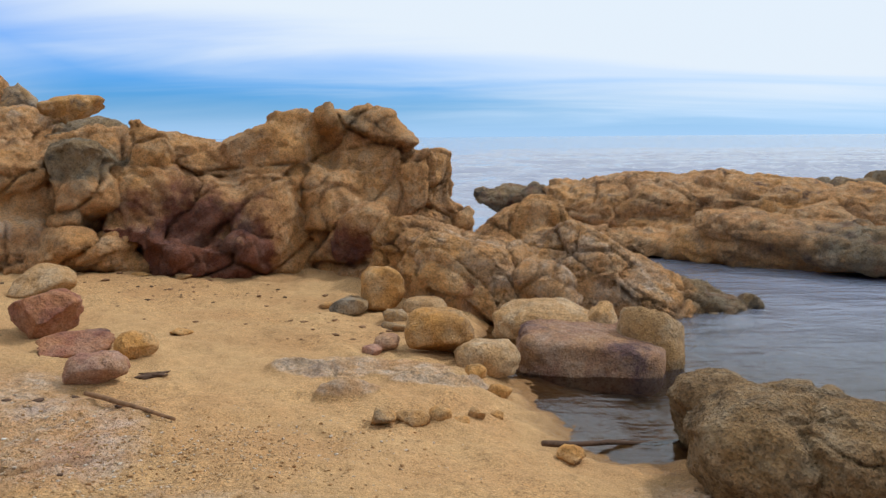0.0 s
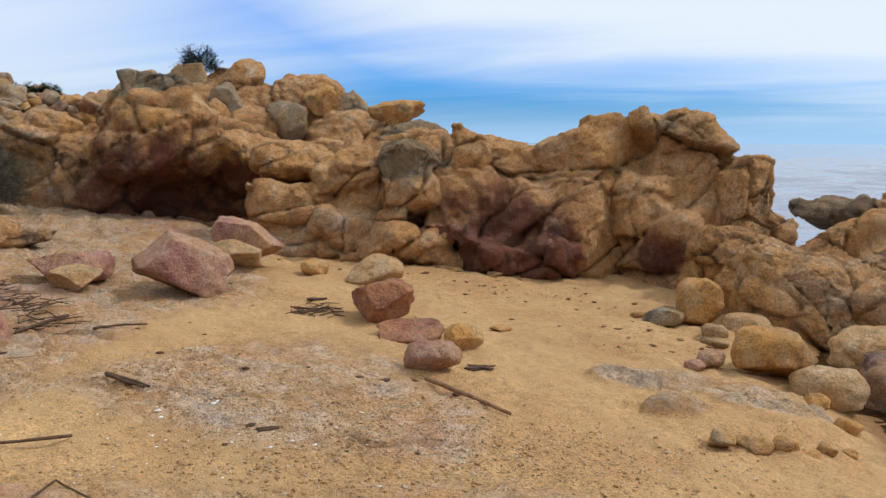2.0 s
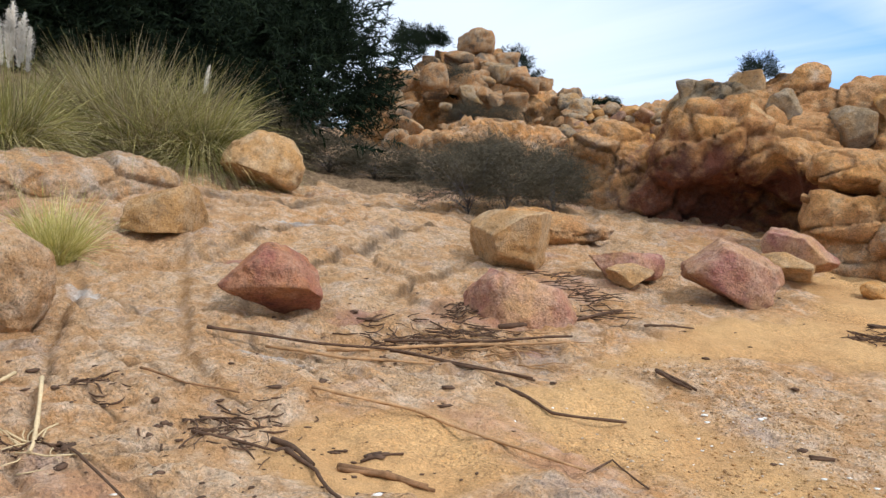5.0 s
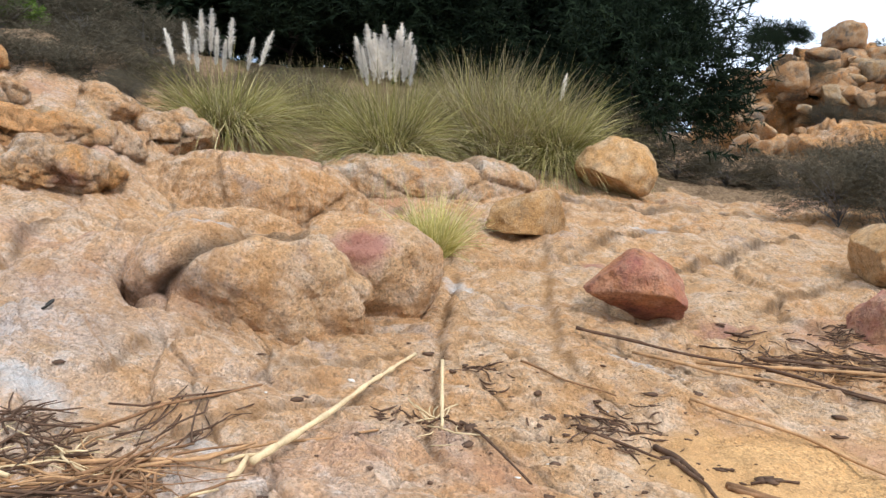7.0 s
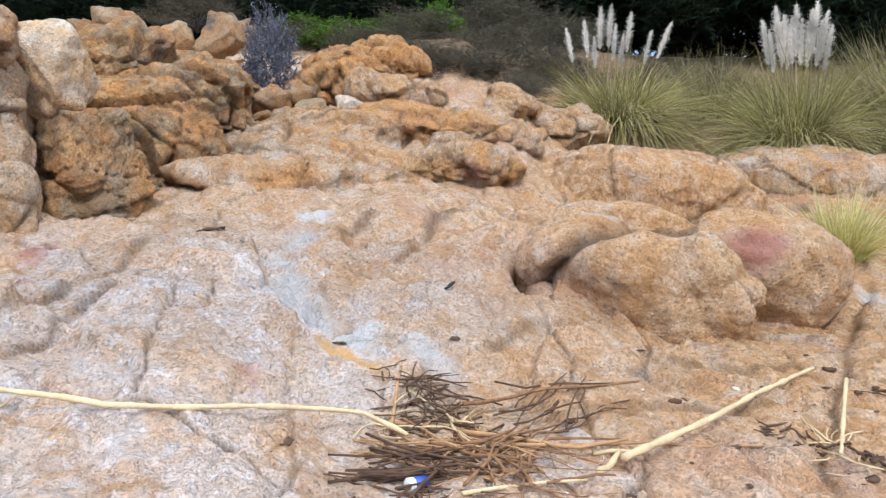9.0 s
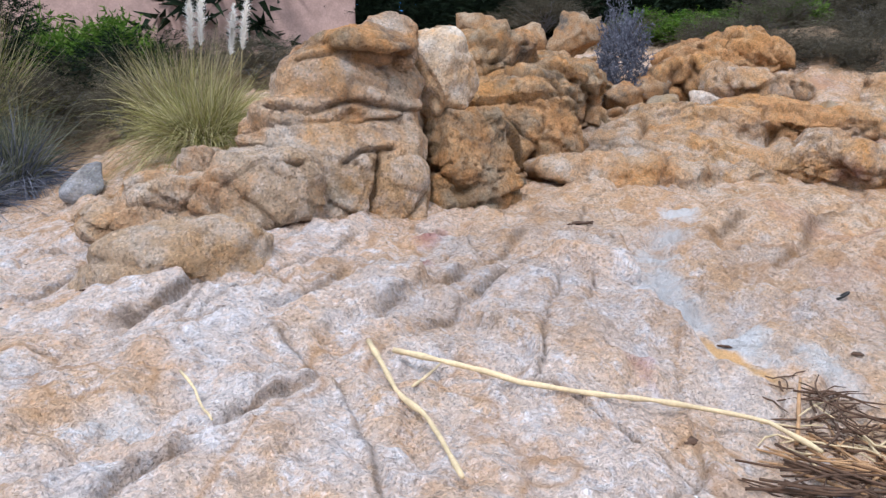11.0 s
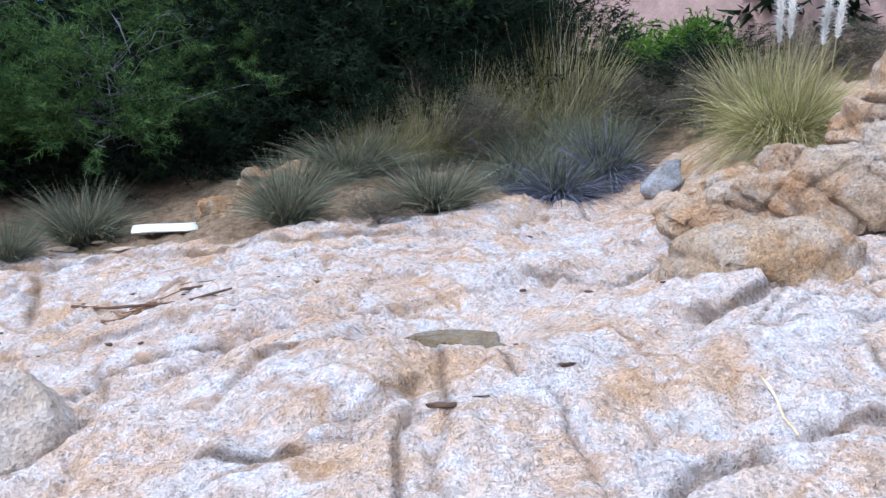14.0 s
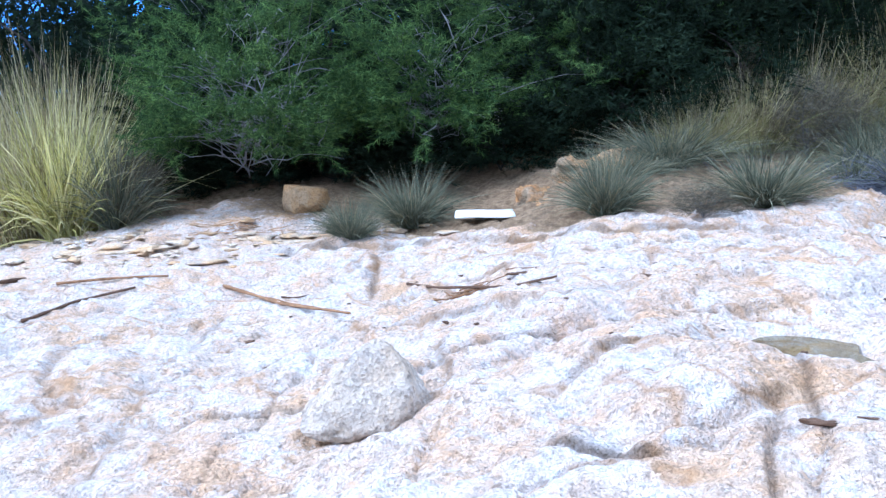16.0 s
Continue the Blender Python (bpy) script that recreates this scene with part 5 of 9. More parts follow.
lobe(hill, -21.737, 14.636, 4.749, 0.61, 0.549, 0.436, 55, 0, 178, HILLROCK, square=3.6, cuts=7)
lobe(hill, -20.76, 12.492, 3.497, 0.442, 0.397, 0.425, 57, 0, 179, HILLROCK, square=3.6, cuts=7)
lobe(hill, -21.62, 14.801, 3.755, 0.918, 0.826, 0.769, 54, 0, 180, HILLROCK, square=3.6, cuts=7)
lobe(hill, -21.134, 15.463, 4.144, 0.389, 0.35, 0.303, 52, 0, 181, HILLROCK, square=3.6, cuts=7)
lobe(hill, -21.081, 13.773, 3.828, 0.292, 0.263, 0.204, 55, -16, 182, HILLROCK, sub=3, square=5, cuts=11, rough=0.18)
lobe(hill, -20.791, 11.269, 2.45, 0.244, 0.219, 0.17, 60, -11, 183, HILLROCK, sub=3, square=5, cuts=11, rough=0.18)
lobe(hill, -18.516, 15.256, 2.809, 0.198, 0.178, 0.138, 49, -9, 184, HILLROCK, sub=3, square=5, cuts=11, rough=0.18)
lobe(hill, -15.761, 17.092, 2.26, 0.258, 0.232, 0.181, 41, 12, 185, BROWN, sub=3, square=5, cuts=11, rough=0.18)
lobe(hill, -20.742, 13.091, 3.235, 0.366, 0.329, 0.256, 56, -16, 186, HILLROCK, sub=3, square=5, cuts=11, rough=0.18)
lobe(hill, -17.347, 15.04, 2, 0.292, 0.263, 0.205, 47, -10, 187, OCHRE, sub=3, square=5, cuts=11, rough=0.18)
lobe(hill, -18.597, 12.63, 1.574, 0.396, 0.357, 0.277, 54, -19, 188, HILLROCK, sub=3, square=5, cuts=11, rough=0.18)
lobe(hill, -19.172, 13.135, 2.167, 0.242, 0.218, 0.17, 54, -3, 189, HILLROCK, sub=3, square=5, cuts=11, rough=0.18)
lobe(hill, -17.797, 15.341, 2.415, 0.189, 0.17, 0.132, 48, -9, 190, HILLROCK, sub=3, square=5, cuts=11, rough=0.18)
lobe(hill, -16.833, 16.604, 2.549, 0.223, 0.201, 0.156, 44, 0, 191, BROWN, sub=3, square=5, cuts=11, rough=0.18)
lobe(hill, -17.041, 15.219, 1.923, 0.142, 0.128, 0.1, 46, -17, 192, OCHRE, sub=3, square=5, cuts=11, rough=0.18)
lobe(hill, -15.481, 16.5, 1.803, 0.206, 0.185, 0.144, 41, -5, 193, OCHRE, sub=3, square=5, cuts=11, rough=0.18)
lobe(hill, -16.92, 16.148, 2.347, 0.247, 0.222, 0.173, 45, -15, 194, BROWN, sub=3, square=5, cuts=11, rough=0.18)
lobe(hill, -21.488, 12.093, 3.333, 0.42, 0.378, 0.294, 59, -15, 195, HILLROCK, sub=3, square=5, cuts=11, rough=0.18)
lobe(hill, -15.618, 16.858, 2.062, 0.109, 0.098, 0.076, 41, 7, 196, BROWN, sub=3, square=5, cuts=11, rough=0.18)
lobe(hill, -15.31, 16.148, 1.539, 0.272, 0.244, 0.19, 42, -19, 197, BROWN, sub=3, square=5, cuts=11, rough=0.18)
lobe(hill, -18.496, 12.653, 1.523, 0.381, 0.343, 0.267, 54, 14, 198, GREYISH, sub=3, square=5, cuts=11, rough=0.18)
lobe(hill, -15.712, 16.279, 1.796, 0.12, 0.108, 0.084, 42, 15, 199, OCHRE, sub=3, square=5, cuts=11, rough=0.18)
lobe(hill, -20.379, 13.938, 3.388, 0.356, 0.32, 0.249, 54, -6, 200, HILLROCK, sub=3, square=5, cuts=11, rough=0.18)
lobe(hill, -22.098, 11.853, 3.706, 0.214, 0.193, 0.15, 60, 19, 201, HILLROCK, sub=3, square=5, cuts=11, rough=0.18)
lobe(hill, -17.971, 15.192, 2.441, 0.204, 0.184, 0.143, 48, -15, 202, HILLROCK, sub=3, square=5, cuts=11, rough=0.18)
lobe(hill, -20.151, 11.357, 2.034, 0.34, 0.306, 0.238, 59, 4, 203, HILLROCK, sub=3, square=5, cuts=11, rough=0.18)
lobe(hill, -17.879, 14.852, 2.209, 0.239, 0.215, 0.167, 49, -15, 204, HILLROCK, sub=3, square=5, cuts=11, rough=0.18)
lobe(hill, -17.625, 14.473, 1.871, 0.263, 0.237, 0.184, 49, 0, 205, HILLROCK, sub=3, square=5, cuts=11, rough=0.18)
lobe(hill, -20.221, 13.289, 2.952, 0.159, 0.143, 0.111, 55, -2, 206, GREYISH, sub=3, square=5, cuts=11, rough=0.18)
lobe(hill, -17.468, 15.579, 2.349, 0.163, 0.147, 0.114, 47, -18, 207, OCHRE, sub=3, square=5, cuts=11, rough=0.18)
lobe(hill, -20.609, 13.674, 3.423, 0.221, 0.199, 0.155, 55, -3, 208, HILLROCK, sub=3, square=5, cuts=11, rough=0.18)
lobe(hill, -20.348, 13.586, 3.189, 0.454, 0.409, 0.318, 55, 2, 209, HILLROCK, sub=3, square=5, cuts=11, rough=0.18)
lobe(hill, -15.155, 16.953, 1.895, 0.312, 0.281, 0.218, 40, 0, 210, GREYISH, sub=3, square=5, cuts=11, rough=0.18)
lobe(hill, -21.445, 12.41, 3.445, 0.459, 0.413, 0.321, 58, -6, 211, HILLROCK, sub=3, square=5, cuts=11, rough=0.18)
lobe(hill, -16.836, 15.135, 1.77, 0.263, 0.237, 0.184, 46, 1, 212, GREYISH, sub=3, square=5, cuts=11, rough=0.18)
lobe(hill, -17.022, 15.273, 1.941, 0.173, 0.155, 0.121, 46, 18, 213, GREYISH, sub=3, square=5, cuts=11, rough=0.18)
lobe(hill, -19.484, 11.106, 1.486, 0.448, 0.403, 0.314, 59, -18, 214, HILLROCK, sub=3, square=5, cuts=11, rough=0.18)
lobe(hill, -16.012, 16.884, 2.27, 0.34, 0.306, 0.238, 42, 14, 215, GREYISH, sub=3, square=5, cuts=11, rough=0.18)
lobe(hill, -17.137, 15.719, 2.237, 0.226, 0.203, 0.158, 46, 17, 216, GREYISH, sub=3, square=5, cuts=11, rough=0.18)
lobe(hill, -21.445, 13.805, 4.127, 0.484, 0.436, 0.339, 56, 4, 217, HILLROCK, sub=3, square=5, cuts=11, rough=0.18)
lobe(hill, -20.181, 13.43, 2.992, 0.409, 0.368, 0.286, 55, 15, 218, GREYISH, sub=3, square=5, cuts=11, rough=0.18)
lobe(hill, -17.308, 14.439, 1.676, 0.195, 0.176, 0.137, 48, 12, 219, HILLROCK, sub=3, square=5, cuts=11, rough=0.18)
lobe(hill, -17.412, 14.644, 1.836, 0.419, 0.377, 0.294, 48, -18, 220, GREYISH, sub=3, square=5, cuts=11, rough=0.18)
lobe(hill, -20.626, 11.329, 2.356, 0.31, 0.279, 0.217, 60, 4, 221, HILLROCK, sub=3, square=5, cuts=11, rough=0.18)
lobe(hill, -20.872, 12.576, 3.088, 0.414, 0.373, 0.29, 57, -8, 222, HILLROCK, sub=3, square=5, cuts=11, rough=0.18)
lobe(hill, -20.409, 14.567, 3.736, 0.485, 0.436, 0.339, 53, -4, 223, GREYISH, sub=3, square=5, cuts=11, rough=0.18)
lobe(hill, -16.643, 16.32, 2.29, 0.164, 0.148, 0.115, 44, 14, 224, GREYISH, sub=3, square=5, cuts=11, rough=0.18)
lobe(hill, -19.98, 14.859, 3.581, 0.464, 0.418, 0.325, 52, 0, 225, HILLROCK, sub=3, square=5, cuts=11, rough=0.18)
lobe(hill, -17.995, 13.776, 1.745, 0.38, 0.342, 0.266, 51, 5, 226, HILLROCK, sub=3, square=5, cuts=11, rough=0.18)
lobe(hill, -15.311, 16.605, 1.78, 0.319, 0.287, 0.223, 41, -3, 227, GREYISH, sub=3, square=5, cuts=11, rough=0.18)
lobe(hill, -16.728, 16.515, 2.442, 0.325, 0.292, 0.227, 44, 8, 228, OCHRE, sub=3, square=5, cuts=11, rough=0.18)
lobe(hill, -18.576, 13.09, 1.77, 0.22, 0.198, 0.154, 53, 8, 229, HILLROCK, sub=3, square=5, cuts=11, rough=0.18)
lobe(hill, -21.435, 11.461, 3.013, 0.339, 0.305, 0.237, 60, 11, 230, GREYISH, sub=3, square=5, cuts=11, rough=0.18)
lobe(hill, -17.622, 15.218, 2.248, 0.301, 0.271, 0.211, 47, 13, 231, GREYISH, sub=3, square=5, cuts=11, rough=0.18)
lobe(hill, -18.64, 13.446, 1.975, 0.456, 0.41, 0.319, 52, 7, 232, HILLROCK, sub=3, square=5, cuts=11, rough=0.18)
lobe(hill, -17.919, 15.556, 2.602, 0.432, 0.389, 0.303, 47, 11, 233, GREYISH, sub=3, square=5, cuts=11, rough=0.18)
lobe(hill, -17.106, 14.456, 1.575, 0.287, 0.259, 0.201, 48, 4, 234, GREYISH, sub=3, square=5, cuts=11, rough=0.18)
lobe(hill, -19.507, 14.981, 3.315, 0.408, 0.367, 0.285, 51, 19, 235, HILLROCK, sub=3, square=5, cuts=11, rough=0.18)
lobe(hill, -19.567, 13.913, 2.805, 0.347, 0.313, 0.243, 53, -8, 236, HILLROCK, sub=3, square=5, cuts=11, rough=0.18)
lobe(hill, -15.655, 16.947, 2.128, 0.293, 0.264, 0.205, 41, -16, 237, GREYISH, sub=3, square=5, cuts=11, rough=0.18)
lobe(hill, -16.739, 14.936, 1.618, 0.185, 0.166, 0.129, 46, -6, 238, BROWN, sub=3, square=5, cuts=11, rough=0.18)
lobe(hill, -20.912, 14.387, 4.018, 0.159, 0.143, 0.111, 54, 12, 239, HILLROCK, sub=3, square=5, cuts=11, rough=0.18)
lobe(hill, -15.791, 15.721, 1.542, 0.139, 0.125, 0.097, 43, 6, 240, GREYISH, sub=3, square=5, cuts=11, rough=0.18)
lobe(hill, -15.349, 17.18, 2.11, 0.321, 0.289, 0.225, 40, -13, 241, GREYISH, sub=3, square=5, cuts=11, rough=0.18)
lobe(hill, -17.687, 14.006, 1.677, 0.203, 0.183, 0.142, 50, 14, 242, HILLROCK, sub=3, square=5, cuts=11, rough=0.18)
lobe(hill, -16.54, 15.192, 1.644, 0.162, 0.145, 0.113, 46, 8, 243, GREYISH, sub=3, square=5, cuts=11, rough=0.18)
lobe(hill, -20.3, 14.08, 3.403, 0.261, 0.235, 0.183, 54, 15, 244, GREYISH, sub=3, square=5, cuts=11, rough=0.18)
lobe(hill, -19.233, 14.325, 2.788, 0.416, 0.374, 0.291, 52, -2, 245, HILLROCK, sub=3, square=5, cuts=11, rough=0.18)
lobe(hill, -18.181, 15.542, 2.754, 0.432, 0.389, 0.302, 48, 7, 246, GREYISH, sub=3, square=5, cuts=11, rough=0.18)
lobe(hill, -17.798, 15.51, 2.505, 0.442, 0.398, 0.31, 47, -13, 247, GREYISH, sub=3, square=5, cuts=11, rough=0.18)
lobe(hill, -19.506, 11.052, 1.479, 0.456, 0.411, 0.32, 59, 4, 248, HILLROCK, sub=3, square=5, cuts=11, rough=0.18)
lobe(hill, -20.641, 14.337, 3.787, 0.241, 0.217, 0.169, 54, 5, 249, HILLROCK, sub=3, square=5, cuts=11, rough=0.18)
lobe(hill, -18.281, 14.436, 2.24, 0.159, 0.143, 0.112, 50, -17, 250, HILLROCK, sub=3, square=5, cuts=11, rough=0.18)
lobe(hill, -21.775, 13.039, 4.004, 0.297, 0.267, 0.208, 58, -19, 251, HILLROCK, sub=3, square=5, cuts=11, rough=0.18)
lobe(hill, -19.285, 12.725, 2.05, 0.207, 0.187, 0.145, 55, -16, 252, HILLROCK, sub=3, square=5, cuts=11, rough=0.18)
lobe(hill, -18.819, 12.681, 1.733, 0.344, 0.31, 0.241, 54, 9, 253, HILLROCK, sub=3, square=5, cuts=11, rough=0.18)
lobe(hill, -16.613, 14.924, 1.547, 0.317, 0.285, 0.222, 46, 2, 254, GREYISH, sub=3, square=5, cuts=11, rough=0.18)
lobe(hill, -16.729, 15.421, 1.86, 0.241, 0.217, 0.168, 46, -13, 255, GREYISH, sub=3, square=5, cuts=11, rough=0.18)
lobe(hill, -16.063, 16.363, 2.013, 0.12, 0.108, 0.084, 43, -13, 256, OCHRE, sub=3, square=5, cuts=11, rough=0.18)
lobe(hill, -15.736, 16.511, 1.931, 0.231, 0.208, 0.162, 42, 14, 257, BROWN, sub=3, square=5, cuts=11, rough=0.18)
lobe(hill, -19.764, 13.922, 2.944, 0.288, 0.259, 0.202, 53, -8, 258, HILLROCK, sub=3, square=5, cuts=11, rough=0.18)
lobe(hill, -17.452, 15.87, 2.496, 0.31, 0.279, 0.217, 46, -13, 259, GREYISH, sub=3, square=5, cuts=11, rough=0.18)
lobe(hill, -15.696, 16.05, 1.668, 0.157, 0.141, 0.11, 43, 0, 260, GREYISH, sub=3, square=5, cuts=11, rough=0.18)
lobe(hill, -17.307, 16.195, 2.589, 0.318, 0.287, 0.223, 45, -6, 261, GREYISH, sub=3, square=5, cuts=11, rough=0.18)
lobe(hill, -20.244, 12.562, 2.626, 0.209, 0.188, 0.146, 57, 4, 262, GREYISH, sub=3, square=5, cuts=11, rough=0.18)
lobe(hill, -15.768, 16.772, 2.087, 0.258, 0.233, 0.181, 41, 4, 263, GREYISH, sub=3, square=5, cuts=11, rough=0.18)
lobe(hill, -20.518, 11.302, 2.268, 0.23, 0.207, 0.161, 60, 11, 264, HILLROCK, sub=3, square=5, cuts=11, rough=0.18)
lobe(hill, -17.804, 14.078, 1.78, 0.389, 0.35, 0.272, 50, 15, 265, HILLROCK, sub=3, square=5, cuts=11, rough=0.18)
lobe(hill, -15.388, 16.199, 1.601, 0.255, 0.229, 0.178, 42, 4, 266, GREYISH, sub=3, square=5, cuts=11, rough=0.18)
lobe(hill, -17.231, 14.138, 1.488, 0.24, 0.216, 0.168, 49, -12, 267, HILLROCK, sub=3, square=5, cuts=11, rough=0.18)
lobe(hill, -20.789, 11.512, 2.551, 0.427, 0.385, 0.299, 59, -18, 268, HILLROCK, sub=3, square=5, cuts=11, rough=0.18)
lobe(hill, -17.406, 15.828, 2.447, 0.261, 0.235, 0.183, 46, 7, 269, OCHRE, sub=3, square=5, cuts=11, rough=0.18)
lobe(hill, -19.276, 11.41, 1.475, 0.403, 0.363, 0.282, 58, -17, 270, HILLROCK, sub=3, square=5, cuts=11, rough=0.18)
lobe(hill, -20.671, 13.403, 3.334, 0.48, 0.432, 0.336, 55, -19, 271, HILLROCK, sub=3, square=5, cuts=11, rough=0.18)
lobe(hill, -17.425, 16.076, 2.592, 0.173, 0.155, 0.121, 46, 12, 272, BROWN, sub=3, square=5, cuts=11, rough=0.18)
lobe(hill, -19.969, 13.733, 2.992, 0.351, 0.316, 0.246, 54, -13, 273, HILLROCK, sub=3, square=5, cuts=11, rough=0.18)
lobe(hill, -19.26, 15.365, 3.354, 0.318, 0.286, 0.222, 50, 2, 274, HILLROCK, sub=3, square=5, cuts=11, rough=0.18)
lobe(hill, -20.551, 13.951, 3.52, 0.394, 0.355, 0.276, 54, -13, 275, HILLROCK, sub=3, square=5, cuts=11, rough=0.18)
lobe(hill, -19.941, 10.793, 1.663, 0.444, 0.4, 0.311, 60, -6, 276, HILLROCK, sub=3, square=5, cuts=11, rough=0.18)
lobe(hill, -15.246, 16.211, 1.543, 0.316, 0.284, 0.221, 41, -7, 277, GREYISH, sub=3, square=5, cuts=11, rough=0.18)
lobe(hill, -17.936, 15.684, 2.681, 0.304, 0.273, 0.213, 47, -3, 278, GREYISH, sub=3, square=5, cuts=11, rough=0.18)
lobe(hill, -17.321, 15.051, 1.991, 0.335, 0.301, 0.234, 47, -16, 279, BROWN, sub=3, square=5, cuts=11, rough=0.18)
lobe(hill, -15.337, 17.103, 2.062, 0.123, 0.111, 0.086, 40, 17, 280, OCHRE, sub=3, square=5, cuts=11, rough=0.18)
lobe(hill, -20.684, 13.714, 3.498, 0.374, 0.336, 0.261, 55, 5, 281, HILLROCK, sub=3, square=5, cuts=11, rough=0.18)
lobe(hill, -20.779, 11.139, 2.387, 0.214, 0.193, 0.15, 60, -10, 282, HILLROCK, sub=3, square=5, cuts=11, rough=0.18)
lobe(hill, -16.445, 16.722, 2.406, 0.346, 0.311, 0.242, 43, 14, 283, BROWN, sub=3, square=5, cuts=11, rough=0.18)
lobe(hill, -18.403, 15.656, 2.953, 0.386, 0.348, 0.271, 48, 15, 284, HILLROCK, sub=3, square=5, cuts=11, rough=0.18)
lobe(hill, -16.367, 15.644, 1.787, 0.298, 0.268, 0.209, 45, -9, 285, OCHRE, sub=3, square=5, cuts=11, rough=0.18)
lobe(hill, -17.491, 15.033, 2.077, 0.367, 0.33, 0.257, 48, 19, 286, HILLROCK, sub=3, square=5, cuts=11, rough=0.18)
lobe(hill, -19.678, 12.112, 2.035, 0.157, 0.142, 0.11, 57, 18, 287, HILLROCK, sub=3, square=5, cuts=11, rough=0.18)
lobe(hill, -16.419, 15.049, 1.51, 0.117, 0.105, 0.082, 46, 8, 288, BROWN, sub=3, square=5, cuts=11, rough=0.18)
lobe(hill, -16.706, 15.137, 1.702, 0.13, 0.117, 0.091, 46, 11, 289, OCHRE, sub=3, square=5, cuts=11, rough=0.18)
lobe(hill, -18.821, 13.945, 2.33, 0.302, 0.272, 0.211, 52, -5, 290, HILLROCK, sub=3, square=5, cuts=11, rough=0.18)
lobe(hill, -16.281, 15.532, 1.685, 0.286, 0.258, 0.2, 45, -12, 291, GREYISH, sub=3, square=5, cuts=11, rough=0.18)

# ---- rounded domes of the slab ----

domes = thing('rock_domes', -5.491, -0.742, 0, 'smooth rounded granite domes rising out of the slab', 'rock outcrop')
domes_lobes = []
domes_lobes.append((-5.477, -0.748, 0.624, 0.723, 0.434, 0.418, 94, 4, 292, 'PALE', 2.5))
domes_lobes.append((-5.31, -0.25, 0.561, 0.237, 0.166, 0.206, 88, 10, 293, 'OCHRE', 2.5))
fused(domes, 'dome', domes_lobes, 0.02, 600, amp=0.55, soften=2, dip=(0.15, 0.3), cell=0.6, slab=True, blocks=0.25, stains=(), grooves=((0.04, 0.09, ((-5.291, -1.353, 0.33), (-5.299, -1.316, 0.544), (-5.312, -1.246, 0.72), (-5.331, -1.135, 0.873), (-5.354, -0.977, 0.97), (-5.378, -0.735, 1.019), (-5.391, -0.458, 0.999))),))
domes_lobes = []
domes_lobes.append((-5.829, -0.006, 0.689, 0.504, 0.352, 0.388, 86, 14, 294, 'PALE', 2.5))
fused(domes, 'dome', domes_lobes, 0.024, 602, amp=0.5, soften=2, dip=(0.15, 0.3), cell=0.6, slab=True, blocks=0.25, stains=((-5.484, -0.091, 0.958, 0.26, 0, 1),))
domes_lobes = []
domes_lobes.append((-6.084, -0.918, 0.514, 0.674, 0.236, 0.559, 95, 2, 295, 'PALE', 3))
fused(domes, 'dome', domes_lobes, 0.026, 603, amp=0.5, soften=2, dip=(0.15, 0.3), cell=0.6, slab=True, blocks=0.25, stains=())
domes_lobes = []
domes_lobes.append((-5.654, -1.566, 0.484, 0.696, 0.348, 0.504, 103, -7, 296, 'PALE', 2.4))
fused(domes, 'dome', domes_lobes, 0.024, 606, amp=0.5, soften=2, dip=(0.15, 0.3), cell=0.7, slab=True, blocks=0.3, stains=(), grooves=((0.05, 0.1, ((-5.444, -1.355, 0.312), (-5.447, -1.338, 0.514), (-5.458, -1.28, 0.703), (-5.475, -1.187, 0.854), (-5.494, -1.059, 0.954), (-5.515, -0.888, 1.011))),))
domes_lobes = []
domes_lobes.append((-8.826, -1.142, 0.746, 1.393, 0.836, 0.673, 95, 4, 297, 'PALE', 2.5))
fused(domes, 'dome', domes_lobes, 0.03, 604, amp=0.7, soften=2, dip=(0.15, 0.3), cell=0.8, slab=True, blocks=0.5, stains=((-6.695, -1.545, 1.076, 0.4, 0, 0.8),))
domes_lobes = []
domes_lobes.append((-10.17, 0.927, 0.983, 1.344, 0.672, 0.396, 82, 2, 298, 'SAND', 2.5))
fused(domes, 'ledge', domes_lobes, 0.035, 605, amp=0.7, soften=2, dip=(0.15, 0.3), cell=0.8, blocks=0.5, stains=())
domes_lobes = []
domes_lobes.append((-3.842, -2.637, 0.778, 0.294, 0.147, 0.237, 124, 8, 307, 'PALE', 2.5))
fused(domes, 'ledge', domes_lobes, 0.03, 614, amp=0.5, soften=2, dip=(0.5, 0.35), cell=0.8, slab=True, blocks=0.3, stains=())
domes_lobes = []
domes_lobes.append((-6.260, -3.783, 1.136, 0.829, 0.500, 0.261, 121, -4, 401, 'SAND', 2.5))
domes_lobes.append((-7.132, -3.427, 1.243, 1.032, 0.600, 0.361, 115, 3, 402, 'SAND', 2.5))
domes_lobes.append((-7.717, -4.061, 1.526, 1.088, 0.700, 0.286, 117, -5, 403, 'SAND', 2.5))
domes_lobes.append((-7.499, -2.472, 1.285, 0.619, 0.500, 0.284, 107, 5, 404, 'SAND', 2.5))
domes_lobes.append((-8.364, -3.347, 1.608, 0.713, 0.700, 0.267, 111, 4, 405, 'OCHRE', 2.5))
domes_lobes.append((-8.716, -2.593, 1.544, 0.571, 0.600, 0.228, 105, 8, 406, 'SAND', 2.5))
domes_lobes.append((-6.357, -2.925, 1.028, 0.543, 0.400, 0.158, 114, 4, 421, 'SAND', 2.5))
fused(domes, 'ledge', domes_lobes, 0.03, 641, amp=0.75, soften=1, dip=(0.35, 0.4), cell=0.9, blocks=0.8, stains=((-6.9, -2.2, 1.2, 0.3, 0, 0.7),))
domes_lobes = []
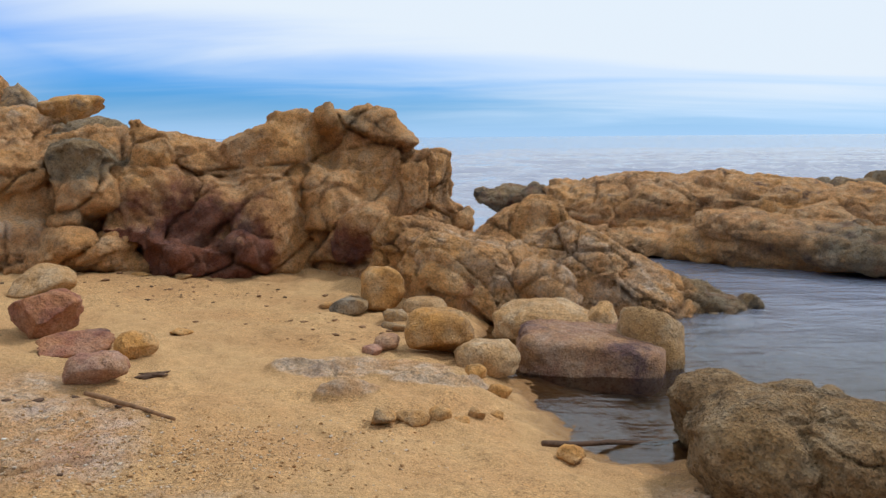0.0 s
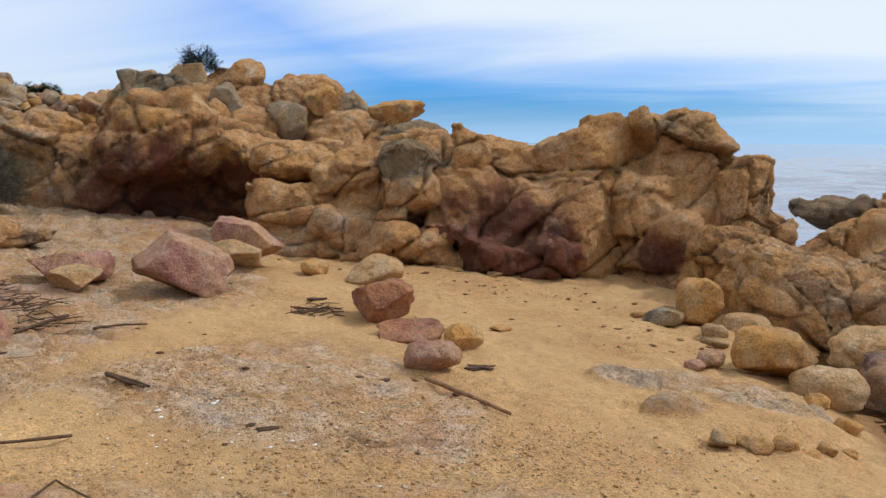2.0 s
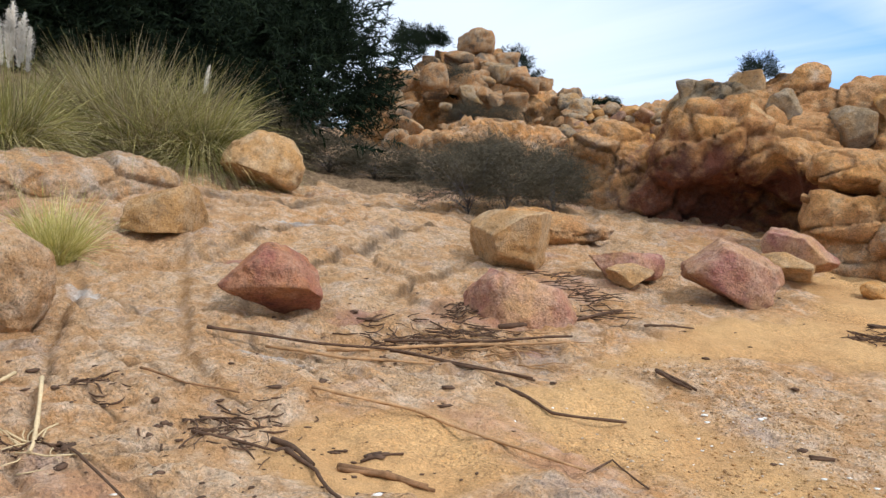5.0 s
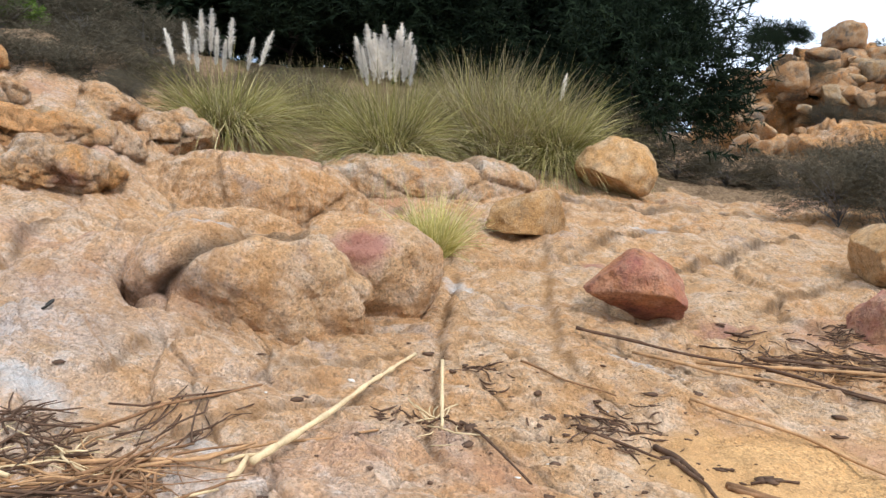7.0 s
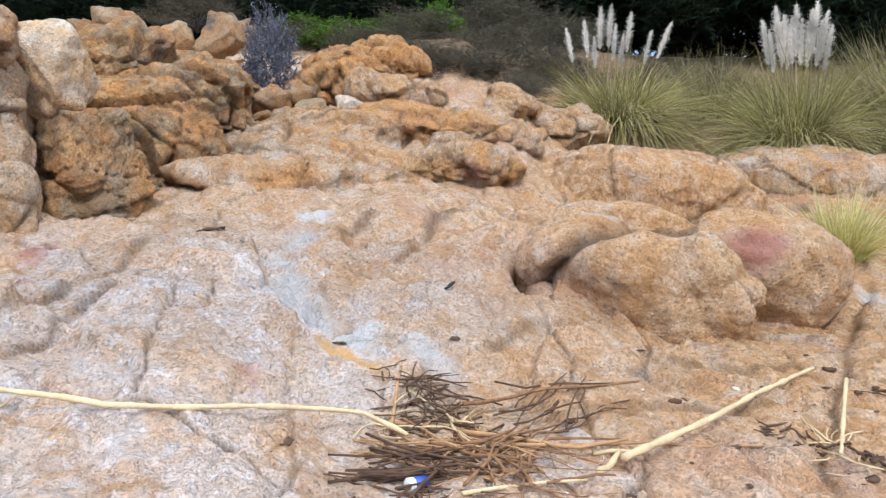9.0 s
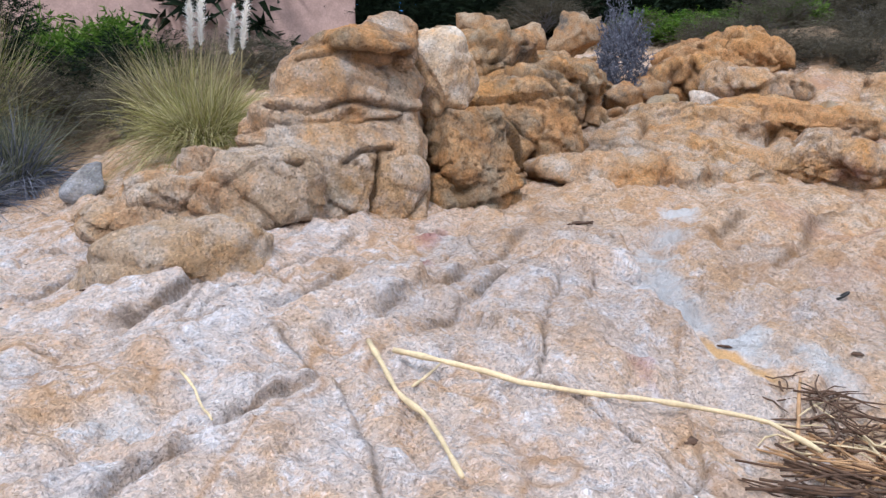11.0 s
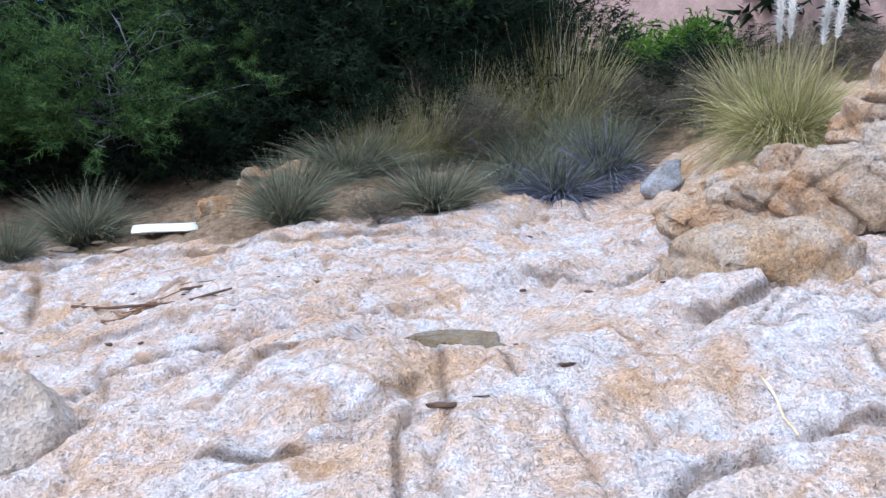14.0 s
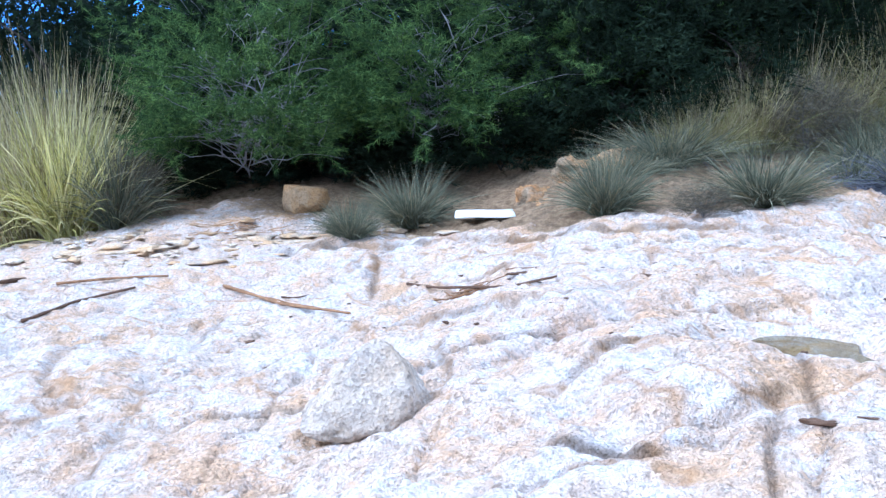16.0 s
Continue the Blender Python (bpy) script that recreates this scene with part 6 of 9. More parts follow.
domes_lobes.append((-6.293, -4.976, 1.510, 0.680, 0.700, 0.576, 129, -8, 407, 'DUN', 3))
domes_lobes.append((-7.200, -5.090, 1.832, 0.609, 0.700, 0.406, 125, -14, 408, 'DUN', 3))
domes_lobes.append((-6.948, -5.723, 2.076, 0.564, 0.700, 0.445, 130, -6, 409, 'DUN', 3))
domes_lobes.append((-5.499, -4.824, 1.276, 0.355, 0.500, 0.403, 132, -4, 410, 'DUN', 3))
domes_lobes.append((-7.694, -5.730, 2.240, 0.732, 0.700, 0.267, 127, -6, 411, 'DUN', 2.5))
domes_lobes.append((-7.861, -5.167, 2.061, 0.280, 0.500, 0.280, 123, -10, 422, 'DUN', 2.5))
fused(domes, 'crag', domes_lobes, 0.03, 642, amp=0.85, soften=1, dip=(0.3, 0.4), cell=1.1, blocks=0.9, stains=())
domes_lobes = []
domes_lobes.append((-10.101, -4.540, 2.423, 0.742, 0.800, 0.312, 114, 4, 412, 'OCHRE', 2.5))
domes_lobes.append((-9.306, -4.635, 2.164, 0.450, 0.600, 0.291, 116, -5, 413, 'BROWN', 2.5))
domes_lobes.append((-9.148, -3.779, 2.003, 0.493, 0.600, 0.250, 112, 6, 414, 'SAND', 2.5))
fused(domes, 'knoll', domes_lobes, 0.035, 643, amp=0.9, soften=1, dip=(0.3, 0.4), cell=1.2, blocks=0.9, stains=())
domes_lobes = []
domes_lobes.append((-9.552, -2.521, 1.897, 0.316, 0.400, 0.276, 104, 0, 415, 'SAND', 3))
domes_lobes.append((-9.781, -1.942, 1.606, 0.432, 0.500, 0.279, 100, 4, 416, 'SAND', 2.5))
fused(domes, 'ledge', domes_lobes, 0.03, 644, amp=0.7, soften=1, dip=(0.2, 0.4), cell=1.1, blocks=0.8, stains=())
lobe(domes, -8.280, -4.882, 1.957, 0.242, 0.193, 0.190, 110, 5, 431, HILLROCK, square=4, cuts=13, rough=0.2)
lobe(domes, -8.760, -4.831, 2.072, 0.279, 0.223, 0.199, 110, -12, 432, HILLROCK, square=4, cuts=13, rough=0.2)
lobe(domes, -8.296, -4.450, 1.847, 0.212, 0.169, 0.143, 110, -5, 433, GREYISH, square=4, cuts=9)
lobe(domes, -8.681, -4.117, 1.909, 0.178, 0.143, 0.124, 110, 2, 434, WHITE, square=4, cuts=9)
lobe(domes, -9.087, -7.418, 2.929, 0.380, 0.304, 0.273, 110, 9, 435, HILLROCK, square=4, cuts=13, rough=0.2)
lobe(domes, -9.268, -6.885, 2.808, 0.327, 0.261, 0.268, 110, -8, 436, HILLROCK, square=4, cuts=13, rough=0.2)
lobe(domes, -9.664, -6.298, 2.897, 0.373, 0.299, 0.322, 110, -1, 437, HILLROCK, square=4, cuts=13, rough=0.2)
lobe(domes, -9.019, -7.983, 2.808, 0.366, 0.293, 0.281, 110, 6, 438, HILLROCK, square=4, cuts=13, rough=0.2)
lobe(domes, -8.439, -2.817, 1.734, 0.129, 0.103, 0.135, 110, -11, 439, GREYISH, square=4, cuts=9)
lobe(domes, -7.950, -4.865, 1.738, 0.185, 0.148, 0.113, 110, -4, 440, HILLROCK, square=4, cuts=13, rough=0.2)

# ---- standing stack of blocks ----

stack = thing('rock_stack', -3.897, -4.414, 0, 'stacked and split granite blocks streaked with rust', 'rock outcrop')
stack_lobes = []
stack_lobes.append((-2.354, -4.085, 0.874, 0.509, 0.255, 0.245, 149, -14, 308, 'PALE', 2.6))
fused(stack, 'ledge', stack_lobes, 0.022, 618, amp=0.5, soften=1, dip=(0.5, 0.35), cell=0.8, blocks=0.4, stains=())
stack_lobes = []
stack_lobes.append((-4.076, -4.725, 1.846, 0.492, 0.393, 0.308, 137, -3, 309, 'SAND', 3.6))
stack_lobes.append((-3.823, -4.881, 1.825, 0.225, 0.203, 0.21, 140, -10, 310, 'SAND', 3))
stack_lobes.append((-4.086, -4.648, 2.119, 0.429, 0.386, 0.129, 136, -6, 311, 'DUN', 2.6))
stack_lobes.append((-4.32, -4.558, 2.164, 0.204, 0.184, 0.187, 134, 4, 312, 'SAND', 3))
stack_lobes.append((-3.977, -4.748, 1.54, 0.597, 0.477, 0.269, 138, 3, 313, 'SAND', 3.6))
stack_lobes.append((-3.578, -4.923, 1.439, 0.207, 0.186, 0.197, 142, -8, 314, 'OCHRE', 3))
stack_lobes.append((-3.67, -4.774, 1.112, 0.545, 0.381, 0.376, 140, -5, 315, 'WHITE', 4))
stack_lobes.append((-4.085, -4.369, 1.096, 0.279, 0.251, 0.364, 134, 2, 316, 'SAND', 4))
stack_lobes.append((-3.38, -5.092, 1.073, 0.237, 0.213, 0.322, 145, -14, 317, 'SAND', 3))
stack_lobes.append((-4.376, -4.855, 1.441, 0.451, 0.406, 0.677, 135, 0, 318, 'SAND', 4))
fused(stack, 'rock_mass', stack_lobes, 0.017, 621, amp=0.5, soften=1, dip=(0.15, 0.25), cell=1.1, blocks=0.5, stains=((-3.298, -4.533, 1.231, 0.4, 2, 1.3), (-3.868, -3.945, 1.024, 0.17, 0, 1.2),), grooves=((0.022, 0.035, ((-3.459, -4.788, 1.732), (-3.683, -4.607, 1.697), (-3.898, -4.413, 1.739), (-4.175, -4.128, 1.715))), (0.015, 0.03, ((-3.695, -4.329, 1.363), (-3.759, -4.269, 1.418), (-3.928, -4.1, 1.445))), (0.016, 0.04, ((-3.855, -4.175, 1.425), (-3.84, -4.19, 1.222), (-3.815, -4.215, 0.938))), (0.015, 0.03, ((-3.63, -4.651, 2.022), (-3.82, -4.486, 2.064), (-4.001, -4.312, 2.042), (-4.161, -4.143, 2.068))), (0.01, 0.015, ((-3.11, -4.792, 1.463), (-3.334, -4.631, 1.476), (-3.537, -4.468, 1.329), (-3.562, -4.447, 1.046))),))
stack_lobes = []
stack_lobes.append((-4.936, -4.391, 1.283, 0.353, 0.317, 0.529, 88, -12, 319, 'DUN', 4))
stack_lobes.append((-4.598, -4.25, 1.031, 0.167, 0.151, 0.236, 100, -20, 320, 'DUN', 3.5))
stack_lobes.append((-4.658, -4.256, 1.412, 0.167, 0.151, 0.226, 89, -20, 321, 'DUN', 3.5))
fused(stack, 'block', stack_lobes, 0.022, 626, amp=0.6, soften=1, dip=(0.5, 0.35), cell=1.5, blocks=0.8, stains=())
stack_lobes = []
stack_lobes.append((-3.019, -5.436, 0.903, 0.428, 0.385, 0.304, 150, -14, 322, 'SAND', 3))
stack_lobes.append((-3.432, -5.419, 1.207, 0.159, 0.143, 0.254, 146, -8, 323, 'SAND', 4))
fused(stack, 'block', stack_lobes, 0.022, 627, amp=0.6, soften=1, dip=(0.5, 0.35), cell=1.5, blocks=0.8, stains=())
stack_lobes = []
stack_lobes.append((-3.359, -4.622, 1.208, 0.336, 0.350, 0.265, 143, -6, 451, 'PALE', 4))
stack_lobes.append((-3.076, -4.698, 1.145, 0.277, 0.350, 0.201, 146, -12, 452, 'SAND', 3.5))
stack_lobes.append((-2.758, -5.011, 1.132, 0.354, 0.350, 0.159, 151, -16, 453, 'SAND', 3))
stack_lobes.append((-3.745, -4.837, 1.609, 0.229, 0.300, 0.183, 141, -8, 454, 'SAND', 3.5))
fused(stack, 'block', stack_lobes, 0.02, 631, amp=0.55, soften=1, dip=(0.5, 0.35), cell=1.3, blocks=0.6, stains=((-3.2, -4.3, 1.1, 0.35, 2, 1.1),))
lobe(stack, -4.70, -4.42, 1.95, 0.30, 0.248, 0.365, 129, -15, 329, PALE, square=2.8, cuts=7, sub=5)

# ---- ledges below the far shrubs ----
ledges = thing('rock_ledges', -8.5, 5.5, 0, 'low broken ochre granite ledges at the edge of the slab', 'rock outcrop')
ledge_lobes = []
ledge_lobes.append((-7.350, 5.705, 0.627, 0.560, 0.500, 0.153, 51, 4, 484, 'OCHRE', 3))
ledge_lobes.append((-6.948, 6.013, 0.590, 0.252, 0.300, 0.088, 48, 3, 485, 'SAND', 3))
fused(ledges, 'ledge', ledge_lobes, 0.025, 662, amp=0.6, soften=1, dip=(0.1, 0.6), cell=1.2, blocks=0.7, stains=())

# ---- tan rock of the bank under the tufts ----
bank = thing('rock_bank', 0.1, -8.2, 0, 'tan rock showing in the bank between grass tufts', 'rock outcrop')
bank_lobes = []
bank_lobes.append((-0.168, -8.711, 1.070, 0.481, 0.500, 0.238, 179, -6, 491, 'DUN', 2.5))
bank_lobes.append((0.349, -8.386, 0.892, 0.272, 0.400, 0.120, -177, -4, 492, 'DUN', 2.5))
bank_lobes.append((-1.023, -7.838, 0.927, 0.305, 0.400, 0.112, 172, -6, 493, 'DUN', 2.5))
fused(bank, 'rock_mass', bank_lobes, 0.03, 671, amp=0.8, soften=1, dip=(0.3, 0.5), cell=1.3, blocks=0.8, stains=())

# ---- loose boulders ----
boulder('boulder', 1.579, 3.402, 0.125, 0.534, 0.454, 0.251, -24, 0, 330, MUSSEL, 'large rounded brown boulder standing at the waterline', group='boulders at the water', sub=6, cuts=0, square=2.6, crack=0.05, rough=0.1, slot=(0.0, 0.05, 0.13))
boulder('boulder', 1.489, 4.034, 0.006, 0.348, 0.296, 0.276, -20, 0, 331, MUSSEL, 'speckled brown boulder leaning behind a larger one', group='boulders at the water', sub=5, cuts=3)
boulder('boulder', 1.017, 5.771, -0.1, 0.541, 0.46, 0.226, -9, 6, 332, BROWN, 'long flat-topped boulder with a dark red side', group='boulders at the water', sub=5, square=6, cuts=0, rough=0.06)
boulder('boulder', 0.744, 6.256, -0.04, 0.419, 0.356, 0.248, -6, 8, 333, TAN, 'smooth tan slab boulder behind a red one', group='boulders at the water', cuts=2, sub=5)
boulder('boulder', 1.153, 6.092, -0.077, 0.176, 0.15, 0.294, -10, 0, 334, TAN, 'upright narrow tan boulder', group='boulders at the water')
boulder('boulder', 1.454, 5.718, -0.065, 0.256, 0.218, 0.346, -14, 0, 335, TAN, 'rounded tan boulder at the edge of the water', group='boulders at the water', cuts=3)
boulder('boulder', 0.246, 5.28, 0.007, 0.229, 0.194, 0.139, -2, 0, 336, TAN, 'low rounded tan boulder in wet sand', group='boulders at the water', cuts=2)
boulder('boulder', -0.082, 5.56, 0.121, 0.25, 0.212, 0.174, 0, 0, 337, OCHRE, 'round ochre boulder on the sand', group='boulders at the water', cuts=2)
boulder('boulder', -0.595, 6.852, 0.189, 0.202, 0.172, 0.207, 4, 0, 338, OCHRE, 'ochre boulder leaning against the rock tongue', group='boulders at the water')
boulder('stone', -0.87, 6.677, 0.085, 0.166, 0.141, 0.074, 7, 0, 339, GREYISH, 'flat grey stone lying on sand', group='small stones on the sand')
boulder('stone', -0.458, 6.425, 0.042, 0.104, 0.089, 0.071, 4, 0, 340, GREYISH, 'small grey stone lying on sand', group='small stones on the sand', sub=3)
boulder('stone', -0.224, 6.764, 0.043, 0.195, 0.166, 0.079, 1, 0, 341, TAN, 'flat tan stone beside a boulder', group='small stones on the sand', sub=3)
boulder('stone', -0.446, 6.149, 0.016, 0.107, 0.091, 0.043, 4, 0, 342, GREYISH, 'small flat stone on wet sand', group='small stones on the sand', sub=3)
boulder('stone', -0.455, 5.478, 0.067, 0.095, 0.081, 0.067, 4, 0, 343, PINK, 'small reddish stone on the sand', group='small stones on the sand', sub=3)
boulder('stone', -0.544, 5.342, 0.042, 0.072, 0.061, 0.048, 5, 0, 344, PINK, 'small reddish stone on the sand', group='small stones on the sand', sub=3)
boulder('stone', -0.346, 3.899, 0.089, 0.067, 0.057, 0.048, 5, 0, 345, OCHRE, 'small brown stone half sunk in sand', group='small stones on the sand', sub=3)
boulder('stone', -0.202, 3.965, 0.066, 0.093, 0.079, 0.041, 2, 0, 346, OCHRE, 'small brown stone half sunk in sand', group='small stones on the sand', sub=3)
boulder('stone', -0.059, 3.992, 0.065, 0.062, 0.052, 0.053, 0, 0, 347, OCHRE, 'small brown stone half sunk in sand', group='small stones on the sand', sub=3)
boulder('stone', 0.046, 3.995, 0.029, 0.05, 0.042, 0.036, 0, 0, 348, OCHRE, 'small brown stone half sunk in sand', group='small stones on the sand', sub=3)
boulder('stone', 0.136, 4.14, 0.02, 0.049, 0.041, 0.046, -1, 0, 349, OCHRE, 'small brown stone half sunk in sand', group='small stones on the sand', sub=3)
boulder('stone', 0.297, 4.711, -0.049, 0.076, 0.064, 0.06, -3, 0, 350, OCHRE, 'small brown stone half sunk in sand', group='small stones on the sand', sub=3)
boulder('stone', 0.252, 4.248, -0.029, 0.037, 0.032, 0.029, -3, 0, 351, OCHRE, 'small brown stone half sunk in sand', group='small stones on the sand', sub=3)
boulder('stone', 0.582, 3.723, -0.039, 0.072, 0.061, 0.05, -8, 0, 352, OCHRE, 'small brown stone half sunk in sand', group='small stones on the sand', sub=3)
boulder('stone', 0.153, 4.956, 0.003, 0.076, 0.065, 0.055, -1, 0, 353, OCHRE, 'small brown stone half sunk in sand', group='small stones on the sand', sub=3)
boulder('stone', -1.082, 6.834, 0.055, 0.067, 0.057, 0.034, 8, 0, 354, OCHRE, 'small brown stone half sunk in sand', group='small stones on the sand', sub=3)
boulder('stone', -3.061, 7.727, 0.171, 0.083, 0.071, 0.033, 21, 0, 355, OCHRE, 'small brown stone half sunk in sand', group='small stones on the sand', sub=3)
boulder('stone', -2.624, 7.76, 0.147, 0.098, 0.083, 0.038, 18, 0, 356, OCHRE, 'small brown stone half sunk in sand', group='small stones on the sand', sub=3)
boulder('stone', -1.945, 5.609, 0.117, 0.086, 0.073, 0.035, 19, 0, 357, OCHRE, 'small brown stone half sunk in sand', group='small stones on the sand', sub=3)
boulder('boulder', -2.852, 5.49, 0.272, 0.247, 0.21, 0.18, 25, 0, 358, RED, 'angular red boulder on the sand', group='boulders on the beach', cuts=10, sub=5)
boulder('boulder', -3.458, 6.634, 0.313, 0.269, 0.229, 0.149, 25, 0, 359, TAN, 'blocky ochre boulder behind a red one', group='boulders on the beach', cuts=10)
boulder('boulder', -2.443, 5.056, 0.168, 0.24, 0.204, 0.086, 23, 0, 360, RED, 'low dark red stone', group='boulders on the beach')
boulder('boulder', -2.029, 5.004, 0.187, 0.138, 0.117, 0.095, 19, 0, 361, OCHRE, 'small round ochre boulder', group='boulders on the beach', cuts=3)
boulder('boulder', -2.022, 4.404, 0.196, 0.181, 0.154, 0.111, 21, 0, 362, PINK, 'rounded pink boulder on the sand', group='boulders on the beach', cuts=3)
boulder('boulder', -4.113, 6.677, 0.288, 0.139, 0.118, 0.094, 30, 0, 363, OCHRE, 'small ochre boulder on the sand', group='boulders on the beach')
boulder('boulder', -4.584, 5.335, 0.486, 0.404, 0.343, 0.281, 39, 22, 364, PINK, 'pointed pink and tan boulder tilted on the slab', group='boulders on the beach', taper=0.5, lean=-0.45, cuts=9, sub=5)
boulder('boulder', -4.841, 6.635, 0.522, 0.341, 0.29, 0.241, 34, 30, 365, PINK, 'bent reddish boulder on edge', group='boulders on the beach', cuts=7, sub=5)
boulder('boulder', -4.678, 6.196, 0.466, 0.255, 0.216, 0.137, 35, 10, 366, TAN, 'pale boulder lying under a bent one', group='boulders on the beach')
boulder('boulder', -6.28, 4.365, 0.633, 0.391, 0.333, 0.286, 53, 0, 367, TAN, 'square tan boulder on the slab', group='boulders on the beach', cuts=5, square=7, sub=5, rough=0.06, taper=0.15)
boulder('boulder', -4.892, 3.396, 0.373, 0.424, 0.36, 0.264, 53, 0, 368, PINK, 'low pink-topped rock mound', group='boulders on the beach', cuts=3, taper=0.45, sub=5)
boulder('boulder', -5.557, 5.134, 0.429, 0.346, 0.294, 0.154, 45, 0, 369, PINK, 'low pink boulder on the slab', group='boulders on the beach')
boulder('boulder', -5.224, 4.839, 0.415, 0.204, 0.173, 0.111, 45, -15, 370, TAN, 'small tan boulder before a pink one', group='boulders on the beach', cuts=10)
boulder('boulder', -8.136, 1.705, 0.89, 0.397, 0.338, 0.231, 74, 6, 371, TAN, 'wedge-shaped tan and red boulder', group='boulders on the beach', cuts=8, square=7, sub=5, rough=0.05, taper=0.25)
boulder('boulder', -10.034, 3.357, 1.265, 0.515, 0.438, 0.417, 68, 0, 372, TAN, 'large rounded pale boulder on the slab', group='boulders on the beach', cuts=5, sub=5)
boulder('boulder', -5.643, 1.816, 0.557, 0.354, 0.301, 0.278, 67, 34, 373, RED, 'angular red and orange boulder balanced on a corner', group='boulders on the beach', cuts=14, square=3.2, sub=5, rough=0.06)
boulder('boulder', 0.78, -3.604, 0.56, 0.25, 0.21, 0.185, -162, 0, 374, ASHEN, 'triangular whitish boulder lying on the slab', group='boulders on the beach', cuts=2, square=3, taper=0.68, lean=0.2, sub=5)
boulder('boulder', 2.956, -9.004, 0.846, 0.258, 0.22, 0.177, -159, 0, 375, TAN, 'rounded tan boulder under the pine scrub', group='boulders on the beach')
boulder('boulder', -3.405, -7.218, 1.16, 0.175, 0.15, 0.185, 153, 25, 376, BLUISH, 'blue-grey boulder at the foot of the scrub', group='boulders on the beach', cuts=9, square=3, taper=0.6, rough=0.05)
boulder('boulder', 5.454, -8.859, 0.679, 0.388, 0.33, 0.218, -145, 0, 377, WHITE, 'pale angular stone at the foot of the scrub', group='pale stones below the scrub', cuts=7)
boulder('boulder', 12.912, -17.132, 0.163, 0.535, 0.455, 0.347, -141, 0, 378, WHITE, 'pale angular stone at the foot of the scrub', group='pale stones below the scrub', cuts=7)
boulder('boulder', 4.965, -8.962, 0.832, 0.274, 0.233, 0.172, -148, 0, 379, WHITE, 'pale angular stone at the foot of the scrub', group='pale stones below the scrub', cuts=7)
boulder('boulder', 5.935, -8.808, 0.546, 0.244, 0.207, 0.125, -143, 0, 380, WHITE, 'pale angular stone at the foot of the scrub', group='pale stones below the scrub', cuts=7)

# ---- plants ----
PINE = leafy("pine_needles", (0.021, 0.043, 0.020), (0.058, 0.105, 0.034), (0.18, 0.265, 0.065), 0.25)
# near-black; low growth of it also stands for shade under the scrub
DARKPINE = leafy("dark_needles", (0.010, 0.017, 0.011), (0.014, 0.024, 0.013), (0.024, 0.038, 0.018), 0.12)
GRASS = leafy("pampas_blades", (0.13, 0.14, 0.04), (0.34, 0.31, 0.10), (0.72, 0.64, 0.34), 0.35)
YELLOW = leafy("yellow_blades", (0.36, 0.34, 0.10), (0.60, 0.54, 0.19), (0.80, 0.73, 0.40), 0.4)
STRAW = leafy("dry_blades", (0.20, 0.16, 0.08), (0.34, 0.28, 0.15), (0.48, 0.42, 0.28), 0.3)
FESCUE = leafy("grey_green_blades", (0.075, 0.085, 0.058), (0.14, 0.148, 0.10), (0.27, 0.255, 0.17), 0.25)
BLUE = leafy("blue_grey_blades", (0.075, 0.08, 0.10), (0.14, 0.145, 0.18), (0.25, 0.25, 0.29), 0.2)
SHRUB = leafy("grey_shrub_leaves", (0.065, 0.057, 0.042), (0.115, 0.102, 0.072), (0.19, 0.16, 0.11), 0.15)
GREEN = leafy("fresh_leaves", (0.05, 0.11, 0.015), (0.10, 0.19, 0.025), (0.20, 0.30, 0.05), 0.3)
FLUFF = leafy("pampas_plume", (0.72, 0.67, 0.58), (0.84, 0.81, 0.76), (0.9, 0.89, 0.87), 0.35)
BARK = plain("grey_bark", (0.18, 0.17, 0.175), 0.9, 0.2, 0.35, 20, 0.6)
DARKBARK = plain("dark_bark", (0.05, 0.04, 0.035), 0.9, 0.2, 0.35, 20, 0.6)
CANE = plain("dry_cane", (0.62, 0.48, 0.28), 0.6, 0.4, 0.2, 10, 0.3)
OLDCANE = plain("weathered_cane", (0.40, 0.235, 0.115), 0.8, 0.3, 0.35, 14, 0.4)
DRIFT = plain("dark_driftwood", (0.105, 0.06, 0.037), 0.85, 0.25, 0.4, 25, 0.6)
TWIG = plain("brown_twig", (0.24, 0.13, 0.065), 0.85, 0.25, 0.4, 25, 0.5)


def strips(base, direc, length, width, droop, rng, segs=4):
    """Tapered blades that arch over: arrays of roots, directions, lengths, widths, droops."""
    n = len(base)
    t = np.linspace(0, 1, segs + 1)
    side = np.cross(direc, rng.normal(size=(n, 3)))
    side /= np.linalg.norm(side, axis=1)[:, None] + 1e-9
    pts = base[:, None] + direc[:, None] * (length[:, None] * t)[:, :, None]
    hor = direc.copy(); hor[:, 2] = 0
    pts = pts + hor[:, None] * (droop * length)[:, None, None] * (t ** 2)[None, :, None] * 0.5
    pts[:, :, 2] -= (droop * length)[:, None] * t ** 2.2 * 0.75
    w = width[:, None] * (1 - t ** 1.6 * 0.9)[None]
    a, b = pts - side[:, None] * w[:, :, None] / 2, pts + side[:, None] * w[:, :, None] / 2
    v = np.stack([a, b], 2).reshape(-1, 3)
    k = (np.arange(n) * (segs + 1) * 2)[:, None] + (np.arange(segs) * 2)[None]
    f = np.stack([k, k + 1, k + 3, k + 2], -1).reshape(-1, 4)
    return v, f


def unit(v):
    return v / (np.linalg.norm(v, axis=1)[:, None] + 1e-9)


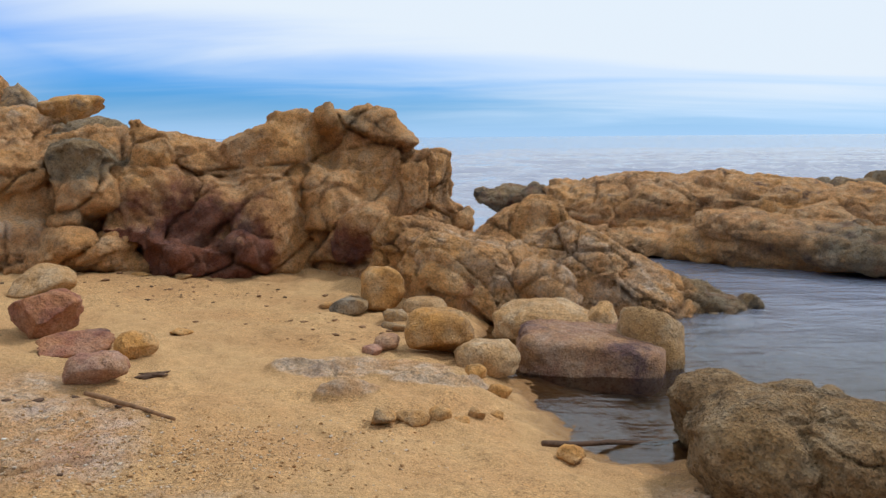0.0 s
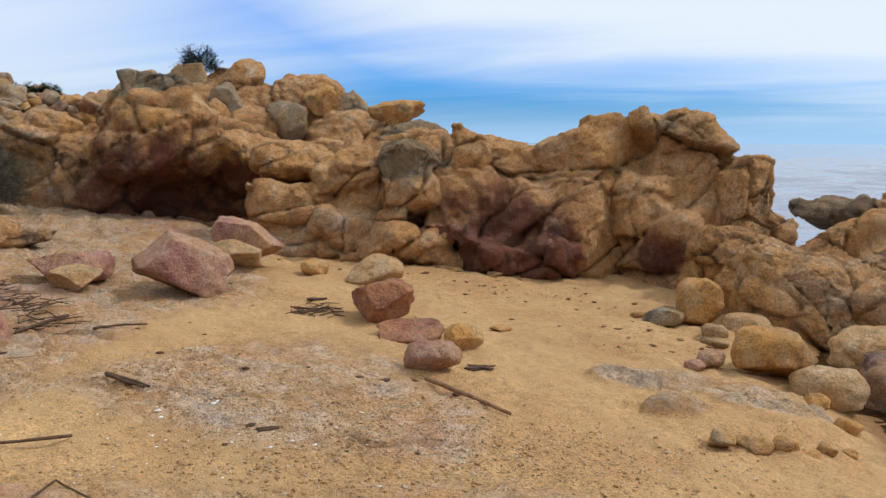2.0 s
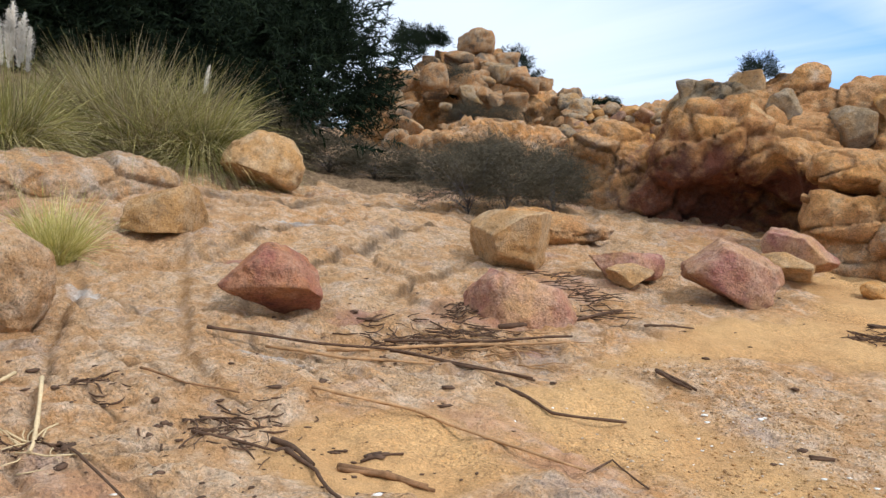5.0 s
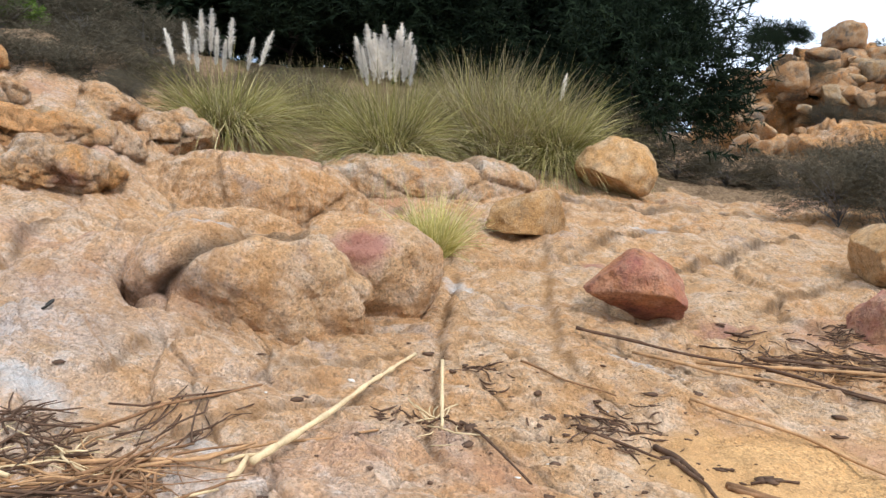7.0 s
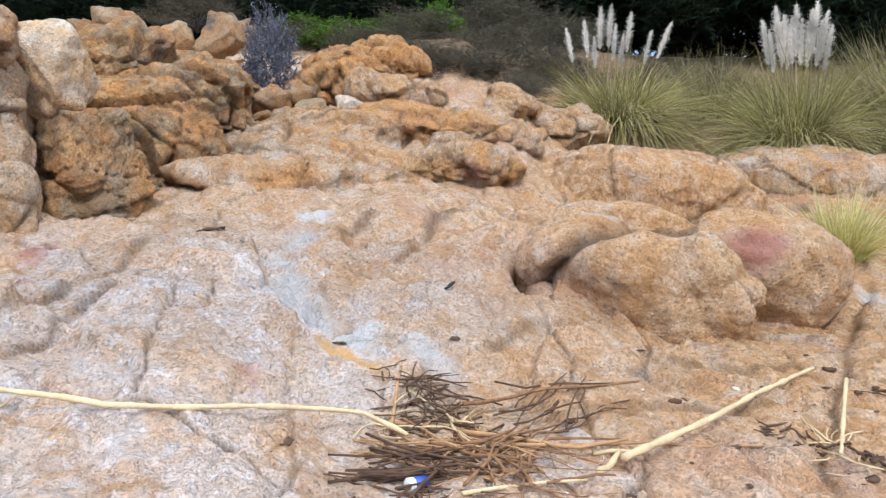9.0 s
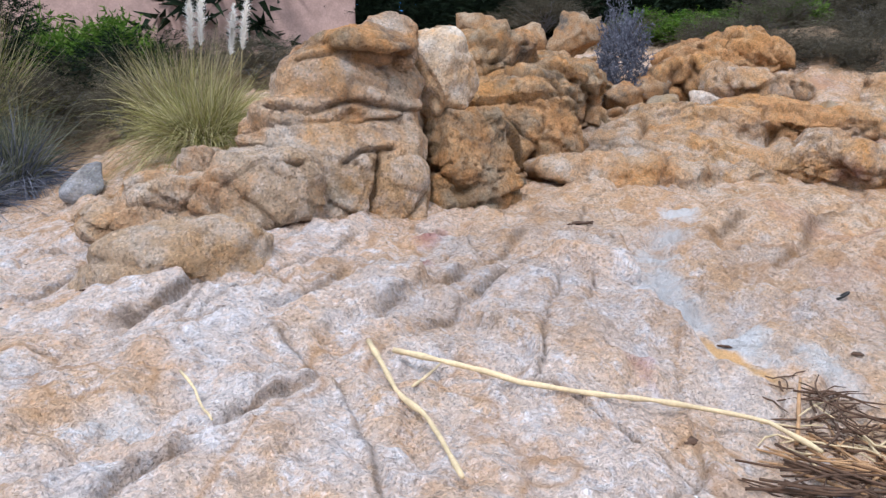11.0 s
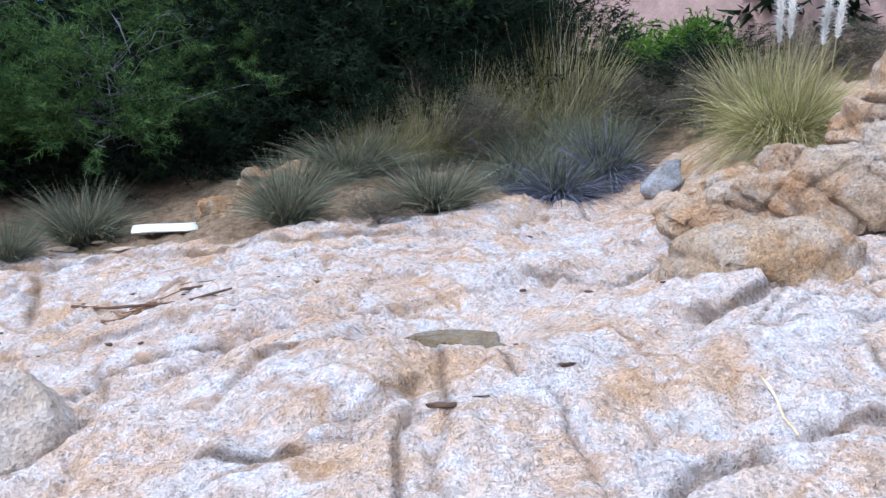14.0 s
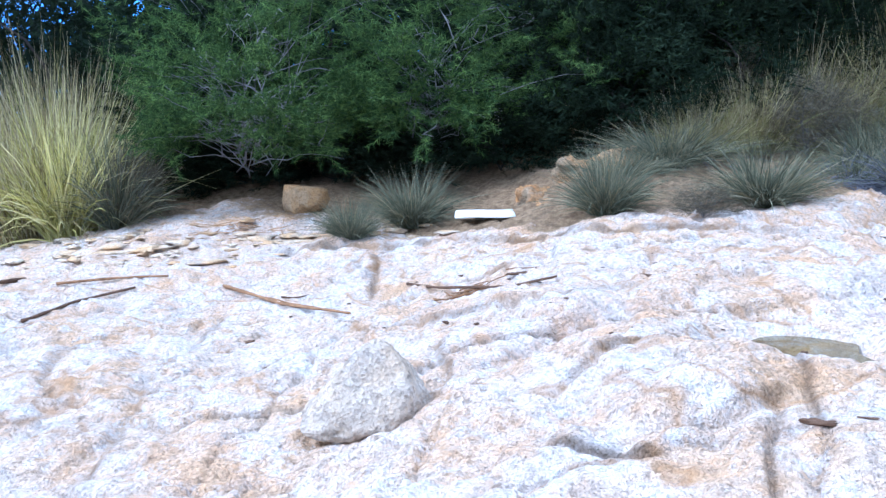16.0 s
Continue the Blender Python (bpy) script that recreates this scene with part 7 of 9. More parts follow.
def tuft_mesh(name, material, n, seed, spread=0.12, lean=0.55, droop=0.5, width=0.016, stiff=0.25):
    """Blades from one root, one metre tall before scaling."""
    rng = np.random.RandomState(seed)
    a = rng.uniform(0, 2 * np.pi, n)
    r = spread * np.sqrt(rng.uniform(0, 1, n))
    base = np.stack([r * np.cos(a), r * np.sin(a), -0.02 + 0 * a], 1)
    l = lean * rng.uniform(0.05, 1.0, n) ** 0.7
    a2 = a + rng.normal(0, 0.5, n)
    d = unit(np.stack([l * np.cos(a2), l * np.sin(a2), np.ones(n)], 1) + 0.24 * rng.normal(size=(n, 3)))
    ln = rng.uniform(0.5, 1.12, n) * (1 - 0.2 * l)
    return mesh_from(name, *strips(base, d, ln, width * rng.uniform(0.6, 1.3, n), droop * rng.uniform(1 - stiff, 1 + stiff, n) * (0.4 + l), rng, 5), material)


def tube(points, radii, sides=6):
    """A round stem through points."""
    p = np.asarray(points, float)
    n = len(p)
    tan = unit(np.gradient(p, axis=0))
    ref = np.array([0.31, 0.17, 0.93]) if abs(tan[0][2]) < 0.8 else np.array([0.9, 0.3, 0.1])
    u = unit(np.cross(tan, ref)); w = np.cross(tan, u)
    a = np.linspace(0, 2 * np.pi, sides, endpoint=False)
    ring = u[:, None] * np.cos(a)[None, :, None] + w[:, None] * np.sin(a)[None, :, None]
    v = (p[:, None] + ring * np.asarray(radii)[:, None, None]).reshape(-1, 3)
    i, j = np.meshgrid(np.arange(n - 1), np.arange(sides), indexing="ij")
    k = (j + 1) % sides
    f = np.stack([i * sides + j, i * sides + k, (i + 1) * sides + k, (i + 1) * sides + j], -1).reshape(-1, 4)
    c0, c1 = len(v), len(v) + 1
    v = np.concatenate([v, p[:1], p[-1:]])
    s = np.arange(sides); s2 = (s + 1) % sides
    e = (n - 1) * sides
    f = np.concatenate([f, np.stack([s2, s, s * 0 + c0, s * 0 + c0], 1)[:, [0, 1, 2, 2]], np.stack([e + s, e + s2, s * 0 + c1, s * 0 + c1], 1)[:, [0, 1, 2, 2]]])
    return v, f


def tubes_mesh(name, items, material):
    """Stems joined in one mesh; the two caps of each are left as fans of triangles."""
    vs, fs, n = [], [], 0
    for v, f in items:
        quads = f[: -0 or None]
        vs.append(v); fs.append(quads + n); n += len(v)
    v, f = np.concatenate(vs), np.concatenate(fs)
    me = bpy.data.meshes.new(name)
    me.from_pydata(v.tolist(), [], [q if q[2] != q[3] else q[:3] for q in f.tolist()])
    shade_smooth(me)
    me.materials.append(material)
    return me


def crown_mesh(name, material, seed, sprays, leaves, leaf=0.07, thin=0.14, hollow=0.45, flat=1.0):
    """Foliage about a unit-wide, unit-tall plant: sprays of narrow leaves on an uneven shell, with gaps."""
    rng = np.random.RandomState(seed)
    d = unit(rng.normal(size=(sprays * 3, 3)))
    d[:, 2] = np.abs(d[:, 2]) * 1.15 - 0.38
    d = unit(d)
    lump = fbm(d * 2.2, seed, 3)
    d = d[lump > -0.35][:sprays]
    n = len(d)
    rad = (0.78 + 0.42 * fbm(d * 2.9, seed + 4, 3)) * (hollow + (1 - hollow) * rng.uniform(0, 1, n) ** 0.35)
    c = d * rad[:, None] * np.array([0.5, 0.5, 0.66]) + np.array([0, 0, 0.32])
    grow = unit(d + 0.5 * rng.normal(size=(n, 3)) + np.array([0, 0, 0.35]))
    k = np.repeat(np.arange(n), leaves)
    m = len(k)
    t = rng.uniform(0, 1, m)
    base = c[k] + grow[k] * (t * leaf * 3.2)[:, None]
    dr = unit(grow[k] + 0.75 * rng.normal(size=(m, 3)))
    return mesh_from(name, *strips(base, dr, leaf * rng.uniform(0.6, 1.3, m), leaf * thin * rng.uniform(0.7, 1.3, m), 0.15 + 0 * t, rng, 1), material)


def limbs_mesh(name, material, seed, count, thick=0.012, reach=0.5):
    rng = np.random.RandomState(seed)
    items = []
    for i in range(count):
        a = rng.uniform(0, 2 * np.pi)
        end = np.array([reach * math.cos(a) * rng.uniform(0.5, 1), reach * math.sin(a) * rng.uniform(0.5, 1), rng.uniform(0.08, 0.85)])
        mid = end * 0.5 + np.array([0, 0, rng.uniform(-0.05, 0.15)])
        t = np.linspace(0, 1, 7)[:, None]
        mid = mid + np.array([rng.normal() * 0.12, rng.normal() * 0.12, 0.1])
        low = np.array([0, 0, rng.uniform(0, 0.35)])
        p = (1 - t) ** 2 * low + 2 * t * (1 - t) * mid + t ** 2 * end + 0.03 * rng.normal(size=(7, 3)) * t
        items.append(tube(p, thick * rng.uniform(0.5, 1.2) * (1.05 - t[:, 0]), 5))
    return tubes_mesh(name, items, material)


def pine_meshes(seed, clumps=190, brushes=7, needles=56):
    """Pine scrub about one unit wide and tall: brushes of needles in clumps at the ends of bare limbs, with gaps between the clumps."""
    rng = np.random.RandomState(seed)
    d = unit(rng.normal(size=(clumps * 3, 3)) * np.array([1, 1, 0.8]))
    d[:, 2] = np.abs(d[:, 2]) * 1.1 - 0.42
    d = unit(d)
    d = d[fbm(d * 2.4, seed, 3) > -0.3][:clumps]
    rad = (0.80 + 0.36 * fbm(d * 3.1, seed + 4, 3)) * rng.uniform(0.55, 1.0, len(d))
    c = d * rad[:, None] * np.array([0.5, 0.5, 0.66]) + np.array([0, 0, 0.34])
    k = np.repeat(np.arange(len(c)), brushes)
    way = unit(d[k] * np.array([1, 1, 0.6]) + 0.6 * rng.normal(size=(len(k), 3)) + np.array([0, 0, 0.22]))
    root = c[k] + 0.022 * rng.normal(size=(len(k), 3))
    long = rng.uniform(0.05, 0.10, len(k))
    j = np.repeat(np.arange(len(k)), needles)
    t = rng.uniform(0.1, 1, len(j))
    base = root[j] + way[j] * (t * long[j])[:, None]
    out = unit(way[j] * 0.8 + 0.75 * rng.normal(size=(len(j), 3)))
    crown = mesh_from("crown", *strips(base, out, rng.uniform(0.016, 0.030, len(j)), rng.uniform(0.0016, 0.0027, len(j)), 0.1 + 0 * t, rng, 1), PINE)
    items = []
    s = np.linspace(0, 1, 7)[:, None]
    for i in range(0, len(c), 2):
        low = np.array([0.05 * rng.normal(), 0.05 * rng.normal(), rng.uniform(0.0, 0.3) + 0.3 * c[i, 2]])
        mid = 0.55 * c[i] + 0.45 * low + np.array([0.05 * rng.normal(), 0.05 * rng.normal(), 0.05])
        end = c[i] + 0.05 * d[i]
        items.append(tube((1 - s) ** 2 * low + 2 * s * (1 - s) * mid + s ** 2 * end + 0.008 * rng.normal(size=(7, 3)), rng.uniform(0.0012, 0.0026) * (1.15 - s[:, 0]), 5))
    for i in range(40):
        a, h = rng.choice(len(c), 2, replace=False)
        p = c[a] + s * (0.35 * (c[h] - c[a])) + 0.01 * rng.normal(size=(7, 3))
        items.append(tube(p, 0.0016 * (1.2 - s[:, 0]), 4))
    return crown, tubes_mesh("branch_frame", items, BARK)


def child(name, me, parent, label=""):
    ob = new(name, me)
    ob.parent = parent
    return tagged(ob, label)


def plume_mesh(name, seed, bend):
    """A feathery plume on top of a stalk, one metre long in all."""
    rng = np.random.RandomState(seed)
    n = 700
    t = rng.uniform(0, 1, n)
    h = 0.64 + 0.33 * t
    axis = np.stack([bend * h ** 2, 0 * t, 0.95 * h], 1)
    a = rng.uniform(0, 2 * np.pi, n)
    d = unit(np.stack([0.42 * np.cos(a) + bend, 0.42 * np.sin(a), 1 + 0 * a], 1) + 0.12 * rng.normal(size=(n, 3)))
    ln = 0.060 * (0.35 + np.sin(np.pi * np.clip(t * 0.85 + 0.12, 0, 1))) * rng.uniform(0.4, 1.15, n)
    v1, f1 = strips(axis, d, ln, 0.005 + 0 * t, 0.55 + 0 * t, rng, 2)
    return mesh_from(name, v1, f1, FLUFF)


def stalk_mesh(name, bend):
    t = np.linspace(0, 1, 9)
    p = np.stack([bend * t ** 2, 0 * t, 0.95 * t], 1)
    return tubes_mesh(name, [tube(p, 0.006 * (1.15 - t), 5)], STRAW)


_kinds = {}
LABELS = {
    "pine": ("pine_bush", "spreading green pine scrub with grey branches", "bush"),
    "dark": ("pine_tree", "dense dark pine crown hanging to the ground", "tree"),
    "far": ("pine_tree", "distant dark pine behind the scrub", "tree"),
    "pampas": ("pampas_grass", "yellow-green clump of arching pampas grass", "grass clump"),
    "drygrass": ("grass_clump", "tall dry straw-coloured grass clump", "grass clump"),
    "fescue": ("grass_tuft", "grey-green tuft of stiff grass on the slab's edge", "grass tuft"),
    "blue": ("grass_tuft", "drooping blue-grey tuft of grass under the scrub", "grass tuft"),
    "shrub": ("dry_shrub", "leafless-looking grey-brown shrub on the bank", "shrub"),
    "green": ("green_shrub", "small bright green shrub on the slope", "shrub"),
    "lavender": ("silver_shrub", "blue-grey silvery shrub growing among rocks", "shrub"),
    "yellow": ("grass_tuft", "small yellow-green grass tuft in a crevice", "grass tuft"),
}


def make_kind(kind):
    name, label, cat = LABELS[kind]
    ob = tagged(new(name), label, cat, {"pine": "scrub", "dark": "trees", "far": "trees", "fescue": "tufts", "blue": "tufts", "shrub": "shrubs", "pampas": "pampas clumps"}.get(kind, ""))
    if kind == "pine":
        needles, limbs = pine_meshes(11)
        child("crown", needles, ob)
        child("branch_frame", limbs, ob, "bare grey branches")
    elif kind == "dark":
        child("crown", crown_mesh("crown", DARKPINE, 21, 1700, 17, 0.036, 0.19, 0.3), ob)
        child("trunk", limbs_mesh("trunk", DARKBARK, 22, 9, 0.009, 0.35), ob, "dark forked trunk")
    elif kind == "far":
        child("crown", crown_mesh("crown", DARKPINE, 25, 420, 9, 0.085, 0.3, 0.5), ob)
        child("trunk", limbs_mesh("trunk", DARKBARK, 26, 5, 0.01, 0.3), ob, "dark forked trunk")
    elif kind == "pampas":
        child("foliage", tuft_mesh("foliage", GRASS, 2500, 31, 0.17, 0.95, 0.95, 0.0062, 0.8), ob)
        child("dead_foliage", tuft_mesh("dead_foliage", STRAW, 1000, 32, 0.18, 1.15, 0.95, 0.0055, 0.7), ob, "dry straw blades")
    elif kind == "drygrass":
        child("dead_foliage", tuft_mesh("dead_foliage", STRAW, 1200, 41, 0.28, 0.55, 0.5, 0.0055, 0.9), ob)
        child("foliage", tuft_mesh("foliage", GRASS, 1000, 42, 0.26, 0.7, 0.7, 0.006, 0.9), ob)
    elif kind == "fescue":
        child("foliage", tuft_mesh("foliage", FESCUE, 1100, 51, 0.16, 0.9, 0.5, 0.010, 0.6), ob)
        child("dead_foliage", tuft_mesh("dead_foliage", STRAW, 160, 52, 0.14, 0.8, 0.5, 0.008, 0.6), ob, "dry straw blades")
    elif kind == "blue":
        child("foliage", tuft_mesh("foliage", BLUE, 1000, 61, 0.14, 1.5, 0.9, 0.011, 0.5), ob)
        child("dead_foliage", tuft_mesh("dead_foliage", FESCUE, 400, 62, 0.12, 0.7, 0.4, 0.009, 0.6), ob)
    elif kind == "shrub":
        child("foliage", crown_mesh("foliage", SHRUB, 71, 1500, 12, 0.055, 0.07, 0.2), ob)
        child("stem_frame", limbs_mesh("stem_frame", BARK, 72, 30, 0.006, 0.5), ob)
    elif kind == "green":
        child("foliage", crown_mesh("foliage", GREEN, 81, 700, 12, 0.06, 0.4, 0.3), ob)
    elif kind == "lavender":
        child("foliage", crown_mesh("foliage", BLUE, 91, 800, 12, 0.07, 0.2, 0.2), ob)
    elif kind == "yellow":
        child("foliage", tuft_mesh("foliage", YELLOW, 900, 95, 0.2, 0.75, 0.5, 0.011, 0.6), ob)
    return ob


def plant(kind, x, y, z, wide, tall, yaw, label=""):
    m = pose(x, y, z, 0, 0, yaw) @ Matrix.Diagonal((wide, wide, tall, 1))
    if kind not in _kinds:
        ob = _kinds[kind] = make_kind(kind)
        ob.matrix_basis = Matrix.Identity(4)
        first = True
    else:
        ob, first = _kinds[kind], False
    if first:
        ob.matrix_basis = m
    else:
        keep = ob.matrix_basis.copy()
        ob.matrix_basis = Matrix.Identity(4)
        ob2 = copy_thing(ob, m)
        for extra in [c for c in ob2.children if c.name.startswith(("plume", "stalk"))]:
            bpy.data.objects.remove(extra)
        ob.matrix_basis = keep
        ob = ob2
    if label:
        ob["label"] = label
    return ob


def plume(parent, x, y, z, tall, yaw, bend, seed):
    """A plume on its stalk, a part of its clump."""
    for nm, me in (("stalk", stalk_mesh("stalk", bend)), ("plume", plume_mesh("plume", seed, bend))):
        ob = new(nm, me)
        ob.matrix_world = parent.matrix_basis.inverted() @ pose(x, y, z, 0, 0, yaw) @ Matrix.Diagonal((tall, tall, tall, 1))
        ob.parent = parent
        tagged(ob, "white feathery seed plume" if nm == "plume" else "straw-coloured stalk")


# ---- drift and litter ----
def ground_z(x, y):
    """Height of the ground sheet at places, read off its own mesh."""
    x, y = np.atleast_1d(np.asarray(x, float)), np.atleast_1d(np.asarray(y, float))
    rad, ang, z = GROUND["radii"], GROUND["angles"], GROUND["z"]
    r = np.clip(np.hypot(x + 0.25, y + 0.35), rad[0], rad[-2])
    a = (np.arctan2(-(x + 0.25), y + 0.35) - ang[0]) % (2 * np.pi) + ang[0]
    i, j = np.clip(np.searchsorted(rad, r) - 1, 0, len(rad) - 2), np.clip(np.searchsorted(ang, a) - 1, 0, len(ang) - 2)
    u, v = np.clip((r - rad[i]) / (rad[i + 1] - rad[i]), 0, 1), np.clip((a - ang[j]) / (ang[j + 1] - ang[j]), 0, 1)
    return (1 - u) * ((1 - v) * z[i, j] + v * z[i, j + 1]) + u * ((1 - v) * z[i + 1, j] + v * z[i + 1, j + 1])


def stick(name, pts, rad, seed, material, label, category="stick", group="", nodes=0):
    """A stick or cane lying along the ground through the given places."""
    rng = np.random.RandomState(seed)
    p = np.array(pts, float)
    seg = np.concatenate([[0], np.cumsum(np.linalg.norm(np.diff(p, axis=0), axis=1))])
    n = max(8, int(seg[-1] / 0.06))
    s = np.linspace(0, seg[-1], n)
    x, y = np.interp(s, seg, p[:, 0]), np.interp(s, seg, p[:, 1])
    jit = fbm(np.stack([s * 3, 0 * s + seed, 0 * s], 1), seed, 2) * rad * (0.3 if nodes else 0.9)
    z = ground_z(x, y)
    k = min(25, (n // 2) * 2 - 1)
    zs = np.convolve(np.pad(z, k // 2, mode="reflect", reflect_type="odd"), np.ones(k) / k, "valid")
    z = zs + np.clip((z - zs).max(), 0, 0.06) + rad * 0.3
    r = rad * (1.0 - 0.35 * s / seg[-1]) * (1 + 0.12 * rng.normal(size=n))
    if nodes:
        r = r * (1 + 0.25 * (np.abs(((s / 0.22) % 1) - 0.5) < 0.14))
    me = tubes_mesh(name, [tube(np.stack([x + jit, y + jit, z], 1), np.maximum(r, rad * 0.3), 7)], material)
    o = np.array([x.mean(), y.mean(), z.mean()])
    me.transform(Matrix.Translation(-Vector(o)))
    ob = new(name, me)
    ob.location = o
    return tagged(ob, label, category, group)


def pile(name, x, y, rx, ry, turn, count, seed, material, label, length=(0.1, 0.5), thick=(0.0022, 0.0055), lift=0.07, align=0.5):
    """A heap of many twigs washed together."""
    rng = np.random.RandomState(seed)
    items = []
    c, s = math.cos(radians(turn)), math.sin(radians(turn))
    for i in range(count):
        u = np.clip(rng.normal(size=2) * 0.5, -1.2, 1.2)
        cx, cy = x + c * u[0] * rx - s * u[1] * ry, y + s * u[0] * rx + c * u[1] * ry
        a = radians(turn) + rng.normal() * align * 1.6
        ln = rng.uniform(*length)
        t = np.linspace(-0.5, 0.5, 5)
        bow = rng.normal() * 0.12 * ln
        px, py = cx + math.cos(a) * t * ln - math.sin(a) * bow * t * t * 4, cy + math.sin(a) * t * ln + math.cos(a) * bow * t * t * 4
        g = ground_z(px, py)
        h = lift * rng.uniform(0.05, 1) * math.exp(-(u[0] ** 2 + u[1] ** 2) * 1.2)
        r = rng.uniform(*thick)
        items.append(tube(np.stack([px, py, g.mean() * 0.5 + g * 0.5 + h + r + rng.normal() * 0.15 * ln * t * 0.3], 1), r * np.array([1, 1, 0.95, 0.85, 0.5]), 5))
    me = tubes_mesh(name, items, material)
    o = Vector((x, y, float(ground_z(x, y)[0])))
    me.transform(Matrix.Translation(-o))
    ob = new(name, me)
    ob.location = o
    return tagged(ob, label, "driftwood", kind="stuff")


def scatter(name, material, label, category, spots, count, seed, size, flat=0.6, sub=1):
    """Many small pieces strewn over patches (x, y, rx, ry) of the ground, in one mesh."""
    rng = np.random.RandomState(seed)
    d, f = ico(sub)
    vs, fs, n = [], [], 0
    xs, ys = [], []
    for i in range(count):
        cx, cy, rx, ry = spots[rng.randint(len(spots))]
        u = rng.normal(size=2) * 0.55
        xs.append(cx + u[0] * rx); ys.append(cy + u[1] * ry)
    zs = ground_z(np.array(xs), np.array(ys))
    for i in range(count):
        if zs[i] < SEA + 0.03:
            continue
        s = size[0] * (size[1] / size[0]) ** (rng.uniform() ** 2.2)
        v = d * (1 + 0.25 * rng.normal(size=(len(d), 1))) * s * np.array([rng.uniform(0.7, 1.4), rng.uniform(0.6, 1.1), flat * rng.uniform(0.6, 1.2)])
        a = rng.uniform(0, 6.28)
        c, t = math.cos(a), math.sin(a)
        v = v @ np.array([[c, t, 0], [-t, c, 0], [0, 0, 1]])
        vs.append(v + np.array([xs[i], ys[i], zs[i] + s * flat * 0.35])); fs.append(f + n); n += len(v)
    me = mesh_from(name, np.concatenate(vs), np.concatenate(fs), material, smooth=False)
    return tagged(new(name, me), label, category, kind="stuff")


def board(x, y, wide):
    """A slab of white foam board lying on the rock."""
    bm = bmesh.new()
    bmesh.ops.create_cube(bm, size=1)
    bmesh.ops.scale(bm, vec=(wide, wide * 0.6, 0.022), verts=bm.verts)
    bmesh.ops.bevel(bm, geom=bm.edges[:] , offset=0.008, segments=2, affect="EDGES")
    bmesh.ops.subdivide_edges(bm, edges=[e for e in bm.edges if e.calc_length() > wide * 0.4], cuts=5, use_grid_fill=True)
    for v in bm.verts:
        v.co.z += 0.012 * math.sin(v.co.x * 6) + 0.004 * noise.noise(v.co * 14)
        v.co.x += 0.006 * noise.noise(v.co * 11 + Vector((5, 1, 2)))
    me = bpy.data.meshes.new("foam_board")
    bm.to_mesh(me); bm.free()
    shade_smooth(me)
    me.materials.append(plain("white_foam", (0.82, 0.82, 0.80), 0.7, 0.3, 0.06, 30, 0.4))
    ob = new("foam_board", me)
    ob.matrix_world = pose(x, y, float(ground_z(x, y)[0]) + 0.045, -5, 3, 8)
    return tagged(ob, "white foam board washed up on the slab", "board")


def can(x, y, wide):
    """A crushed white and blue drink can among the twigs."""
    base = tagged(new("drink_can"), "dented white and blue drink can lying among twigs", "can")
    base.matrix_world = pose(x, y, float(ground_z(x, y)[0]) + wide * 0.5, 82, 10, 55)
    t = np.array([0, 0.02, 0.06, 0.3, 0.7, 0.94, 0.98, 1.0])
    r = np.array([0.7, 0.82, 1, 0.98, 1, 1, 0.86, 0.72]) * wide / 2
    for nm, lo, hi, mat in (("body", 0, 8, plain("can_white", (0.75, 0.76, 0.78), 0.35, 0.5, 0.05, 40, 0.2)), ("band", 2, 5, plain("can_blue", (0.03, 0.08, 0.40), 0.35, 0.5, 0.1, 40, 0.2))):
        grow = 1.0 if nm == "body" else 1.012
        p = np.stack([0 * t[lo:hi], 0 * t[lo:hi], (t[lo:hi] - 0.5) * wide * 1.8], 1)
        ob = new(nm, tubes_mesh(nm, [tube(p, r[lo:hi] * grow, 20)], mat))
        ob.parent = base


def ring(x, y, wide):
    bm = bmesh.new()
    n, k = 28, 8
    vs = [[bm.verts.new(((wide / 2 + wide * 0.11 * math.cos(b)) * math.cos(a), (wide / 2 + wide * 0.11 * math.cos(b)) * math.sin(a), wide * 0.11 * math.sin(b))) for b in np.linspace(0, 2 * math.pi, k, endpoint=False)] for a in np.linspace(0, 2 * math.pi, n, endpoint=False)]
    for i in range(n):
        for j in range(k):
            bm.faces.new((vs[i][j], vs[(i + 1) % n][j], vs[(i + 1) % n][(j + 1) % k], vs[i][(j + 1) % k]))
    me = bpy.data.meshes.new("rubber_ring")
    bm.to_mesh(me); bm.free()
    shade_smooth(me)
    me.materials.append(plain("dark_rubber", (0.03, 0.028, 0.025), 0.6))
    ob = new("rubber_ring", me)
    ob.matrix_world = pose(x, y, float(ground_z(x, y)[0]) + wide * 0.25, 35, 10, 0)
    return tagged(ob, "small dark ring lying on the rock", "ring")


def weed(x, y, wide, seed, tall=0.25):
    """A dark lump of dried weed or bark."""
    me = rock_mesh("weed_clump", (wide / 2, wide * 0.17, wide * tall * 0.3), DRIFT, seed, 3, rough=0.6, crack=0.3)
    ob = new("weed_clump", me)
    ob.matrix_world = pose(x, y, float(ground_z(x, y)[0]) + wide * tall * 0.15, 0, 0, math.degrees(math.atan2(y + 0.5, x + 0.3)) + 90 + (seed % 5 - 2) * 12)
    return tagged(ob, "dark clump of dried weed on the rock", "seaweed", "dried weed")


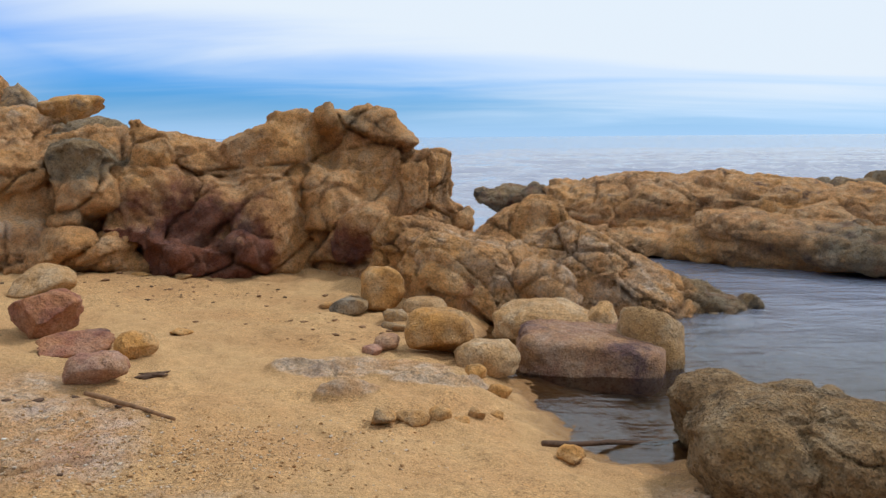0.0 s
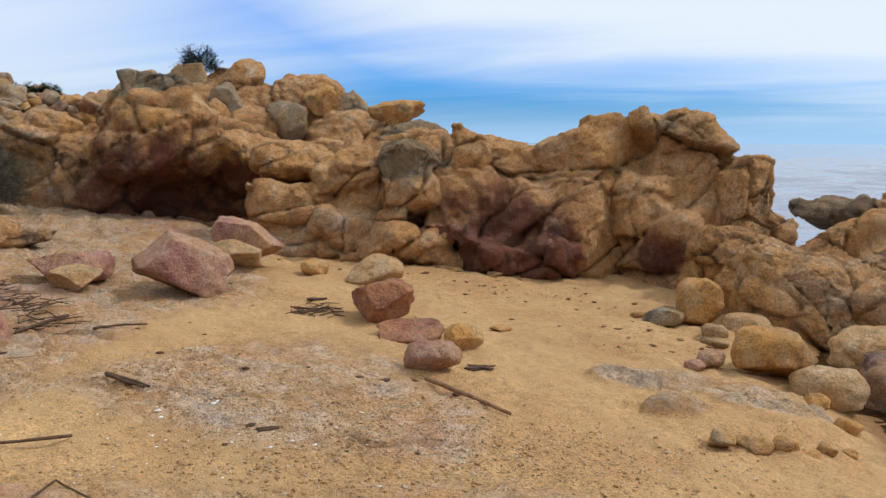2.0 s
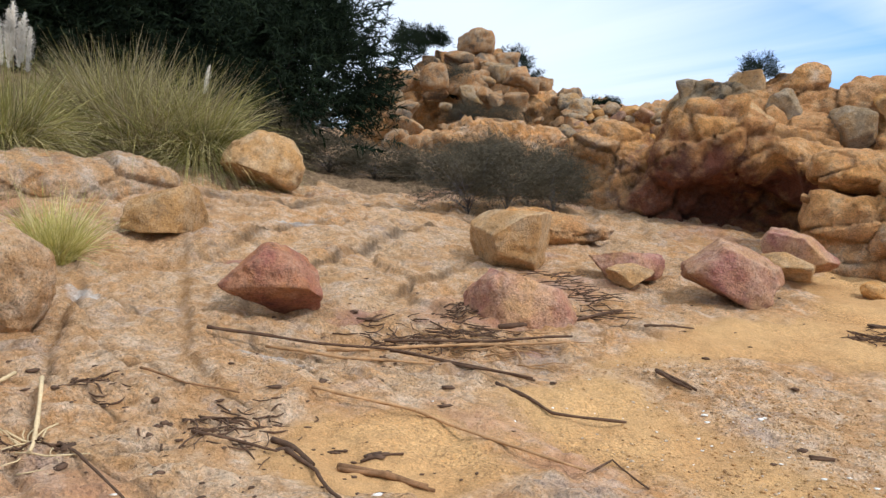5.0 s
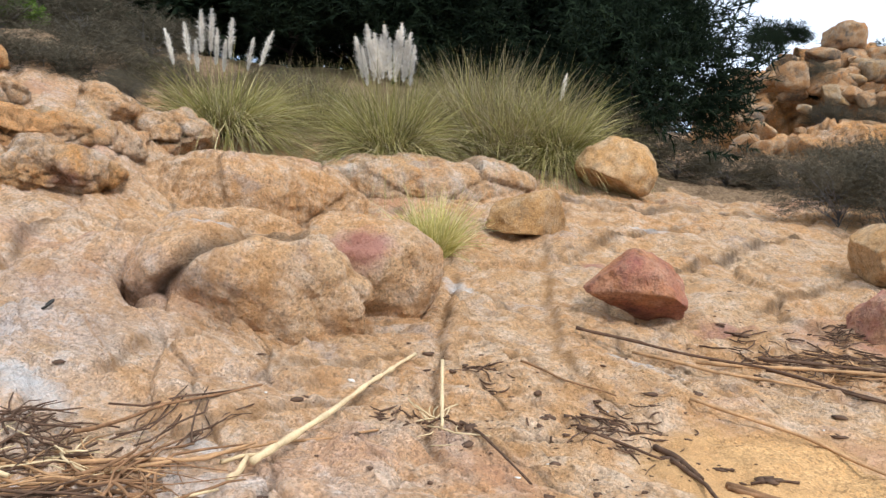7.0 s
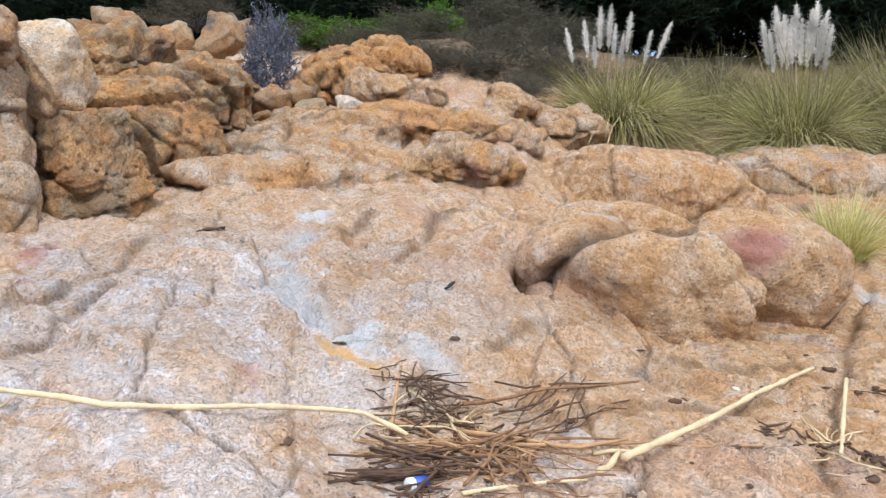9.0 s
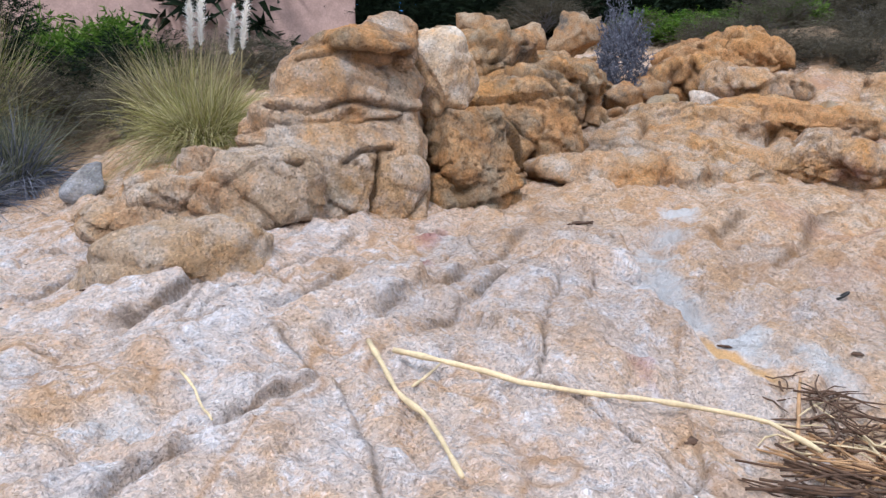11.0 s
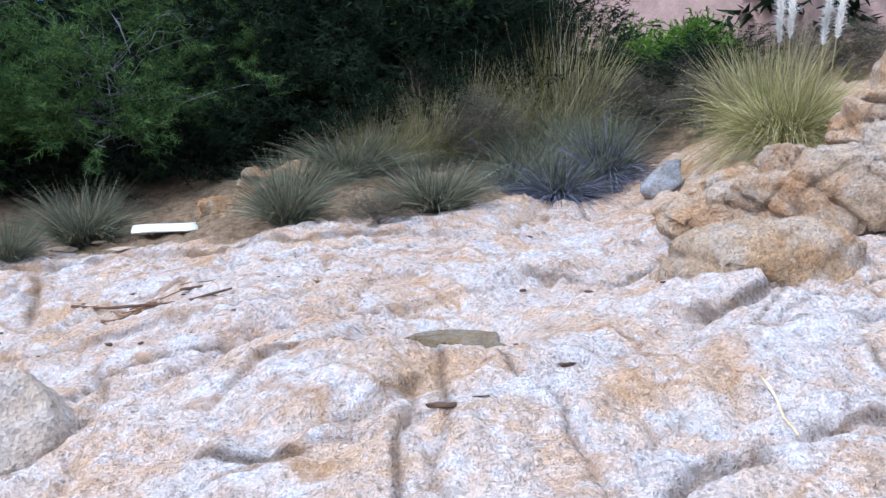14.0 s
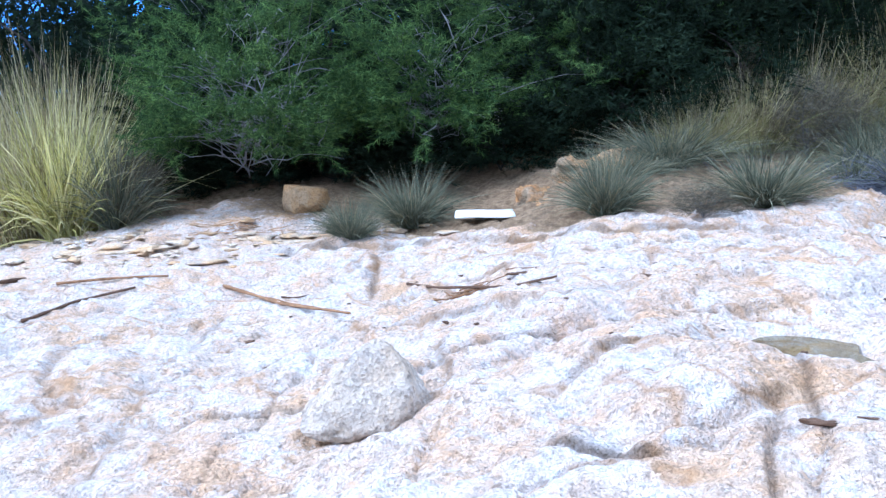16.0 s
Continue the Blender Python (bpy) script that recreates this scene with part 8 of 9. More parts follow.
def puddle(x, y, rx, ry, turn):
    """Rain water standing in a hollow of the slab."""
    a = np.linspace(0, 2 * np.pi, 48, endpoint=False)
    wob = 1 + 0.14 * np.sin(3 * a + 1) + 0.08 * np.sin(5 * a)
    bm = bmesh.new()
    bm.faces.new([bm.verts.new((rx * w * math.cos(t), ry * w * math.sin(t), 0)) for t, w in zip(a, wob)])
    me = bpy.data.meshes.new("puddle")
    bm.to_mesh(me); bm.free()
    m, nt, b = mat_nodes("puddle_water", 0.05, 0.5)
    n = noise_tex(nt, place_vec(nt), 9, 5).outputs["Fac"]
    nt.links.new(ramp(nt, n, (0.35, (0.05, 0.038, 0.012)), (0.65, (0.13, 0.095, 0.035))), b.inputs["Base Color"])
    me.materials.append(m)
    ob = new("puddle", me)
    c, s = math.cos(radians(turn)), math.sin(radians(turn))
    rim = ground_z(x + rx * np.cos(a) * c - ry * np.sin(a) * s, y + rx * np.cos(a) * s + ry * np.sin(a) * c)
    ob.matrix_world = pose(x, y, float(rim.min()) + 0.03, 0, 0, turn)
    return tagged(ob, "shallow brownish puddle in a hollow of the slab", "puddle")


def garden_wall(x, y, z, yaw, length, tall):
    """A rendered garden wall with a coping, seen above the slope."""
    base = tagged(new("garden_wall"), "pinkish rendered garden wall above the slope", "wall")
    base.matrix_world = pose(x, y, z, 0, 0, yaw)
    mat = plain("pink_render", (0.46, 0.31, 0.26), 0.9, 0.2, 0.18, 3, 0.5)
    for nm, s, o in (("wall_body", (length, 0.3, tall), tall / 2), ("coping", (length + 0.06, 0.4, 0.09), tall + 0.045)):
        bm = bmesh.new()
        bmesh.ops.create_cube(bm, size=1)
        bmesh.ops.scale(bm, vec=s, verts=bm.verts)
        bmesh.ops.bevel(bm, geom=bm.edges[:], offset=0.015, segments=2, affect="EDGES")
        me = bpy.data.meshes.new(nm)
        bm.to_mesh(me); bm.free()
        me.materials.append(mat)
        ob = new(nm, me)
        ob.location = (0, 0, o)
        ob.parent = base


GRIT = granite("beach_grit", (0.42, 0.27, 0.14), (0.34, 0.17, 0.10), (0.55, 0.48, 0.40), (0.12, 0.10, 0.08), 0.5)
_rn = GRIT.node_tree
_isl = _rn.nodes.new("ShaderNodeNewGeometry").outputs["Random Per Island"]
_rn.links.new(ramp(_rn, _isl, (0.0, (0.34, 0.20, 0.10)), (0.25, (0.46, 0.25, 0.10)), (0.6, (0.58, 0.38, 0.19)), (0.85, (0.54, 0.39, 0.25)), (1.0, (0.64, 0.53, 0.42))), _rn.nodes["Principled BSDF"].inputs["Base Color"])
SHELL = plain("white_shell", (0.78, 0.75, 0.70), 0.5, 0.4, 0.08, 40, 0.2)

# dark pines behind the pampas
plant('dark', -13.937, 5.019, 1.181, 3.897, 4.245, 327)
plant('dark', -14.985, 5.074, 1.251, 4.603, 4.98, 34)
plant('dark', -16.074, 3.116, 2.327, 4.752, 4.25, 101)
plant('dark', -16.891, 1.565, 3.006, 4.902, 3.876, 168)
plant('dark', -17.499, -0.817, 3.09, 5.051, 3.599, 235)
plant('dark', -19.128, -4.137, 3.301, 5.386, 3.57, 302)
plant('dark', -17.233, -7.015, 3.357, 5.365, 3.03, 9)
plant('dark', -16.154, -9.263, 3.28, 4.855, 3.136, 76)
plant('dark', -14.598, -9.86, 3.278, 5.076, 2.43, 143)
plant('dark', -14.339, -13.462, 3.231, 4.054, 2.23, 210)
# pines and scrub at the back of the slab
plant('pine', 3.65, -9.35, 0.765, 3.2, 3.119, 277)
plant('pine', 1.761, -10.348, 0.948, 3.605, 3.133, 344)
plant('pine', 0.05, -11.116, 1.485, 3.383, 2.944, 51)
plant('pine', -1.772, -11.596, 1.62, 3.266, 3.023, 118)
plant('pine', 4.582, -11.257, 1.066, 3.903, 3.912, 185)
plant('dark', -0.563, -11.669, 1.564, 4.044, 3.413, 252)
plant('dark', -1.238, -12.123, 1.649, 4.881, 3.877, 319)
plant('dark', 4.064, -12.516, 1.326, 4.95, 4.018, 26)
plant('dark', -2.194, -13.551, 1.888, 5.147, 3.506, 93)
plant('pine', -2.507, -12.459, 1.713, 3.395, 2.718, 160)
plant('dark', 8.41, -11.884, 0.221, 4.95, 5.006, 227)
plant('drygrass', -1.184, -9.255, 1.225, 0.913, 0.92, 294)
plant('drygrass', -1.72, -9.579, 1.296, 1.082, 1.073, 1)
plant('drygrass', -2.265, -10.081, 1.339, 1.086, 1.453, 68)
plant('shrub', -1.595, -10.41, 1.351, 1.524, 1.288, 135)
plant('drygrass', -2.921, -10.325, 1.313, 1.131, 1.513, 202)
plant('shrub', -2.205, -9.273, 1.209, 0.996, 0.936, 269)
plant('fescue', -2.761, -10.358, 1.347, 1.131, 1.198, 336)
plant('drygrass', -3.563, -10.647, 1.327, 1.634, 2.214, 43)
plant('green', -5.515, -12.578, 1.875, 1.477, 1.477, 110)
plant('green', -4.343, -11.967, 1.564, 1.359, 1.329, 177)
plant('green', -6.787, -13.079, 2.335, 1.393, 1.246, 244)
plant('shrub', -4.983, -10.624, 1.67, 1.245, 0.957, 311)
# tufts along the upper edge of the slab
plant('fescue', 2.028, -7.571, 0.611, 0.564, 0.556, 18)
plant('fescue', 1.585, -8.112, 0.672, 0.81, 0.81, 85)
plant('fescue', -0.198, -7.127, 0.886, 0.683, 0.772, 152)
plant('fescue', -1.426, -7.366, 0.937, 0.865, 0.721, 219)
plant('blue', -2.752, -8.069, 0.956, 1.105, 0.757, 286)
plant('blue', -2.333, -8.413, 1.008, 0.851, 0.582, 353)
plant('blue', -1.046, -9.672, 1.279, 1.275, 0.347, 60)
plant('blue', -3.379, -8.47, 1.063, 1.07, 1.224, 127)
plant('fescue', -2.646, -8.737, 1.098, 0.892, 0.792, 194)
plant('fescue', -3.455, -9.087, 1.124, 0.955, 0.969, 261)
plant('fescue', -3.275, -9.581, 1.207, 0.997, 0.908, 328)
plant('fescue', -0.83, -8.844, 1.176, 1.162, 0.737, 35)
plant('fescue', -0.392, -8.259, 1.095, 0.863, 0.454, 102)
plant('shrub', -0.858, -6.57, 0.902, 0.461, 0.291, 169)
plant('drygrass', 5.996, -8.695, 0.447, 1.839, 2.496, 236)
plant('yellow', 5.231, -8.747, 0.582, 0.747, 1.356, 303)
plant('drygrass', 6.27, -9.733, 0.529, 1.867, 2.627, 10)
plant('shrub', 4.716, -8.599, 0.613, 0.716, 0.989, 77)
plant('shrub', 12.958, -17.725, -0.056, 1.366, 0.747, 144)
# pampas and grasses above the slab
clump = plant('pampas', -10.917, -1.451, 1.656, 1.856, 1.377, 211)
plume(clump, -10.851, -1.974, 1.656, 1.36, 99, -0.12, 434)
plume(clump, -10.872, -1.821, 1.656, 1.455, 98, -0.06, 435)
plume(clump, -10.887, -1.707, 1.656, 1.624, 97, 0, 436)
plume(clump, -10.898, -1.623, 1.656, 1.645, 96, 0.03, 437)
plume(clump, -10.904, -1.57, 1.656, 1.394, 96, 0.04, 438)
plume(clump, -10.92, -1.422, 1.656, 1.541, 95, 0.06, 439)
plume(clump, -10.914, -1.48, 1.656, 1.259, 95, 0.05, 440)
plume(clump, -10.938, -1.232, 1.656, 1.288, 93, 0.12, 441)
plume(clump, -10.949, -1.14, 1.656, 1.389, 92, 0.22, 442)
plume(clump, -10.882, -1.746, 1.656, 1.242, 97, -0.03, 443)
clump = plant('pampas', -11.025, 0.626, 1.33, 1.724, 1.83, 228)
plume(clump, -11.049, 0.349, 1.33, 1.719, 87, -0.1, 445)
plume(clump, -11.041, 0.454, 1.33, 1.881, 86, -0.07, 446)
plume(clump, -11.037, 0.494, 1.33, 1.775, 85, -0.04, 447)
plume(clump, -11.028, 0.591, 1.33, 1.886, 84, -0.02, 448)
plume(clump, -11.025, 0.625, 1.33, 1.707, 84, 0, 449)
plume(clump, -11.015, 0.727, 1.33, 1.905, 83, 0.03, 450)
plume(clump, -11.008, 0.794, 1.33, 1.784, 83, 0.06, 451)
plume(clump, -11.018, 0.698, 1.33, 1.657, 84, 0, 452)
plume(clump, -11.036, 0.499, 1.33, 1.631, 85, -0.02, 453)
plume(clump, -11.045, 0.391, 1.33, 1.59, 86, -0.08, 454)
plume(clump, -11.039, 0.463, 1.33, 1.68, 85, -0.05, 455)
plume(clump, -11.012, 0.76, 1.33, 1.674, 83, 0.05, 456)
plume(clump, -11.018, 0.698, 1.33, 1.817, 84, 0.02, 457)
plume(clump, -11.031, 0.561, 1.33, 1.726, 85, -0.03, 458)
plume(clump, -11.003, 0.84, 1.33, 1.603, 82, 0.07, 459)
clump = plant('drygrass', -11.346, 2.31, 1.435, 2.059, 1.534, 220)
plume(clump, -11.177, 2.923, 1.435, 1.182, 72, 0.12, 461)
plant('pampas', -10.989, 2.851, 1.254, 1.556, 1.814, 354)
plant('drygrass', -12.038, 1.967, 1.683, 1.669, 1.557, 61)
clump = plant('pampas', -4.468, -7.031, 1.435, 1.075, 1.176, 128)
plume(clump, -4.399, -7.075, 1.435, 1.454, 147, 0, 465)
plume(clump, -4.461, -7.036, 1.435, 1.503, 146, 0.02, 466)
plume(clump, -4.663, -6.9, 1.435, 1.393, 144, 0.05, 467)
plume(clump, -4.728, -6.855, 1.435, 1.465, 143, 0.08, 468)
plant('drygrass', -5.072, -8.305, 1.652, 1.146, 1.242, 103)
plant('yellow', -7.546, 0.681, 0.54, 0.72, 0.82, 170)
plant('shrub', -11.128, -3.101, 2.167, 1.556, 0.778, 237)
plant('shrub', -10.784, -3.704, 2.133, 1.376, 0.688, 304)
plant('shrub', -9.875, -2.495, 1.893, 0.611, 0.431, 11)
plant('lavender', -8.718, -5.145, 1.884, 0.606, 1.098, 78)
plant('shrub', -15.039, -4.109, 3.25, 1.919, 0.984, 145)
plant('green', -13.782, -4.828, 3.095, 0.798, 0.854, 212)
plant('green', -14.424, -5.972, 3.226, 1.495, 0.586, 279)
plant('green', -13.871, -7.182, 3.197, 1.707, 0.614, 346)
plant('shrub', -9.504, -4.736, 2.156, 0.708, 0.312, 53)
# shrubs at the foot of the far hill
plant('shrub', -13.122, 5.65, 1.019, 1.782, 0.816, 120)
plant('shrub', -12.329, 6.116, 0.903, 1.624, 0.724, 187)
plant('shrub', -12.115, 7.08, 0.774, 1.66, 0.83, 254)
plant('shrub', -11.159, 7.426, 0.842, 1.402, 0.702, 321)
plant('shrub', -10.114, 7.796, 0.697, 1.697, 0.91, 28)
plant('shrub', -10.291, 8.807, 0.69, 1.234, 0.863, 95)
plant('shrub', -14.063, 9.891, 1.015, 1.082, 0.818, 162)
plant('shrub', -13.899, 5.113, 1.165, 2.051, 1.286, 229)
plant('dark', -21.145, 11.857, 4.015, 1.024, 1.024, 296, label='small dark shrub on the rocky skyline')
plant('dark', -22.471, 13.529, 4.564, 1.111, 0.74, 3, label='small dark shrub on the rocky skyline')
plant('dark', -21.395, 15.944, 3.889, 1.129, 0.847, 70, label='small dark shrub on the rocky skyline')
plant('dark', -21.069, 16.356, 3.45, 0.939, 0.564, 137, label='small dark shrub on the rocky skyline')
plant('dark', -17.593, 16.509, 2.627, 0.679, 0.34, 204, label='small dark shrub on the rocky skyline')
plant('dark', -8.204, 10.399, 2.492, 0.608, 0.442, 271, label='small dark bush growing on the cliff top')

# sticks and canes
stick('stick', ((-1.928, 4.034), (-1.609, 3.867), (-1.325, 3.683),), 0.014, 494, TWIG, 'straight brown stick lying on the sand', 'stick', group='driftwood on the sand')
stick('stick', ((0.455, 3.836), (0.848, 4.091), (1.083, 4.184), (1.314, 4.286),), 0.015, 495, DRIFT, 'black wet stick at the water edge', 'stick', group='driftwood on the sand')
stick('stick', ((-4.903, 1.501), (-4.408, 1.821), (-4.044, 2.159),), 0.01, 496, OLDCANE, 'weathered grey-brown cane on the rock', 'stick', group='driftwood on the sand', nodes=1)
stick('stick', ((-4.662, 1.798), (-4.512, 2.55), (-4.09, 3.154),), 0.012, 497, OLDCANE, 'weathered grey-brown cane on the rock', 'stick', group='driftwood on the sand', nodes=1)
stick('stick', ((-4.456, 2.1), (-3.97, 2.28), (-3.614, 2.507),), 0.009, 498, DRIFT, 'dark thin driftwood stick', 'stick', group='driftwood on the sand')
stick('stick', ((-4.623, 3.022), (-4.561, 3.511), (-4.673, 4.207),), 0.018, 499, DRIFT, 'grey splintered driftwood branch beside boulders', 'stick', group='driftwood on the sand')
stick('stick', ((-3.714, 2.353), (-3.238, 2.301), (-3.127, 2.403), (-3.001, 2.568),), 0.011, 500, DRIFT, 'bent dark driftwood stick', 'stick', group='driftwood on the sand')
stick('stick', ((-3.859, 1.355), (-3.453, 1.714), (-3.004, 1.841), (-2.621, 1.967),), 0.008, 501, OLDCANE, 'long thin brown cane on sand', 'stick', group='driftwood on the sand', nodes=1)
stick('stick', ((-2.621, 1.967), (-2.734, 2.214), (-2.417, 2.104),), 0.005, 502, DRIFT, 'thin crooked twig on sand', 'stick', group='driftwood on the sand')
stick('stick', ((-3.497, 1.014), (-3.343, 1.055), (-3.124, 1.055),), 0.014, 503, DRIFT, 'thick dark driftwood stick', 'stick', group='driftwood on the sand')
stick('stick', ((-3.152, 1.174), (-2.835, 1.378),), 0.015, 504, TWIG, 'short thick brown driftwood piece', 'stick', group='driftwood on the sand')
stick('stick', ((-3.151, 1.255), (-3.089, 1.42),), 0.007, 505, DRIFT, 'short dark twig on sand', 'stick', group='driftwood on the sand')
stick('stick', ((-3.437, 3.23), (-3.289, 3.211), (-3.156, 3.21),), 0.011, 506, DRIFT, 'short dark twig on the slab', 'stick', group='driftwood on the sand')
stick('stick', ((-4.199, 3.942), (-4.061, 4.283),), 0.01, 507, DRIFT, 'short dark twig on the slab', 'stick', group='driftwood on the sand')
stick('stick', ((-3.442, 3.26), (-3.122, 3.212),), 0.01, 508, DRIFT, 'short dark twig on the slab', 'stick', group='driftwood on the sand')
stick('stick', ((-2.322, 2.968), (-2.255, 3.048),), 0.007, 509, DRIFT, 'short dark twig on the sand', 'stick', group='driftwood on the sand')
stick('stick', ((-2.314, 2.954), (-2.253, 3.037),), 0.007, 510, DRIFT, 'short dark twig on the sand', 'stick', group='driftwood on the sand')
stick('stick', ((-2.984, -0.573), (-3.435, -0.373), (-3.934, -0.16), (-4.702, 0.169),), 0.013, 511, CANE, 'long pale dry cane lying across the slab', 'stick', group='driftwood on the sand', nodes=1)
stick('stick', ((-4.235, 0.243), (-3.905, 0.19), (-3.522, 0.127),), 0.01, 512, CANE, 'short pale cane piece on the slab', 'stick', group='driftwood on the sand', nodes=1)
stick('stick', ((-3.331, -0.548), (-3.435, -0.373), (-3.577, -0.124),), 0.007, 513, OLDCANE, 'thin brown cane on the slab', 'stick', group='driftwood on the sand', nodes=1)
stick('stick', ((-3.114, -0.688), (-3.189, -0.553),), 0.008, 514, CANE, 'short pale cane piece on the slab', 'stick', group='driftwood on the sand')
stick('stick', ((-5.101, 1.226), (-4.898, 1.526), (-4.454, 2.067), (-3.587, 2.488),), 0.01, 515, DRIFT, 'long dark thin branch across sand and rock', 'stick', group='driftwood on the sand')
stick('stick', ((-4.66, 2.184), (-4.474, 2.679), (-4.067, 3.187),), 0.011, 516, DRIFT, 'dark thin branch on the sand', 'stick', group='driftwood on the sand')
stick('stick', ((-3.589, 0.716), (-3.462, 0.85), (-3.316, 0.968),), 0.009, 517, DRIFT, 'dark twig on the slab', 'stick', group='driftwood on the sand')
stick('stick', ((-4.485, 0.714), (-4.16, 0.865), (-4.003, 1.049),), 0.007, 518, TWIG, 'thin brown twig on the slab', 'stick', group='driftwood on the sand')
stick('stick', ((-3.312, 1.017), (-3.07, 1.028), (-2.542, 0.897),), 0.009, 519, DRIFT, 'dark twig on the slab', 'stick', group='driftwood on the sand')
stick('stick', ((-3.106, 1.144), (-2.986, 1.277), (-2.805, 1.385),), 0.011, 520, TWIG, 'brown driftwood piece on the sand', 'stick', group='driftwood on the sand')
stick('stick', ((-3.744, 0.238), (-3.259, 0.285), (-2.942, 0.335),), 0.007, 521, DRIFT, 'dark twig on the slab', 'stick', group='driftwood on the sand')
stick('stick', ((-2.364, -2.599), (-2.456, -2.101), (-2.742, -1.758), (-2.935, -1.448), (-2.877, -1.26),), 0.011, 522, CANE, 'long pale dry cane lying across the slab', 'stick', group='driftwood on the sand', nodes=1)
stick('stick', ((-2.362, -2.729), (-2.106, -2.329), (-2.045, -2.156), (-1.795, -1.809),), 0.01, 523, CANE, 'pale dry cane running down the slab', 'stick', group='driftwood on the sand', nodes=1)
stick('stick', ((-2.156, -2.313), (-2.514, -2.497),), 0.006, 524, CANE, 'short pale cane piece', 'stick', group='driftwood on the sand')
stick('stick', ((-1.653, -2.85), (-1.619, -2.716), (-1.466, -2.393),), 0.005, 525, CANE, 'short thin straw on the slab', 'stick', group='driftwood on the sand')
stick('stick', ((-3.048, -1.374), (-3.038, -1.059), (-3.018, -0.747), (-3.175, -0.581),), 0.008, 526, OLDCANE, 'brown cane sticking out of the twig heap', 'stick', group='driftwood on the sand', nodes=1)
stick('stick', ((-3.205, -1.17), (-3.531, -0.943), (-3.761, -0.591),), 0.008, 527, TWIG, 'brown cane sticking out of the twig heap', 'stick', group='driftwood on the sand')
stick('stick', ((-3.021, -1.384), (-3.178, -1.425), (-3.412, -1.488),), 0.009, 528, OLDCANE, 'short cane in the twig heap', 'stick', group='driftwood on the sand')
stick('stick', ((-2.534, -0.966), (-2.722, -0.832), (-2.819, -0.663),), 0.007, 529, CANE, 'pale cane under the twig heap', 'stick', group='driftwood on the sand')
stick('stick', ((-2.89, -0.639), (-3.139, -0.596),), 0.012, 530, CANE, 'broken pale cane stub', 'stick', group='driftwood on the sand')
stick('stick', ((-2.89, -0.998), (-3.054, -0.771), (-3.323, -0.516),), 0.007, 531, OLDCANE, 'brown cane sticking out of the twig heap', 'stick', group='driftwood on the sand')
stick('stick', ((3.594, -5.267), (3.544, -5.756), (3.272, -6.076),), 0.013, 532, DRIFT, 'thin dark stick on the pale slab', 'stick', group='driftwood on the sand')
stick('stick', ((2.588, -6.195), (2.099, -5.866), (1.361, -5.316),), 0.012, 533, TWIG, 'thin brown stick on the pale slab', 'stick', group='driftwood on the sand')
stick('stick', ((1.164, -6.003), (0.704, -5.572), (0.325, -5.258), (0.118, -5.294),), 0.01, 534, DRIFT, 'thin curved dark stick on the pale slab', 'stick', group='driftwood on the sand')
stick('stick', ((3.935, -6.116), (3.567, -6.287), (3.161, -6.414),), 0.012, 535, TWIG, 'thin brown stick on the pale slab', 'stick', group='driftwood on the sand')
stick('stick', ((2.042, -5.932), (1.843, -5.933),), 0.008, 536, DRIFT, 'short dark twig on the pale slab', 'stick', group='driftwood on the sand')
stick('stick', ((2.575, -6.176), (2.04, -5.837), (1.351, -5.302),), 0.01, 537, TWIG, 'thin brown twigs on the pale slab', 'stick', group='driftwood on the sand')
pile('twig_pile', -3.187, -1.295, 0.148, 0.301, 129, 55, 538, DRIFT, 'heap of dark drift twigs caught in a hollow', align=1.2, thick=(0.002, 0.005), length=(0.06, 0.35))
pile('twig_pile', -2.965, -1.117, 0.253, 0.276, 107, 40, 539, OLDCANE, 'brown cane splinters washed into a heap', align=0.6, length=(0.12, 0.6), thick=(0.002, 0.006))
pile('twig_pile', -2.871, -0.919, 0.241, 0.26, 103, 40, 540, TWIG, 'brown twigs strewn below the heap', align=0.8, thick=(0.002, 0.006))
pile('twig_pile', -3.064, -1.21, 0.203, 0.311, 148, 22, 541, CANE, 'pale straw pieces in the twig heap', align=0.9, length=(0.1, 0.3))
pile('twig_pile', -2.661, -1.146, 0.106, 0.194, 110, 40, 542, DRIFT, 'dark twigs around a crushed can')
pile('twig_pile', -3.45, -0.80, 0.16, 0.34, 150, 14, 548, DRIFT, 'long dark twigs beside the heap', align=0.25, length=(0.2, 0.7), thick=(0.002, 0.005), lift=0.04)
pile('twig_pile', -4.848, 2.406, 0.406, 0.332, 61, 70, 543, DRIFT, 'dark weed and twigs stranded on sand', lift=0.04, length=(0.05, 0.25))
pile('twig_pile', -4.299, 2.804, 0.421, 0.285, 64, 50, 544, OLDCANE, 'brown cane scraps stranded on sand', lift=0.03, length=(0.1, 0.4))
pile('twig_pile', -5.152, 4.186, 0.182, 0.859, 78, 60, 545, DRIFT, 'tangle of dark twigs beside a pink boulder', lift=0.12, length=(0.1, 0.4))
pile('twig_pile', -5.079, 2.996, 0.241, 0.22, 57, 40, 546, DRIFT, 'dark twigs before a pink rock', lift=0.03, length=(0.05, 0.2))
pile('twig_pile', -3.657, 0.922, 0.284, 0.412, 49, 60, 547, DRIFT, 'dark twigs scattered over the slab', lift=0.02, length=(0.04, 0.2), align=0.5)
pile('twig_pile', -4.286, 0.437, 0.13, 0.136, 79, 30, 548, DRIFT, 'small dark twigs on the slab', lift=0.02, length=(0.03, 0.12))
pile('twig_pile', -3.714, 0.141, 0.062, 0.237, 162, 40, 549, DRIFT, 'dark weed scraps in a crack', lift=0.03, length=(0.03, 0.12))
pile('twig_pile', -3.75, 0.14, 0.35, 0.09, 12, 14, 555, CANE, 'pale cane pieces lying along a crack', lift=0.02, length=(0.06, 0.3), align=0.3)
